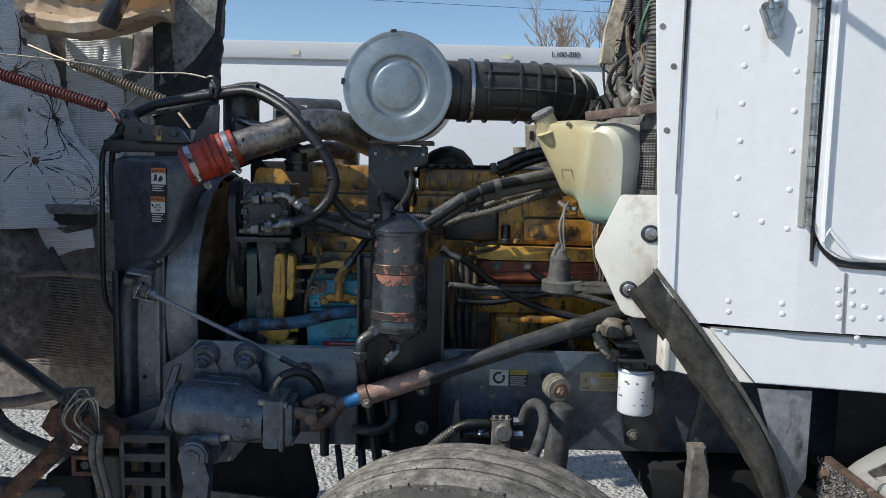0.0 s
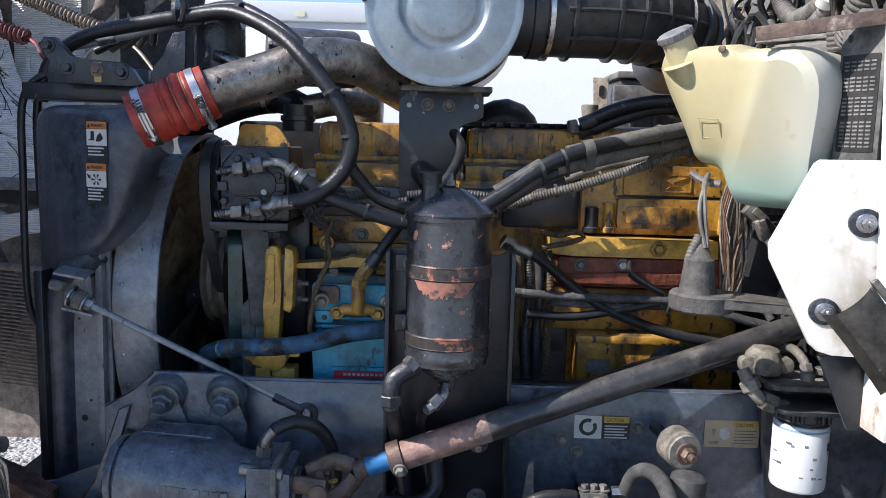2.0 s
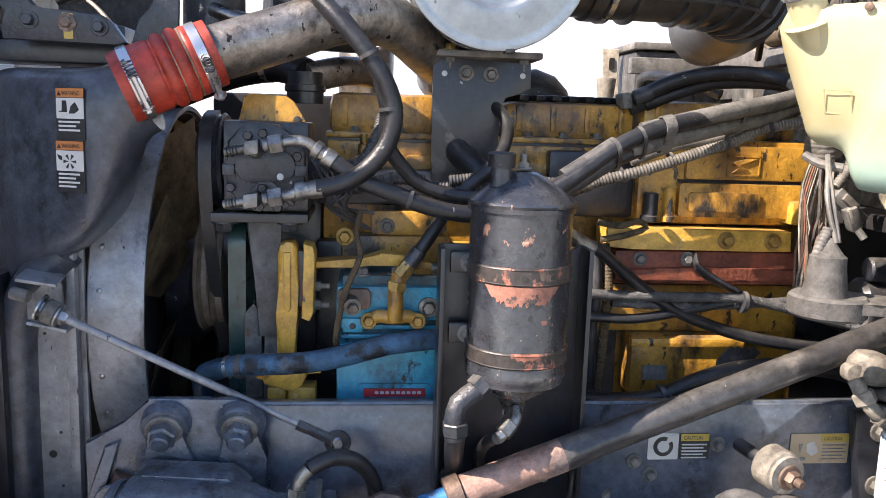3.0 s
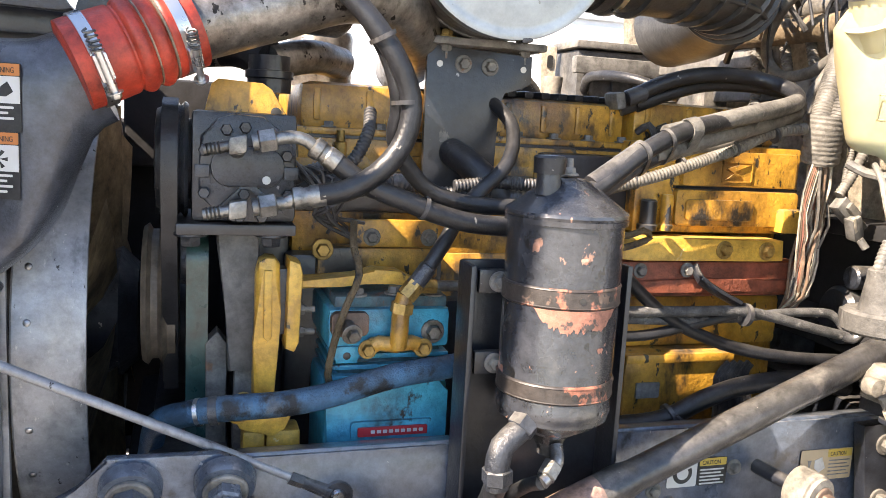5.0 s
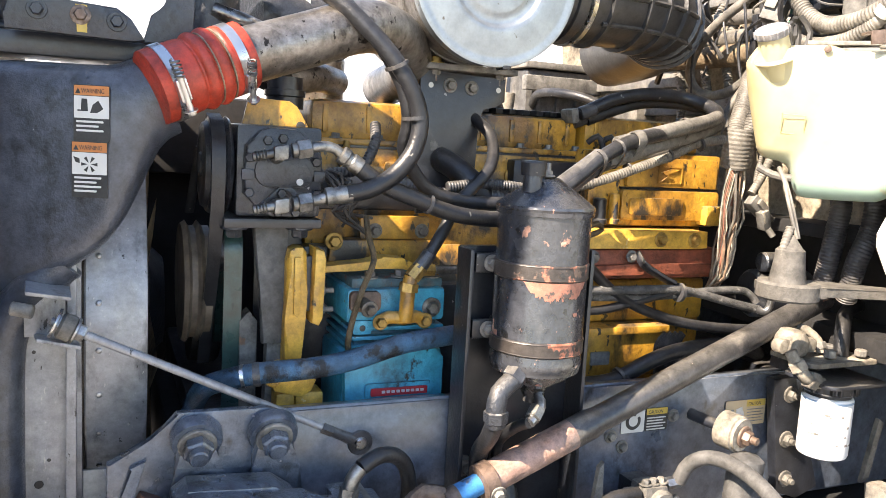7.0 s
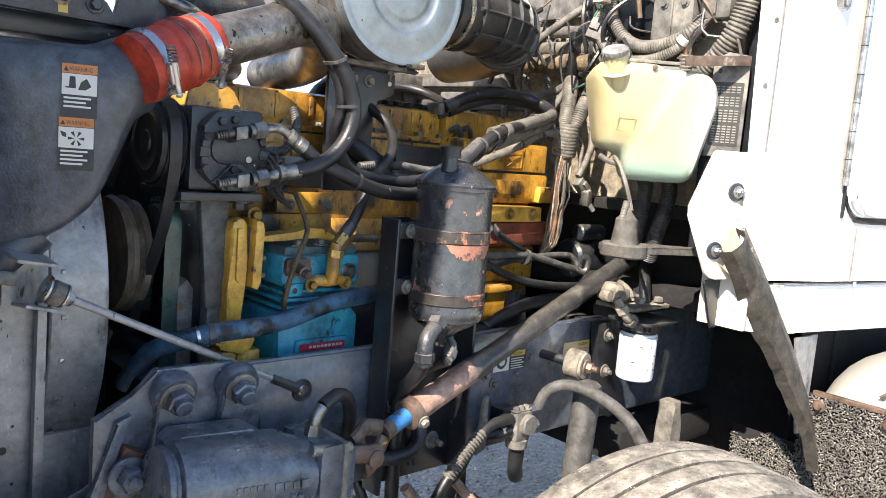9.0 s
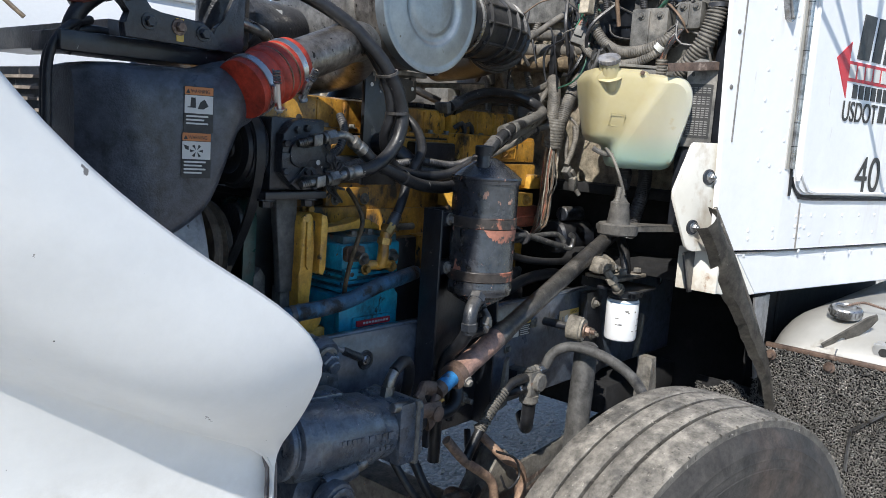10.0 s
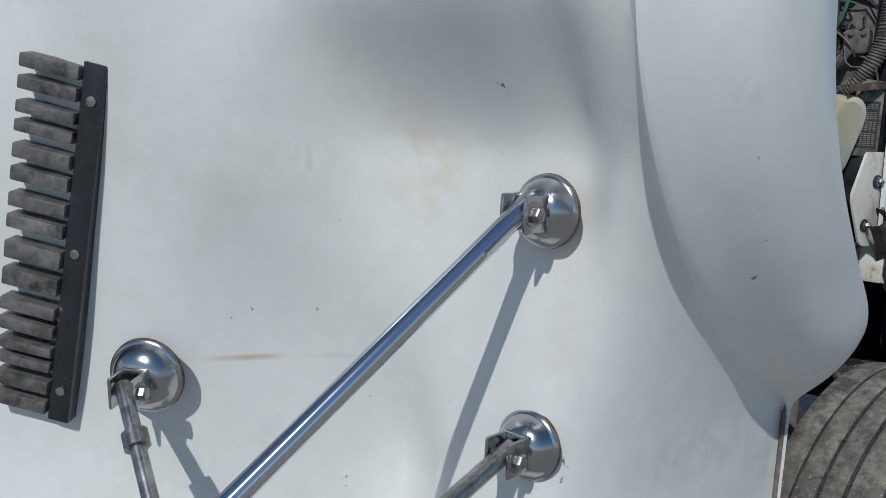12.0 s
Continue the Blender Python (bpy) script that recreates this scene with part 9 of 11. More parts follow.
def hoses():
    t = thing("refrigerant_hose", (-0.36, 2.29, 1.55), "black rubber refrigerant hoses looping over the engine", "hose")
    loop = [(-1.0, 2.45, 1.71), (-0.97, 2.44, 1.79), (-0.885, 2.43, 1.845), (-0.75, 2.425, 1.876), (-0.66, 2.42, 1.889), (-0.57, 2.40, 1.893), (-0.47, 2.345, 1.847), (-0.40, 2.305, 1.785), (-0.345, 2.29, 1.720), (-0.315, 2.287, 1.655), (-0.322, 2.286, 1.598), (-0.356, 2.287, 1.553), (-0.40, 2.290, 1.527), (-0.435, 2.292, 1.520)]
    h = part("hose", tube(B(), loop, 0.0150, 16), rubber, t)
    second = [(-0.55, 2.425, 1.905), (-0.46, 2.365, 1.855), (-0.395, 2.328, 1.79), (-0.345, 2.312, 1.715), (-0.325, 2.312, 1.65), (-0.325, 2.33, 1.60), (-0.30, 2.345, 1.56), (-0.262, 2.352, 1.525), (-0.20, 2.345, 1.508), (-0.12, 2.335, 1.507), (-0.06, 2.33, 1.52), (0.0, 2.32, 1.55)]
    part("hose", tube(B(), second, 0.0125, 14), rubber, t)
    part("hose", tube(B(), [(-0.415, 2.309, 1.567), (-0.374, 2.305, 1.538), (-0.317, 2.30, 1.516), (-0.258, 2.298, 1.495), (-0.20, 2.292, 1.484), (-0.13, 2.283, 1.486), (-0.06, 2.28, 1.52), (0.0, 2.29, 1.559), (0.06, 2.30, 1.600), (0.135, 2.315, 1.633), (0.25, 2.345, 1.660), (0.37, 2.385, 1.684), (0.43, 2.42, 1.70), (0.455, 2.47, 1.722), (0.42, 2.52, 1.742), (0.33, 2.54, 1.745), (0.25, 2.55, 1.728), (0.19, 2.56, 1.70)], 0.0145, 16), rubber, t, "black hose greying with dust")
    part("hose", tube(B(), [(-0.01, 2.315, 1.535), (0.06, 2.325, 1.576), (0.135, 2.335, 1.606), (0.25, 2.365, 1.634), (0.37, 2.405, 1.660), (0.445, 2.435, 1.682), (0.475, 2.485, 1.712), (0.44, 2.535, 1.730), (0.34, 2.56, 1.728), (0.26, 2.57, 1.705), (0.2, 2.58, 1.68)], 0.0140, 16), rubber, t)
    part("hose", tube(B(), [(0.11, 2.325, 1.628), (0.25, 2.342, 1.662), (0.37, 2.382, 1.686), (0.425, 2.415, 1.698)], 0.0150, 16), dusty_rubber, t, "dust-coated hose sleeve")
    part("hose", tube(B(), [(0.09, 2.325, 1.596), (0.135, 2.333, 1.607), (0.25, 2.362, 1.635), (0.37, 2.402, 1.661), (0.44, 2.43, 1.681)], 0.0148, 16), dusty_rubber, t, "dust-coated hose sleeve")
    for p, d, out, ra, rb, w in (((-0.355, 2.301, 1.735), (0.45, 0, -0.8), (0, 1, 0), 0.0285, 0.0165, 0.006), ((-0.320, 2.300, 1.650), (0.1, 0, -1), (0, 1, 0), 0.0285, 0.0170, 0.006), ((0.060, 2.3125, 1.588), (0.9, 0.12, 0.42), (0, 0.72, -0.69), 0.0335, 0.0170, 0.008), ((0.105, 2.320, 1.608), (0.9, 0.12, 0.38), (0, 0.72, -0.69), 0.0345, 0.0175, 0.006), ((0.30, 2.374, 1.660), (0.93, 0.28, 0.2), (0, 0.6, -0.8), 0.0325, 0.0170, 0.006), ((-0.285, 2.300, 1.505), (0.9, 0, -0.3), (0, 1, 0), 0.0165, 0.0165, 0.006), ((0.152, 2.331, 1.6245), (0.95, 0.15, 0.22), (0, 0.65, -0.76), 0.0355, 0.0180, 0.020)):
        wide = w > 0.01
        part("strap" if wide else "tie", oval_band(p, d, out, ra, rb, w), dusty_rubber if wide or p[0] > 0.2 else loom_black, t, "wide grey strap" if wide else "")
    for dy in (0.0, 0.03):
        part("end_fitting", cyl(B(), (0.17, 2.563 + dy, 1.690 - dy * 0.6), (0.205, 2.558 + dy, 1.705 - dy * 0.6), 0.0160, n=16, bev=0.002), loom_black, t)
    part("end_block", box(B(), (0.156, 2.58, 1.686), (0.020, 0.05, 0.032), Matrix.Rotation(-0.2, 3, "Y"), 0.006), iron_grey, t, "dusty steel end block")
    # dark end couplings of the right bundle
    for z in (1.558, 1.535):
        part("sleeve", cyl(B(), (-0.03, 2.29 + (1.558 - z) * 0.8, z - 0.012), (0.06, 2.305 + (1.558 - z) * 0.8, z + 0.045), 0.0165, n=14), loom_black, t)

    w = thing("engine_loom", (0.15, 2.42, 1.57), "grey corrugated engine wiring loom with branches", "wiring")
    part("loom", tube(B(), [(0.0, 2.40, 1.515), (0.05, 2.395, 1.533), (0.146, 2.39, 1.560), (0.233, 2.39, 1.59), (0.30, 2.395, 1.612), (0.365, 2.40, 1.640), (0.44, 2.405, 1.652)], 0.0105, 12, rib=(0.006, 0.0013)), loom_grey, w)
    part("loom", tube(B(), [(0.12, 2.405, 1.572), (0.20, 2.40, 1.602), (0.28, 2.40, 1.620), (0.36, 2.405, 1.655), (0.43, 2.41, 1.68)], 0.0085, 12), loom_grey, w)
    part("loom", tube(B(), [(-0.21, 2.40, 1.53), (-0.12, 2.40, 1.538), (0.0, 2.40, 1.53), (0.08, 2.40, 1.545)], 0.0105, 12, rib=(0.006, 0.0013)), loom_black, w)
    part("loom", tube(B(), [(-0.25, 2.41, 1.515), (-0.15, 2.41, 1.517), (-0.02, 2.41, 1.51), (0.05, 2.41, 1.53)], 0.0125, 12, rib=(0.007, 0.0015)), loom_black, w)
    part("loom", tube(B(), [(-0.46, 2.47, 1.52), (-0.42, 2.45, 1.545), (-0.37, 2.44, 1.555), (-0.34, 2.45, 1.60), (-0.33, 2.48, 1.64)], 0.0105, 12, rib=(0.006, 0.0013)), loom_black, w)
    part("loom", tube(B(), [(-0.45, 2.46, 1.50), (-0.38, 2.44, 1.51), (-0.30, 2.43, 1.53), (-0.25, 2.43, 1.525)], 0.0125, 12, rib=(0.007, 0.0015)), loom_black, w)
    rng = random.Random(5)
    for k in range(9):
        part("wire", tube(B(), [(-0.455 + 0.004 * k, 2.42, 1.56 - 0.006 * k), (-0.43 + 0.006 * k, 2.39, 1.52 + rng.uniform(-0.03, 0.03)), (-0.41 + rng.uniform(-0.02, 0.02), 2.41, 1.48), (-0.37 + rng.uniform(-0.03, 0.03), 2.44, 1.45 + rng.uniform(-0.02, 0.02))], 0.003, 6), loom_black, w)
    for x in (0.10, 0.19, 0.29, 0.37):
        part("tie", lathe(B(), (x, 2.398, 1.548 + 0.33 * (x - 0.1)), (0.95, 0, 0.3), [(0, 0.013), (0, 0.015), (0.005, 0.015), (0.005, 0.013)], 16), loom_black, w)
    part("braided_lead", tube(B(), [(-0.365, 2.40, 1.47), (-0.372, 2.36, 1.44), (-0.365, 2.345, 1.40), (-0.385, 2.34, 1.35), (-0.398, 2.345, 1.30), (-0.405, 2.35, 1.25), (-0.395, 2.36, 1.215)], 0.0055, 8), braided_gold, w, "frayed braided lead")

    c = thing("coolant_hose", (-0.3, 2.33, 1.22), "faded blue coolant hose with steel clamp", "hose")
    part("hose", tube(B(), [(-0.66, 2.50, 1.08), (-0.645, 2.42, 1.16), (-0.61, 2.36, 1.195), (-0.56, 2.335, 1.21), (-0.47, 2.325, 1.217), (-0.40, 2.325, 1.228), (-0.315, 2.33, 1.249), (-0.24, 2.34, 1.256), (-0.12, 2.40, 1.25)], 0.0185, 18), blue_hose, c)
    part("clamp", lathe(B(), (-0.572, 2.338, 1.207), (1, -0.2, 0.12), [(0, 0.0185), (0, 0.0208), (0.012, 0.0208), (0.012, 0.0185)], 26), cast_black, c)
    part("clip", lathe(B(), (-0.59, 2.345, 1.203), (1, -0.3, 0.2), [(0, 0.0185), (0, 0.0200), (0.006, 0.0200), (0.006, 0.0185)], 26), clamp_steel, c)

    d = thing("compressor_line", (-0.26, 2.34, 1.42), "black air line from the compressor with steel ends", "hose")
    part("line", tube(B(), [(-0.286, 2.335, 1.383), (-0.262, 2.337, 1.415), (-0.235, 2.345, 1.455), (-0.205, 2.36, 1.50), (-0.165, 2.375, 1.535), (-0.13, 2.39, 1.565), (-0.108, 2.42, 1.60), (-0.10, 2.46, 1.635), (-0.12, 2.51, 1.67)], 0.0115, 14), rubber, d)
    part("ferrule", cyl(B(), (-0.285, 2.335, 1.384), (-0.262, 2.337, 1.415), 0.0135, n=14, bev=0.002), cast_black, d)

    e = thing("breather_hose", (-0.17, 2.45, 1.5), "black rubber breather hose through the stand", "hose")
    part("hose", tube(B(), [(-0.18, 2.53, 1.58), (-0.185, 2.49, 1.578), (-0.17, 2.45, 1.562), (-0.14, 2.42, 1.53), (-0.12, 2.42, 1.50)], 0.024, 16), rubber, e)

    f = thing("fuel_lines", (0.35, 2.4, 1.30), "braided and rubber fuel lines along the engine", "hose")
    part("line", tube(B(), [(0.02, 2.38, 1.335), (0.106, 2.39, 1.328), (0.22, 2.39, 1.326), (0.333, 2.39, 1.325), (0.41, 2.39, 1.312), (0.50, 2.385, 1.29), (0.57, 2.38, 1.275)], 0.0095, 12), braided, f, "grey braided line")
    part("line", tube(B(), [(0.10, 2.40, 1.312), (0.22, 2.40, 1.308), (0.34, 2.40, 1.31), (0.45, 2.40, 1.318), (0.54, 2.395, 1.315), (0.565, 2.385, 1.29)], 0.0085, 12), braided, f)
    part("line", tube(B(), [(0.05, 2.40, 1.285), (0.15, 2.40, 1.282), (0.25, 2.40, 1.300), (0.33, 2.395, 1.318)], 0.0095, 12), rubber, f)
    part("line", tube(B(), [(0.02, 2.36, 1.43), (0.06, 2.37, 1.415), (0.13, 2.39, 1.36), (0.21, 2.40, 1.305), (0.33, 2.40, 1.258), (0.46, 2.39, 1.235), (0.62, 2.385, 1.225)], 0.0115, 12), rubber, f)
    part("coupling", cyl(B(), (0.005, 2.355, 1.438), (0.05, 2.367, 1.418), 0.0135, n=14, bev=0.002), zinc, f, "bright hose coupling")
    part("hose_nut", cyl(B(), (-0.01, 2.352, 1.446), (0.01, 2.357, 1.436), 0.0165, n=6), zinc, f)
    part("line", tube(B(), [(0.01, 2.40, 1.122), (0.10, 2.39, 1.125), (0.19, 2.38, 1.135), (0.27, 2.375, 1.170), (0.34, 2.37, 1.192), (0.44, 2.37, 1.200), (0.53, 2.38, 1.19), (0.62, 2.42, 1.16)], 0.0170, 16), rubber, f, "thick black hose")
    part("end_fitting", tube(B(), [(0.555, 2.382, 1.279), (0.575, 2.37, 1.272), (0.585, 2.365, 1.285), (0.58, 2.36, 1.31), (0.565, 2.365, 1.318)], 0.0085, 10), dull_chrome, f)
    for p, d0 in (((0.345, 2.392, 1.318), (1, 0, -0.1)), ((0.20, 2.38, 1.14), (1, 0, 0.4))):
        part("tie", lathe(B(), p, d0, [(0, 0.019), (0, 0.021), (0.008, 0.021), (0.008, 0.019)], 18), loom_black, f)
    part("tie_tail", tube(B(), [(0.205, 2.362, 1.148), (0.23, 2.355, 1.128), (0.245, 2.356, 1.115)], 0.004, 6), loom_black, f)
    part("clip_arm", tube(B(), [(0.275, 2.448, 1.392), (0.27, 2.42, 1.375), (0.30, 2.41, 1.355), (0.34, 2.40, 1.335)], 0.006, 8, flat=2.0), cast_black, f)
    for k in range(4):
        part("loom", tube(B(), [(0.03 + 0.022 * k, 2.44 + 0.012 * (k % 2), 1.415), (0.035 + 0.022 * k, 2.43, 1.33), (0.028 + 0.024 * k, 2.44, 1.23), (0.04 + 0.02 * k, 2.45, 1.13)], 0.010, 10, rib=(0.006, 0.0012) if k % 2 else None), (braided_gold, loom_black, loom_black, braided_gold)[k], f)
    part("wire", tube(B(), [(0.08, 2.45, 1.455), (0.12, 2.43, 1.452), (0.15, 2.43, 1.462), (0.17, 2.44, 1.448), (0.13, 2.43, 1.435), (0.08, 2.43, 1.425)], 0.006, 8), braided_gold, f)
    for k in range(12):
        part("wire", tube(B(), [(0.36 + 0.005 * k, 2.44, 1.215 - 0.004 * (k % 3)), (0.33 + 0.006 * k, 2.43, 1.19), (0.335 + 0.007 * k, 2.43, 1.14), (0.35 + 0.008 * k, 2.45, 1.10)], 0.0045, 6), loom_black, f)


hoses()


# ---- spin-on filter and its fittings ----
def spin_filter():
    x, y = 0.535, 2.14
    t = thing("spin_on_filter", (x, y, 1.03), "white spin-on filter under a black plastic head", "filter")
    can = part("can", lathe(B(), (x, y, 1.030), UP, [(0, 0.0), (0.0, 0.040), (0.004, 0.0465), (0.010, 0.0485), (0.118, 0.0485), (0.124, 0.0465), (0.126, 0.043)], 48), filter_white, t, "white painted filter can")
    part("blue_line", lathe(B(), (x, y, 1.146), UP, [(0, 0.0487), (0.004, 0.0487)], 48), surface("pale_blue", (0.30, 0.42, 0.55), (0.26, 0.38, 0.5), 0.4), can)
    # worn print on the can
    rng = random.Random(9)
    for k in range(13):
        a = radians(rng.uniform(-170, -20))
        z = 1.125 - 0.02 * (k % 4) - rng.uniform(0, 0.006)
        e = Vector((math.cos(a), math.sin(a), 0))
        part("print", box(B(), Vector((x, y, z)) + e * 0.0487, (rng.uniform(0.005, 0.012), 0.0006, rng.uniform(0.002, 0.005)), Matrix.Rotation(a + math.pi / 2, 3, "Z")), decal_grey, can)
    for k in range(3):
        a = radians(-42 + 13 * k)
        e = Vector((math.cos(a), math.sin(a), 0))
        part("print", box(B(), Vector((x, y, 1.118)) + e * 0.0487, (0.009, 0.0006, 0.016), Matrix.Rotation(a + math.pi / 2, 3, "Z")), decal_black, can)
    part("gasket", lathe(B(), (x, y, 1.156), UP, [(0, 0.044), (0.008, 0.044)], 40), rubber, t)
    head = part("head", lathe(B(), (x, y, 1.162), UP, [(0, 0.046), (0.004, 0.050), (0.022, 0.050), (0.026, 0.046), (0.028, 0.02), (0.028, 0)], 40), frame_black, t, "black plastic filter head")
    part("head_plate", plate(B(), rounded(0.47, 2.075, 0.625, 2.205, 0.02), 0.0, 0.008, 0.002, Matrix.Translation((0, 0, 1.192)) @ Matrix(((1, 0, 0), (0, 0, 1), (0, -1, 0))).to_4x4()), frame_black, head)
    for k in range(6):
        part("head_rib", box(B(), (x + 0.052 * math.cos(k), y - 0.052 * abs(math.sin(k)) , 1.178), (0.008, 0.008, 0.026), bev=0.002), frame_black, head)
    part("mount", box(B(), (0.565, 2.23, 1.19), (0.10, 0.10, 0.03), bev=0.005), frame_black, t)
    f = part("fitting_block", tube(B(), [(0.50, 2.13, 1.185), (0.462, 2.12, 1.192), (0.435, 2.125, 1.215), (0.42, 2.14, 1.25)], 0.012, 12), dust_cream, t, "dusty pipe elbow")
    part("fitting_nut", cyl(B(), (0.476, 2.124, 1.190), (0.452, 2.121, 1.199), 0.0185, n=6, bev=0.002), dust_cream, f)
    part("fitting_nut", cyl(B(), (0.436, 2.125, 1.214), (0.428, 2.132, 1.232), 0.0175, n=6, bev=0.002), dust_cream, f)
    part("side_plate", plate(B(), rounded(0.475, 2.13, 0.66, 2.25, 0.015), 0.0, 0.010, 0.002, Matrix.Translation((0, 0, 1.222)) @ Matrix(((1, 0, 0), (0, 0, 1), (0, -1, 0))).to_4x4()), dust_cream, t, "dusty bracket plate")
    cast = part("governor", lathe(B(), (0.478, 2.20, 1.232), (0.1, -0.1, 1), [(0, 0.0), (0, 0.034), (0.010, 0.037), (0.030, 0.034), (0.044, 0.024), (0.048, 0.0)], 28), dust_cream, t, "dusty rounded casting")
    part("lug", plate(B(), rounded(0.43, 1.232, 0.53, 1.262, 0.012), 2.175, 2.20, 0.005), dust_cream, cast)
    for p, q in (((0.545, 2.155, 1.226), (0.545, 2.155, 1.242)), ((0.625, 2.15, 1.226), (0.625, 2.15, 1.240)), ((0.59, 2.20, 1.226), (0.59, 2.20, 1.240))):
        part("hex_fitting", cyl(B(), p, q, 0.013, n=6, bev=0.002), iron_grey, t)
    part("valve_stub", tube(B(), [(0.560, 2.19, 1.225), (0.558, 2.20, 1.25), (0.545, 2.22, 1.268), (0.525, 2.24, 1.275)], 0.009, 10), dust_cream, t)
    part("valve_nut", cyl(B(), (0.560, 2.192, 1.232), (0.559, 2.198, 1.247), 0.0125, n=6, bev=0.002), iron_grey, t)
    part("pipe", tube(B(), [(0.600, 2.175, 1.20), (0.603, 2.18, 1.245), (0.625, 2.20, 1.283), (0.68, 2.24, 1.298), (0.80, 2.31, 1.295)], 0.0155, 14), rubber, t)


spin_filter()


def cone_mount():
    t = thing("hood_rest", (0.33, 2.06, 1.37), "dusty steel arm with a rubber cone hood rest", "hood rest")
    part("arm", plate(B(), [(0.262, 2.085), (0.275, 2.04), (0.31, 2.015), (0.36, 2.01), (0.48, 1.955), (0.50, 1.99), (0.42, 2.06), (0.375, 2.10), (0.32, 2.115), (0.28, 2.11)], 0.0, 0.016, 0.003, Matrix.Translation((0, 0, 1.400)) @ Matrix(((1, 0, 0), (0, 0, 1), (0, -1, 0))).to_4x4()), cone_dust, t, "dusty steel arm")
    part("cup", lathe(B(), (0.312, 2.062, 1.372), UP, [(0, 0.050), (0.004, 0.054), (0.028, 0.054), (0.032, 0.050), (0.032, 0)], 32), cone_dust, t)
    part("cone", lathe(B(), (0.302, 2.056, 1.402), UP, [(0, 0.033), (0.010, 0.030), (0.045, 0.0255), (0.058, 0.025), (0.062, 0.020), (0.084, 0.004), (0.086, 0)], 24), cone_dust, t, "grey rubber cone")
    part("lead", tube(B(), [(0.312, 2.052, 1.48), (0.31, 2.07, 1.53), (0.315, 2.10, 1.58), (0.33, 2.13, 1.60)], 0.0045, 8), loom_grey, t)
    part("lead", tube(B(), [(0.308, 2.05, 1.48), (0.30, 2.07, 1.54), (0.318, 2.105, 1.585)], 0.0035, 8), loom_grey, t)
    part("lead_sleeve", tube(B(), [(0.29, 2.05, 1.40), (0.285, 2.055, 1.46), (0.30, 2.06, 1.50)], 0.008, 10, rib=(0.006, 0.001)), loom_grey, t)
    for path in ([(0.60, 2.24, 1.58), (0.577, 2.20, 1.535), (0.572, 2.20, 1.48), (0.562, 2.20, 1.42), (0.57, 2.22, 1.34)], [(0.63, 2.18, 1.59), (0.612, 2.15, 1.54), (0.60, 2.145, 1.48), (0.58, 2.15, 1.42), (0.60, 2.18, 1.34)]):
        part("duct", tube(B(), path, 0.021, 18, rib=(0.0062, 0.0013)), loom_black, t, "black corrugated duct")
    p = thing("dangling_plug", (0.51, 2.35, 1.5), "grey wiring plug hanging on a ribbed sleeve", "plug")
    part("sleeve", tube(B(), [(0.545, 2.37, 1.66), (0.53, 2.355, 1.62), (0.505, 2.35, 1.575), (0.482, 2.35, 1.54)], 0.0095, 12, rib=(0.006, 0.0012)), loom_grey, p)
    d = Vector((0.071, 0, -0.058)).normalized()
    m3 = Matrix((d, Vector((0, 1, 0)), d.cross(Vector((0, 1, 0))))).transposed()
    part("body", box(B(), Vector((0.50, 2.35, 1.513)), (0.05, 0.024, 0.028), m3, 0.004), box_grey, p)
    part("latch", box(B(), Vector((0.503, 2.334, 1.515)), (0.03, 0.008, 0.014), m3, 0.002), loom_grey, p)
    part("tip", box(B(), Vector((0.53, 2.35, 1.489)), (0.028, 0.018, 0.020), m3, 0.003), loom_grey, p)
    g = thing("starter_motor", (0.72, 2.45, 1.29), "black cylindrical starter motor deep beside the engine", "starter")
    part("barrel", lathe(B(), (0.62, 2.47, 1.295), (1, -0.15, 0), [(0, 0.0), (0, 0.05), (0.01, 0.058), (0.15, 0.058), (0.155, 0.05), (0.155, 0.0)], 32), frame_black, g)
    part("solenoid", cyl(B(), (0.62, 2.44, 1.375), (0.72, 2.43, 1.375), 0.024, n=20, bev=0.004), cast_black, g)


cone_mount()


# ---- on the rail: damper, air valve, decals, plates ----
def damper():
    t = thing("shock_absorber", (0.32, 2.14, 0.5), "dusty grey front shock absorber with rubber bushing", "shock absorber")
    part("body", lathe(B(), (0.336, 2.135, 1.055), (-0.05, -0.01, -0.56), [(0, 0.0), (0.004, 0.022), (0.012, 0.032), (0.02, 0.0335), (0.40, 0.0335), (0.405, 0.028), (0.52, 0.028)], 32), silt_steel, t, "dusty steel tube")
    part("bushing", cyl(B(), (0.300, 2.265, 1.092), (0.318, 2.185, 1.088), 0.012, 0.012, n=20, bev=0.002), frame_black, t)
    part("eye", lathe(B(), (0.318, 2.19, 1.088), (0.24, -1, -0.05), [(0, 0.030), (0.002, 0.036), (0.038, 0.036), (0.040, 0.032), (0.046, 0.032), (0.046, 0)], 32), dust_cream, t)
    part("bolt", hexbolt(B(), (0.329, 2.143, 1.085), (0.24, -1, -0.05), 0.014, True, 0.012), joint_steel, t)


damper()


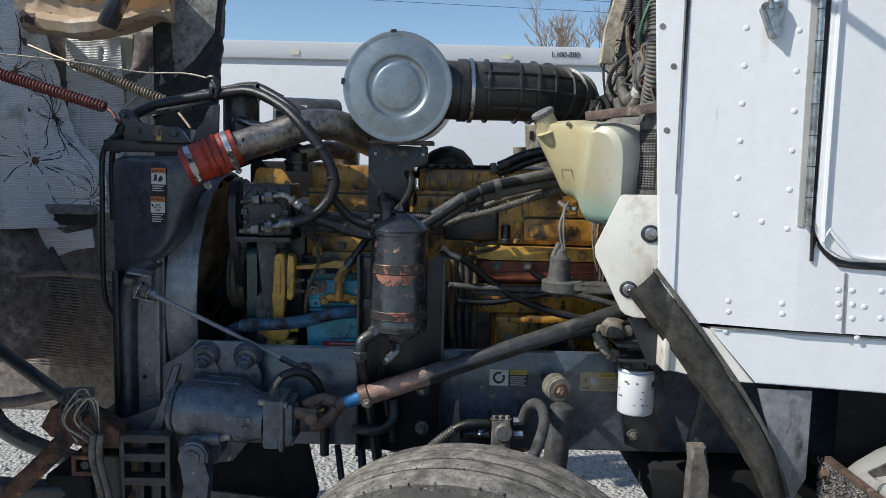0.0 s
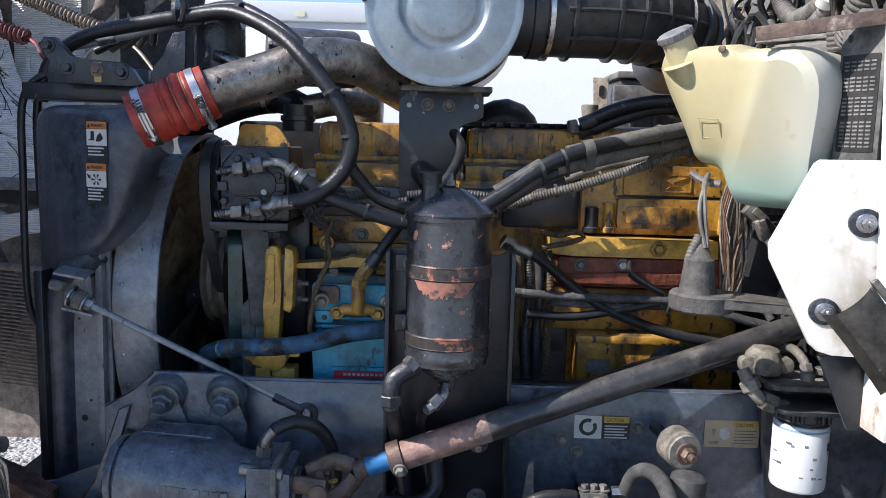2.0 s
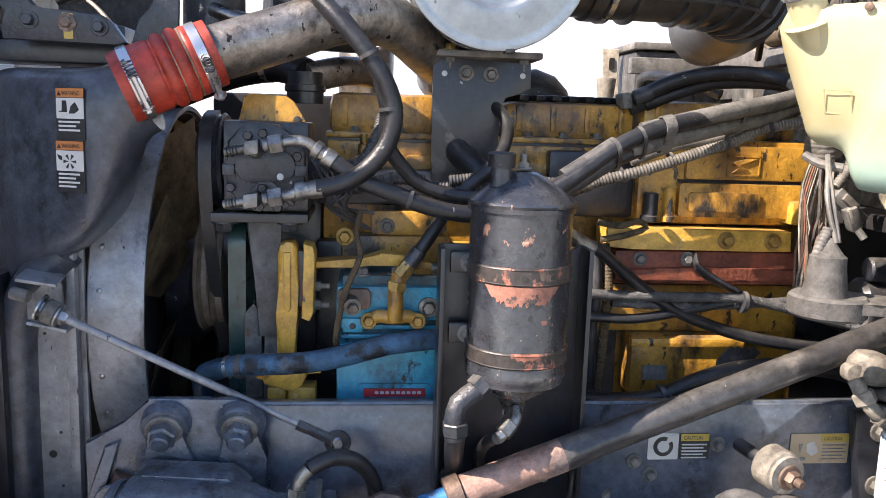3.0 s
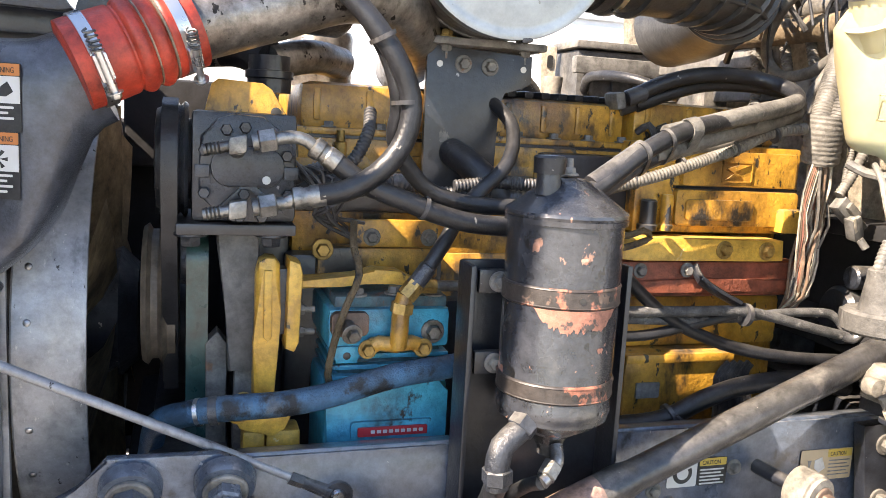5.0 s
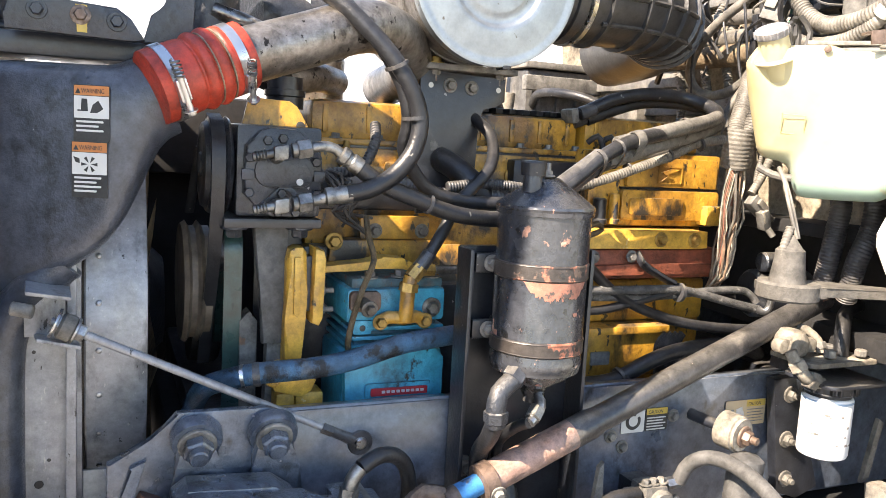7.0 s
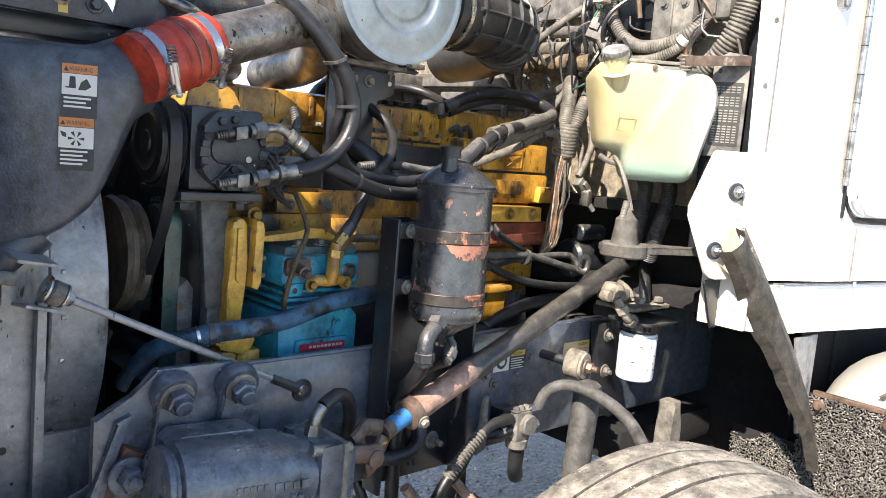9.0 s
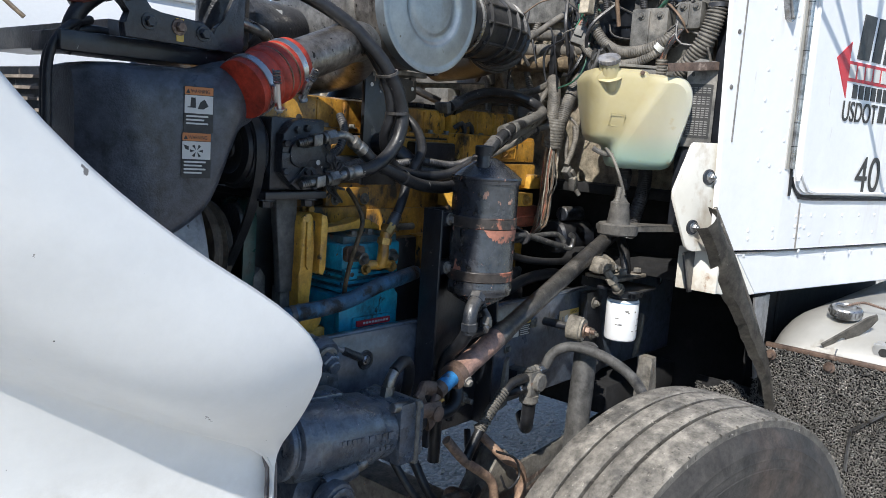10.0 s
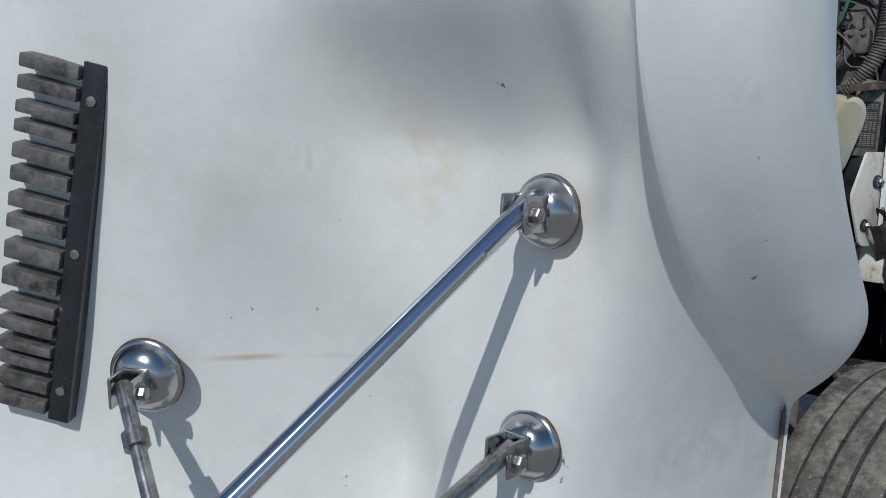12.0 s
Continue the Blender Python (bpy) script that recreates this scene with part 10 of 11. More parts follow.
def air_valve():
    t = thing("air_valve", (0.19, 2.2, 0.93), "dusty cast air valve with hoses on the frame rail", "valve")
    part("body", box(B(), (0.175, 2.215, 0.945), (0.055, 0.055, 0.075), bev=0.012), iron_grey, t)
    part("dome", lathe(B(), (0.182, 2.19, 0.95), OUT, [(0, 0.026), (0.012, 0.026), (0.016, 0.022), (0.016, 0)], 24), iron_grey, t)
    part("bowl", lathe(B(), (0.175, 2.21, 0.91), -UP, [(0, 0.028), (0.02, 0.026), (0.026, 0.018), (0.026, 0)], 24), iron_grey, t)
    for x, z, dx in ((0.14, 0.965, -1), (0.14, 0.935, -1), (0.21, 0.975, 1), (0.21, 0.935, 1)):
        part("port", cyl(B(), (x, 2.21, z), (x + 0.03 * dx, 2.205, z + 0.004), 0.0125, n=6, bev=0.002), dull_chrome, t)
    for x in (0.157, 0.193, 0.175):
        part("cap_screw", hexbolt(B(), (x, 2.205, 0.982), UP, 0.0085), iron_grey, t)
    part("mount", box(B(), (0.175, 2.258, 0.95), (0.05, 0.05, 0.05), bev=0.004), frame_black, t)
    part("hose", tube(B(), [(0.236, 2.205, 0.98), (0.246, 2.19, 1.02), (0.262, 2.155, 1.045), (0.275, 2.10, 1.048), (0.272, 2.02, 1.035), (0.25, 1.94, 1.01), (0.215, 1.875, 0.96), (0.19, 1.84, 0.88)], 0.0145, 14), silt_steel, t)
    part("hose", tube(B(), [(0.14, 2.205, 0.966), (0.10, 2.20, 0.968), (0.06, 2.20, 0.96), (0.0, 2.20, 0.915), (-0.06, 2.20, 0.855), (-0.10, 2.20, 0.80)], 0.013, 14), rubber, t)
    part("spring_guard", tube(B(), [(0.045, 2.20, 0.952), (0.0, 2.20, 0.916), (-0.03, 2.20, 0.888), (-0.054, 2.20, 0.863)], 0.0155, 14, rib=(0.008, 0.003)), dusty_rubber, t, "dusty spring hose guard")
    part("hose", tube(B(), [(0.14, 2.205, 0.936), (0.09, 2.21, 0.935), (0.06, 2.23, 0.92), (0.03, 2.26, 0.82), (0.05, 2.30, 0.72)], 0.012, 12), rubber, t)
    part("hose", tube(B(), [(0.18, 2.21, 0.89), (0.19, 2.22, 0.83), (0.23, 2.25, 0.79), (0.28, 2.30, 0.80)], 0.019, 14), rubber, t)
    part("hose", tube(B(), [(-0.135, 2.235, 1.02), (-0.13, 2.22, 0.975), (-0.16, 2.21, 0.945), (-0.21, 2.215, 0.937), (-0.24, 2.23, 0.94)], 0.016, 14), rubber, t)
    part("hose", tube(B(), [(-0.16, 2.22, 0.86), (-0.11, 2.20, 0.80), (-0.05, 2.19, 0.755), (0.0, 2.19, 0.715), (0.02, 2.19, 0.66), (0.026, 2.19, 0.52)], 0.0125, 12), silt_hose, t, "tan rubber hose")
    part("hose", tube(B(), [(0.02, 2.25, 0.82), (0.066, 2.20, 0.758), (0.12, 2.19, 0.725), (0.149, 2.19, 0.672), (0.130, 2.19, 0.60), (0.118, 2.19, 0.50)], 0.0125, 12), silt_hose, t, "tan rubber hose")
    for k in range(2):
        part("hose", tube(B(), [(-0.30 + 0.07 * k, 2.30, 0.86), (-0.26 + 0.06 * k, 2.22, 0.74 - 0.02 * (k % 2)), (-0.15 + 0.05 * k, 2.20, 0.66), (0.0 + 0.05 * k, 2.26, 0.64 + 0.04 * (k % 3)), (0.1 + 0.05 * k, 2.36, 0.78)], 0.010 + 0.002 * (k % 3), 10), rubber, t)
    part("wire", tube(B(), [(0.0, 2.18, 0.80), (0.06, 2.16, 0.77), (0.07, 2.15, 0.72), (0.02, 2.15, 0.70), (0.0, 2.16, 0.74)], 0.0035, 6), rubber, t)


air_valve()


def rail_bits():
    t = thing("caution_decal", (0.2, 2.279, 1.05), "black and yellow caution decal on the frame rail", "decal", "rail decals")
    y = 2.2785
    part("field", plate(B(), rounded(0.143, 1.058, 0.198, 1.106, 0.003), y - 0.001, y), decal_white, t)
    part("ring_sign", lathe(B(), (0.1705, y - 0.001, 1.082), OUT, [(0, 0.011), (0, 0.018), (0.0007, 0.018), (0.0007, 0.011)], 26), decal_black, t)
    part("ring_middle", lathe(B(), (0.1705, y - 0.0017, 1.082), OUT, [(0, 0.0108), (0.0004, 0.0108), (0.0004, 0)], 22), decal_white, t)
    part("ring_gap", plate(B(), [(0.172, 1.085), (0.192, 1.095), (0.192, 1.103), (0.180, 1.103)], y - 0.0022, y - 0.001), decal_white, t)
    part("field", plate(B(), rounded(0.200, 1.058, 0.255, 1.106, 0.003), y - 0.001, y), decal_black, t)
    part("header", plate(B(), rounded(0.202, 1.092, 0.253, 1.105, 0.001), y - 0.0017, y), decal_yellow, t)
    words("title", "CAUTION", 0.010, facing((0.2065, y - 0.0019, 1.0945), (1, 0, 0)), decal_black, t, 0.0002, squeeze=0.78)
    for i in range(5):
        part("line", plate(B(), rounded(0.204, 1.0865 - 0.006 * i - 0.0025, 0.250 - 0.006 * (i % 2), 1.0865 - 0.006 * i, 0.0008), y - 0.0017, y), decal_white, t)
    u = thing("caution_decal", (0.46, 2.279, 1.05), "yellowed caution decal with worn picture on the frame rail", "decal", "rail decals")
    part("field", plate(B(), rounded(0.405, 1.048, 0.515, 1.104, 0.003), y - 0.001, y), surface("decal_cream", (0.52, 0.40, 0.25), (0.46, 0.35, 0.22), 0.6, 0, 20.0, ((DUST, 0.58, 0.75, 18.0),), 0), u)
    part("header", plate(B(), rounded(0.462, 1.089, 0.513, 1.103, 0.001), y - 0.0017, y), decal_yellow, u)
    words("title", "CAUTION", 0.010, facing((0.4665, y - 0.0019, 1.0915), (1, 0, 0)), decal_black, u, 0.0002, squeeze=0.76)
    for i in range(5):
        part("line", plate(B(), rounded(0.465, 1.0835 - 0.0065 * i - 0.002, 0.510 - 0.005 * (i % 2), 1.0835 - 0.0065 * i, 0.0008), y - 0.0017, y), decal_grey, u)
    for pts in ([(0.42, 1.085), (0.424, 1.068), (0.428, 1.085)], [(0.435, 1.085), (0.45, 1.09), (0.458, 1.07), (0.446, 1.062), (0.436, 1.07)], [(0.415, 1.06), (0.435, 1.06), (0.435, 1.054), (0.415, 1.054)]):
        part("sign", plate(B(), pts, y - 0.0017, y), decal_white if pts[0][0] > 0.43 else decal_grey, u)
    g = thing("rail_bracket", (0.5, 2.25, 0.9), "black steel bracket plates bolted to the frame rail", "bracket")
    part("plate", plate(B(), [(0.50, 1.155), (0.56, 1.158), (0.62, 1.00), (0.66, 0.90), (0.60, 0.88), (0.54, 0.90)], 2.245, 2.27, 0.003), frame_black, g)
    bolts(g, [(0.55, 2.245, 1.02), (0.56, 2.245, 0.93), (0.548, 2.245, 1.12)], OUT, 0.012, dusty_rubber, shank=0.008)
    for x, z in ((0.27, 1.085), (0.12, 1.055), (-0.03, 0.93), (0.62, 1.09), (0.15, 1.03)):
        part("rail_bolt", hexbolt(B(), (x, 2.28, z), OUT, 0.009), iron_grey, g)
    part("fin", plate(B(), [(0.045, 1.03), (0.055, 1.04), (0.06, 0.91), (0.03, 0.90)], 2.20, 2.212, 0.002), dusty_rubber, g)
    part("fin", plate(B(), [(0.72, 1.08), (0.735, 1.07), (0.71, 0.95), (0.69, 0.94)], 2.16, 2.172, 0.002), dusty_rubber, g)
    for x, y0 in ((0.70, 2.10),):
        part("hanger", plate(B(), [(x - 0.02, 0.95), (x + 0.025, 0.95), (x + 0.035, 0.87), (x + 0.05, 0.60), (x - 0.02, 0.60), (x - 0.005, 0.86)], y0, y0 + 0.05, 0.01), iron_grey, g, "dusty cast spring hanger")
    # block coloured near-black to stand for the shade behind the rail
    part("deck", box(B(), (0.85, 2.45, 0.80), (0.5, 0.5, 0.10), bev=0.02), shade_black, g)


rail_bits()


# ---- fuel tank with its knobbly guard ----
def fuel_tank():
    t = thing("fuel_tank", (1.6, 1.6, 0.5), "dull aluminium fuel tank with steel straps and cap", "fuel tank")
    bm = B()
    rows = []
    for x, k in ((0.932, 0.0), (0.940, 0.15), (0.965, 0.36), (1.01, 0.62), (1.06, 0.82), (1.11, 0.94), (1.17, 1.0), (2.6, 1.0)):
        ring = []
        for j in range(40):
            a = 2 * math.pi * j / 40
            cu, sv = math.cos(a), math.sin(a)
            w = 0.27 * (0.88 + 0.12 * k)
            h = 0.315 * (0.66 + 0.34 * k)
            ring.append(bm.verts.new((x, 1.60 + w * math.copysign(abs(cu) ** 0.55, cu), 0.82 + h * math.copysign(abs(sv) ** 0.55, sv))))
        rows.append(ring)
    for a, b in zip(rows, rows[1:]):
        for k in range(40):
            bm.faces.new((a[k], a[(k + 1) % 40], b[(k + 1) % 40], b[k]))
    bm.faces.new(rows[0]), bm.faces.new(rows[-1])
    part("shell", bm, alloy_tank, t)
    # added sheet hides the ground beyond; its black stands for the void's shade
    part("shield", box(B(), (1.78, 1.91, 0.90), (1.62, 0.012, 0.66), bev=0.003), shade_black, t, "black sheet standing in for the shade behind the tank")
    c0, lean = Vector((1.075, 1.655, 1.128)), Vector((-0.12, -0.06, 1)).normalized()
    cap = part("cap", lathe(B(), c0, lean, [(0, 0.044), (0.006, 0.044), (0.008, 0.047), (0.026, 0.047), (0.031, 0.043), (0.032, 0.033), (0.029, 0.031), (0.029, 0)], 36), dull_chrome, t, "knurled steel filler cap")
    for k in range(20):
        a = 2 * math.pi * k / 20
        e = Matrix.Rotation(a, 3, lean) @ basis(lean)[0]
        part("cap_grip", box(B(), c0 + e * 0.047 + lean * 0.017, (0.006, 0.006, 0.016), Matrix((e, lean.cross(e), lean)).transposed(), 0.0015), dull_chrome, cap)
    part("cap_handle", box(B(), c0 + lean * 0.031, (0.012, 0.056, 0.008), bev=0.003), dull_chrome, cap)
    chain = part("chain", tube(B(), [c0 + lean * 0.034, (1.12, 1.62, 1.172), (1.16, 1.58, 1.160), (1.17, 1.53, 1.150), (1.18, 1.49, 1.146)], 0.005, 6, rib=(0.008, 0.002)), joint_steel, t, "dark cap chain")
    # worn lever plate with an oval hole, standing from the top bar to the step
    u = Vector((0.04, -0.105, 0.105)).normalized()
    n0 = Vector((-0.5, -0.62, -0.45)); n0 = (n0 - u * n0.dot(u)).normalized()
    s0 = u.cross(n0)
    lm = Matrix.Translation((0.957, 1.668, 1.036)) @ Matrix((s0, n0, u)).transposed().to_4x4()
    bm = B()
    for side in (-1, 1):
        plate(bm, [(side * 0.034, 0.0), (side * 0.030, 0.05), (side * 0.027, 0.085), (0, 0.085), (0, 0.070), (side * 0.010, 0.058), (side * 0.011, 0.038), (0, 0.028), (0, 0.0)], -0.003, 0.003, 0.0, lm)
    plate(bm, [(-0.027, 0.085), (-0.024, 0.15), (-0.012, 0.178), (0.008, 0.172), (0.022, 0.14), (0.027, 0.085)], -0.003, 0.003, 0.0, lm)
    lever = part("lever", bm, flap_rubber, t, "worn dark metal lever plate")
    part("lever_pin", cyl(B(), (0.948, 1.708, 1.036), (0.948, 1.628, 1.030), 0.0085, n=14, bev=0.001), dull_chrome, lever)
    part("lever_nut", hexbolt(B(), (0.948, 1.634, 1.030), (0, -1, 0), 0.012), dull_chrome, lever)
    part("hinge_lug", box(B(), (0.952, 1.668, 1.034), (0.026, 0.052, 0.024), bev=0.008), dull_chrome, lever)
    # bright stamped step with slots along the top and round holes in the face
    alloy_step = surface("alloy_step", (0.62, 0.62, 0.61), (0.52, 0.52, 0.51), 0.4, 0.6, 9.0, (((0.30, 0.27, 0.23), 0.60, 0.74, 12.0),), 0.15)
    hole_dark = decal_black
    for z0, x0, y0 in ((1.085, 0.955, 1.545), (0.66, 0.935, 1.455)):
        step = part("step", box(B(), (x0 + 0.45, y0 - 0.115, z0), (0.90, 0.21, 0.005), bev=0.002), alloy_step, t, "perforated bright metal step")
        part("step_face", box(B(), (x0 - 0.002, y0 - 0.115, z0 - 0.022), (0.005, 0.21, 0.044), bev=0.002), alloy_step, step)
        part("step_edge", box(B(), (x0 + 0.45, y0 - 0.008, z0 - 0.018), (0.90, 0.005, 0.036), bev=0.002), alloy_step, step)
        for j in range(5):
            part("hole", lathe(B(), (x0 - 0.0046, y0 - 0.035 - 0.038 * j, z0 - 0.022), (-1, 0, 0), [(0, 0.013), (0.001, 0.013), (0.001, 0)], 16), hole_dark, step)
            for i in range(9):
                part("slot", plate(B(), rounded(-0.022, -0.006, 0.022, 0.006, 0.0055), -0.0006, 0.0006, 0.0, Matrix.Translation((x0 + 0.045 + 0.075 * i + 0.03 * (j % 2), y0 - 0.035 - 0.038 * j, z0 + 0.003)) @ Matrix.Rotation(radians(90), 4, "X")), hole_dark, step)

    g = thing("splash_guard", (0.92, 1.58, 0.4), "knobbly black rubber mat guard in front of the tank", "guard")
    # backing sheets, near-black for the shade between the bristles
    back = part("sheet", box(B(), (0.925, 1.64, 0.70), (0.012, 0.42, 0.64), bev=0.003), shade_black, g)
    part("inner_sheet", box(B(), (0.925, 1.947, 0.63), (0.012, 0.19, 0.48), bev=0.003), shade_black, g)
    rng = random.Random(1)
    mat = B()
    for i in range(150):
        for j in range(112):
            y, z = 1.43 + 0.0057 * i + rng.uniform(-0.003, 0.003), 0.39 + 0.0057 * j + rng.uniform(-0.003, 0.003)
            if z > (1.018 if y < 1.86 else 0.86 + 0.02 * math.sin(40 * y)) or y > 2.04 or y < 1.43:
                continue
            c = Vector((0.917 - rng.uniform(0, 0.007), y, z))
            w, l, a = rng.uniform(0.0012, 0.0024), rng.uniform(0.003, 0.0065), rng.uniform(0, math.pi)
            d, e = Vector((0, math.cos(a), math.sin(a))), Vector((0, -math.sin(a), math.cos(a)))
            tip = mat.verts.new(c + Vector((-0.005, 0, 0)))
            q = [mat.verts.new(c + d * l * s0 + e * w * s1) for s0, s1 in ((1, 1), (-1, 1), (-1, -1), (1, -1))]
            for k in range(4):
                mat.faces.new((tip, q[k], q[(k + 1) % 4]))
    ob = part("bristles", mat, surface("mat_rubber", (0.03, 0.029, 0.028), (0.20, 0.19, 0.175), 0.45, 0, 130.0, (((0.40, 0.375, 0.335), 0.57, 0.65, 170.0), ((0.02, 0.02, 0.02), 0.58, 0.64, 210.0)), 0.2), g, "matted rubber bristles", smooth=False)
    tagged(ob, kind="stuff")
    part("top_bar", box(B(), (0.918, 1.632, 1.025), (0.016, 0.40, 0.014), bev=0.003), joint_steel, g, "rusty top bar")
    for y in (1.81, 1.638, 1.454):
        part("bolt", hexbolt(B(), (0.908, y, 0.995), (-1, 0, 0), 0.011), joint_steel, g)
    part("wire", tube(B(), [(0.905, 1.454, 0.985), (0.90, 1.458, 0.945), (0.90, 1.463, 0.913), (0.90, 1.475, 0.898), (0.90, 1.545, 0.832), (0.90, 1.555, 0.815), (0.90, 1.555, 0.70)], 0.005, 6), dull_chrome, g)


fuel_tank()


# ---- radiator top, springs and the low front corner ----
def radiator_top():
    t = thing("radiator_bracket", (-0.85, 2.36, 1.70), "black steel hood pivot bracket over the radiator", "bracket")
    part("arm", plate(B(), [(-0.935, 1.742), (-0.938, 1.765), (-0.925, 1.785), (-0.945, 1.800), (-0.952, 1.818), (-0.940, 1.832), (-0.920, 1.832), (-0.905, 1.815), (-0.890, 1.793), (-0.87, 1.788), (-0.785, 1.786), (-0.765, 1.772), (-0.745, 1.742), (-0.76, 1.738)], 2.352, 2.375, 0.003), cast_black, t)
    bolts(t, [(-0.932, 2.352, 1.815), (-0.893, 2.352, 1.772), (-0.785, 2.352, 1.765)], OUT, 0.0095, cast_black)
    bolts(t, [(-0.835, 2.352, 1.770)], OUT, 0.0095, joint_steel)
    part("yellow_mark", plate(B(), [(-0.842, 1.785), (-0.826, 1.785), (-0.826, 1.745), (-0.840, 1.745)], 2.3505, 2.352), decal_yellow, t)
    part("wing", plate(B(), [(-0.80, 1.742), (-0.745, 1.742), (-0.735, 1.785), (-0.715, 1.80), (-0.695, 1.85), (-0.668, 1.855), (-0.672, 1.742)], 2.39, 2.402, 0.002), cast_black, t, "grey sheet wing")
    part("cross_bar", box(B(), (-0.85, 2.47, 1.728), (0.34, 0.12, 0.035), bev=0.004), frame_black, t)
    part("cross_bar", box(B(), (-0.84, 2.81, 1.76), (0.10, 0.60, 0.05), bev=0.006), frame_black, t)
    part("canister", cyl(B(), (-0.635, 2.52, 1.76), (-0.635, 2.52, 1.90), 0.055, n=28, bev=0.006), cast_black, t)
    part("canister_pipe", tube(B(), [(-0.63, 2.47, 1.815), (-0.58, 2.46, 1.80), (-0.53, 2.50, 1.79)], 0.013, 12), dull_chrome, t)
    part("oil_can", lathe(B(), (-0.55, 2.60, 1.83), (1, 0.3, 0.0), [(0, 0.0), (0, 0.06), (0.01, 0.066), (0.20, 0.066), (0.21, 0.06), (0.21, 0)], 32), cast_black, t)
    part("oil_can_label", plate(B(), rounded(-0.52, 1.835, -0.44, 1.87, 0.002), 2.572, 2.574), decal_white, t)
    h = thing("radiator_hoses", (-0.9, 2.45, 1.72), "black hoses and pipes lying over the radiator", "hose")
    part("pipe", tube(B(), [(-0.985, 2.46, 1.80), (-0.94, 2.45, 1.822), (-0.87, 2.44, 1.836), (-0.80, 2.44, 1.852), (-0.70, 2.46, 1.88), (-0.62, 2.50, 1.90)], 0.011, 12), shroud_grey, h)
    part("pipe_end", cyl(B(), (-0.87, 2.438, 1.838), (-0.83, 2.44, 1.847), 0.0155, n=12, bev=0.002), dull_chrome, h)
    part("hose", tube(B(), [(-1.005, 2.44, 1.20), (-1.035, 2.43, 1.28), (-1.035, 2.43, 1.55), (-1.03, 2.43, 1.70), (-0.995, 2.43, 1.755), (-0.95, 2.45, 1.77)], 0.008, 10), rubber, h)
    part("hose", tube(B(), [(-1.02, 2.47, 1.50), (-1.02, 2.47, 1.68), (-1.0, 2.46, 1.735), (-0.96, 2.45, 1.752), (-0.92, 2.45, 1.752)], 0.009, 10), rubber, h)
    for k in range(5):
        part("hose", tube(B(), [(-0.90 + 0.02 * k, 2.50 + 0.03 * k, 1.82 + 0.008 * k), (-0.78, 2.47 + 0.025 * k, 1.868 + 0.008 * k), (-0.68 + 0.01 * k, 2.45 + 0.02 * k, 1.90 + 0.006 * (k % 3)), (-0.58, 2.44 + 0.015 * k, 1.915 + 0.005 * (k % 2)), (-0.50, 2.40 + 0.02 * k, 1.885)], 0.0085, 10), loom_black if k % 2 else rubber, h)
    for x in (-0.70, -0.57):
        part("tie", lathe(B(), (x, 2.43, 1.895), (1, 0, 0.05), [(0, 0.028), (0, 0.031), (0.008, 0.031), (0.008, 0.028)], 18), cast_black, h)
    part("loop", tube(B(), [(-0.71, 2.42, 1.93), (-0.69, 2.41, 1.935), (-0.675, 2.41, 1.91), (-0.685, 2.41, 1.875)], 0.008, 8), rubber, h)


radiator_top()


def coil(bm, a, b, r, wire, pitch):
    a, b = Vector(a), Vector(b)
    u, v, w = basis(b - a)
    L = (b - a).length
    n = int(L / pitch)
    pts = [a + w * (L * i / (n * 8)) + (u * math.cos(i * math.pi / 4) + v * math.sin(i * math.pi / 4)) * r for i in range(n * 8 + 1)]
    rings = []
    for i, p in enumerate(pts):
        d = (pts[min(i + 1, len(pts) - 1)] - pts[max(i - 1, 0)]).normalized()
        e = (p - (a + w * (p - a).dot(w))).normalized()
        f = d.cross(e)
        rings.append([bm.verts.new(p + e * (wire * math.cos(k * math.pi / 2.5)) + f * (wire * math.sin(k * math.pi / 2.5))) for k in range(5)])
    for q0, q1 in zip(rings, rings[1:]):
        for k in range(5):
            bm.faces.new((q0[k], q0[(k + 1) % 5], q1[(k + 1) % 5], q1[k]))
    return bm


def hood_springs():
    t = thing("hood_spring", (-1.04, 2.5, 1.84), "dark red painted coil spring of the hood", "spring", "hood springs")
    part("coil", coil(B(), (-1.50, 2.52, 1.975), (-1.05, 2.50, 1.845), 0.0155, 0.0042, 0.0105), spring_red, t)
    part("hook", tube(B(), [(-1.05, 2.50, 1.845), (-1.02, 2.48, 1.83), (-0.985, 2.44, 1.80), (-0.95, 2.40, 1.81)], 0.006, 8), spring_red, t)
    part("hook", tube(B(), [(-1.50, 2.52, 1.975), (-1.56, 2.55, 2.0), (-1.62, 2.6, 2.03)], 0.006, 8), spring_red, t)
    s = thing("hood_spring", (-1.03, 2.95, 1.9), "bare rusty steel coil spring of the hood", "spring", "hood springs")
    part("coil", coil(B(), (-1.36, 2.97, 2.03), (-1.02, 2.94, 1.90), 0.017, 0.0038, 0.0115), spring_steel, s)
    part("hook", tube(B(), [(-1.02, 2.94, 1.90), (-0.96, 2.90, 1.86), (-0.90, 2.86, 1.80)], 0.005, 8), spring_steel, s)
    part("hook", tube(B(), [(-1.36, 2.97, 2.03), (-1.45, 3.0, 2.06), (-1.56, 3.05, 2.1)], 0.005, 8), spring_steel, s)
    c = thing("hood_cable", (-1.0, 2.7, 1.97), "thin grey hood safety cable", "cable")
    part("cable", tube(B(), [(-1.65, 2.72, 2.045), (-1.477, 2.70, 2.024), (-1.253, 2.70, 2.005), (-1.01, 2.70, 1.974), (-0.918, 2.68, 1.972), (-0.84, 2.66, 1.968), (-0.75, 2.6, 1.945), (-0.70, 2.52, 1.91)], 0.0028, 6), wire_pale, c)


hood_springs()


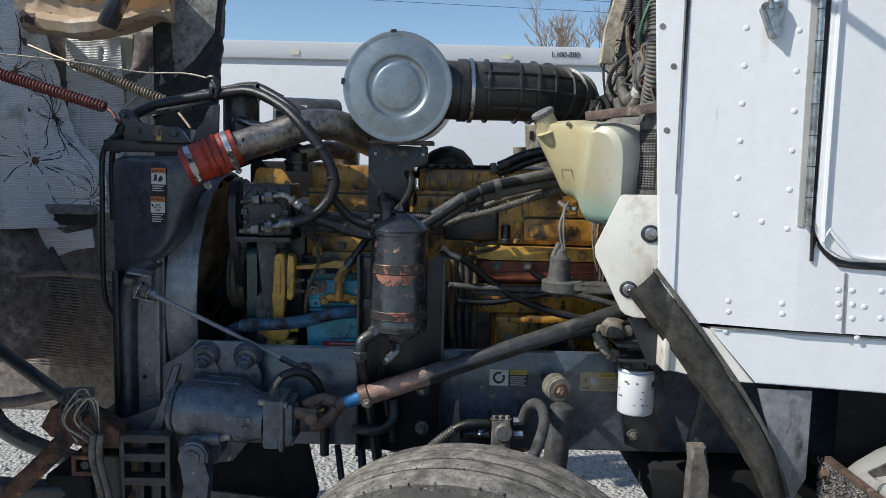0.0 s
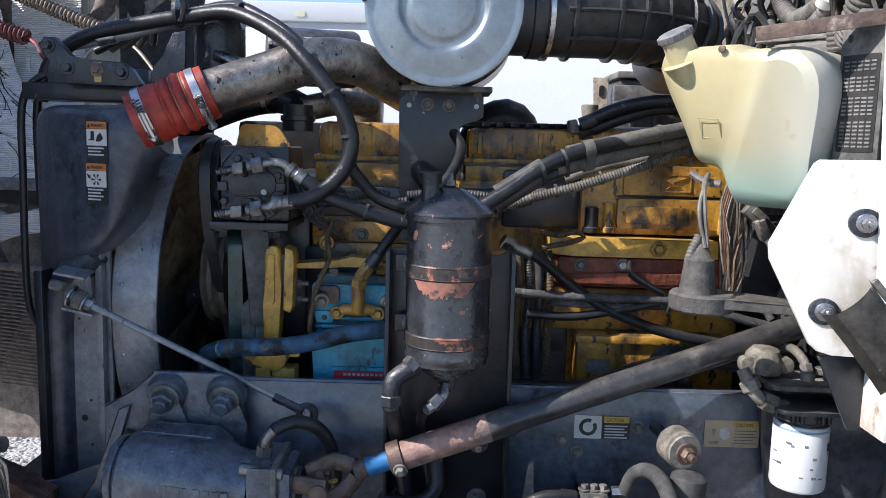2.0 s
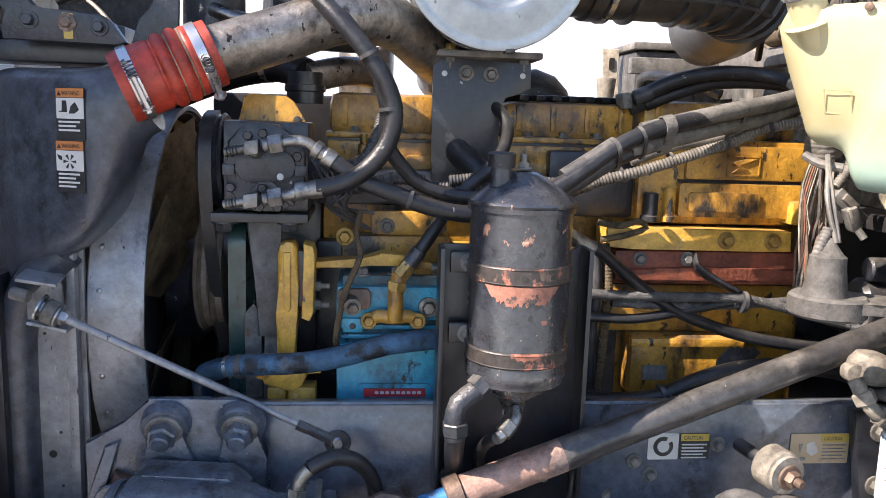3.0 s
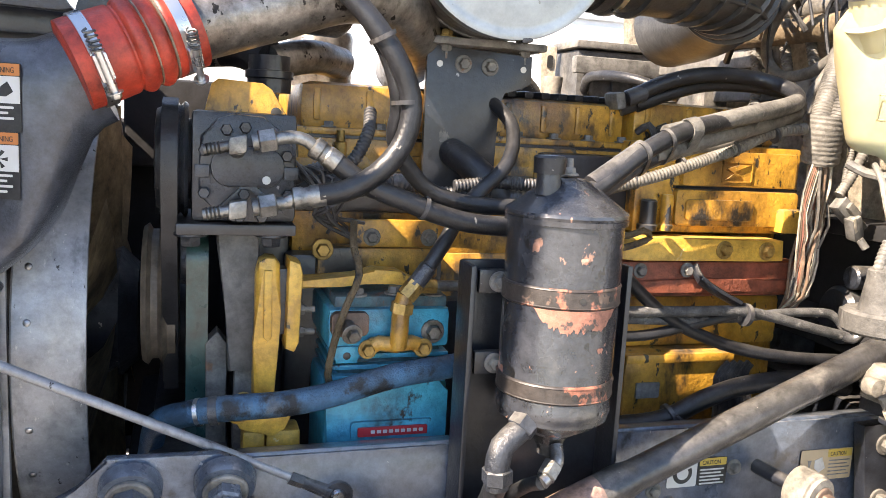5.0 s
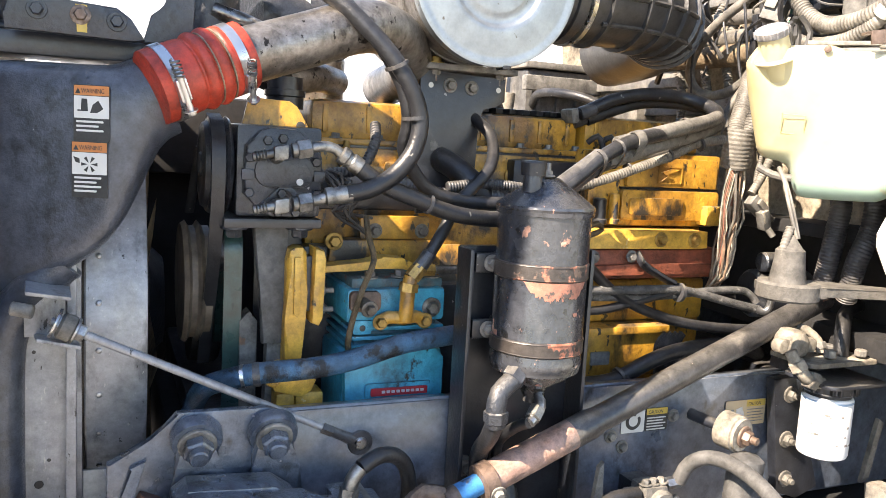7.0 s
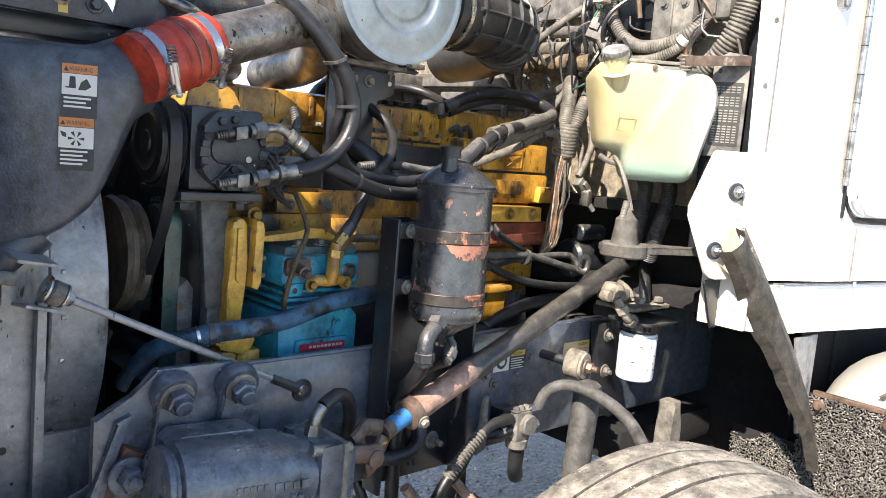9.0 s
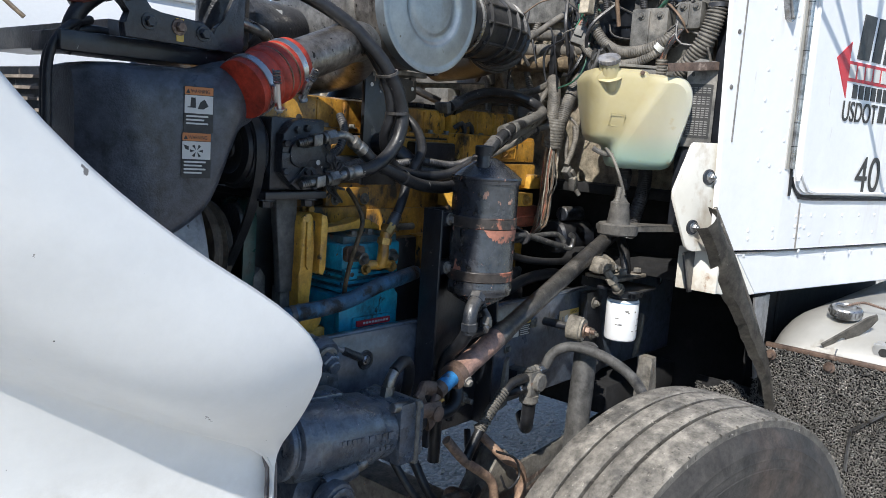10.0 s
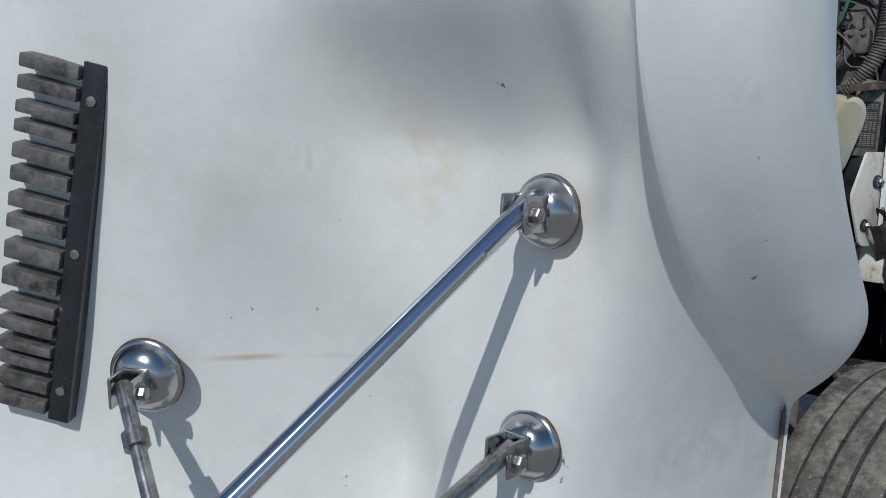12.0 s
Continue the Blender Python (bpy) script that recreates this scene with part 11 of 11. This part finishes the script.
def low_front():
    rust = surface("hinge_rust", (0.17, 0.085, 0.055), (0.09, 0.05, 0.038), 0.8, 0.2, 9.0, (((0.30, 0.15, 0.09), 0.56, 0.7, 14.0), ((0.03, 0.028, 0.027), 0.55, 0.64, 8.0)), 0.6, 80.0)
    t = thing("front_crossmember", (-1.05, 2.4, 0.75), "rusty black front crossmember with hood hinges and wiring", "crossmember")
    part("beam", box(B(), (-0.98, 2.79, 0.80), (0.24, 0.70, 0.14), bev=0.012), frame_black, t)
    part("hinge", plate(B(), [(-1.13, 0.93), (-1.10, 0.985), (-1.02, 0.99), (-0.96, 0.95), (-0.90, 0.93), (-0.90, 0.87), (-1.0, 0.87), (-1.10, 0.90)], 2.20, 2.27, 0.01), rust, t, "rusty hinge casting")
    part("hook", plate(B(), [(-1.0, 0.885), (-0.955, 0.89), (-0.945, 0.85), (-0.96, 0.82), (-0.99, 0.83), (-0.975, 0.855), (-0.995, 0.86)], 2.17, 2.20, 0.005), rust, t)
    part("arm", tube(B(), [(-1.45, 2.25, 0.66), (-1.25, 2.22, 0.72), (-1.12, 2.21, 0.83), (-1.06, 2.22, 0.90)], 0.017, 12, flat=1.6), rust, t, "curved rusty hinge arm")
    part("strut", tube(B(), [(-1.40, 2.28, 1.19), (-1.30, 2.26, 1.155), (-1.08, 2.22, 1.02), (-1.0, 2.20, 0.965)], 0.012, 10, flat=1.8), cast_black, t)
    part("strut", tube(B(), [(-1.45, 2.30, 0.96), (-1.25, 2.28, 0.975), (-1.1, 2.26, 1.01), (-1.0, 2.25, 1.02)], 0.016, 10), grille_dust, t)
    part("stay", tube(B(), [(-0.895, 2.30, 0.84), (-0.83, 2.28, 0.91), (-0.76, 2.26, 1.0), (-0.735, 2.25, 1.05)], 0.012, 8, flat=1.8), rust, t, "rusty flat stay")
    for k in range(6):
        part("post", box(B(), (-1.02 + 0.05 * (k % 2) + 0.07 * (k // 2), 2.30, 0.72), (0.03, 0.05, 0.20), bev=0.006), cast_black if k % 3 else rust, t)
    # eye bracket and slotted spring hanger on the front of the rail
    eye = part("eye_bracket", B(), rust, t, "rusty eye bracket")
    bm = bmesh.new()
    for c, size in (((-0.985, 2.165, 0.862), (0.07, 0.03, 0.012)), ((-0.985, 2.165, 0.815), (0.07, 0.03, 0.012)), ((-1.014, 2.165, 0.838), (0.012, 0.03, 0.05)), ((-0.956, 2.165, 0.838), (0.012, 0.03, 0.05))):
        box(bm, c, size, bev=0.003)
    bm.to_mesh(eye.data)
    part("eye_pin", cyl(B(), (-0.985, 2.20, 0.838), (-0.985, 2.155, 0.838), 0.014, n=16, bev=0.003), cast_black, eye)
    for z in (0.905, 0.850, 0.780):
        part("hanger_bar", box(B(), (-0.83, 2.215, z), (0.13, 0.05, 0.024), bev=0.005), cast_black, t)
    for x in (-0.895, -0.765):
        part("hanger_cheek", box(B(), (x, 2.215, 0.82), (0.016, 0.055, 0.19), bev=0.005), cast_black, t)
    rng = random.Random(3)
    for k in range(9):
        part("wire", tube(B(), [(-1.01 + 0.01 * k, 2.17, 0.90), (-1.02 + rng.uniform(-0.03, 0.03), 2.15, 0.97), (-0.99 + rng.uniform(-0.03, 0.03), 2.14, 1.04 + rng.uniform(-0.03, 0.03)), (-0.955 + rng.uniform(-0.02, 0.02), 2.15, 1.02), (-0.95, 2.17, 0.93 + rng.uniform(-0.04, 0.02))], 0.0028, 6), (wire_pale, loom_black, loom_grey)[k % 3], t)
    for k in range(2):
        part("cable", tube(B(), [(-0.955 + 0.02 * k, 2.15, 0.93), (-0.96 + 0.02 * k, 2.15, 0.86), (-0.94 + 0.02 * k, 2.16, 0.74), (-0.945 + 0.02 * k, 2.17, 0.6)], 0.010, 10), iron_grey, t)
    for k in range(6):
        part("mesh_bar", tube(B(), [(-0.955 + 0.02 * k, 2.44, 0.88), (-0.94 + 0.022 * k, 2.45, 0.98)], 0.004, 5, 0.1), frame_black, t)


low_front()
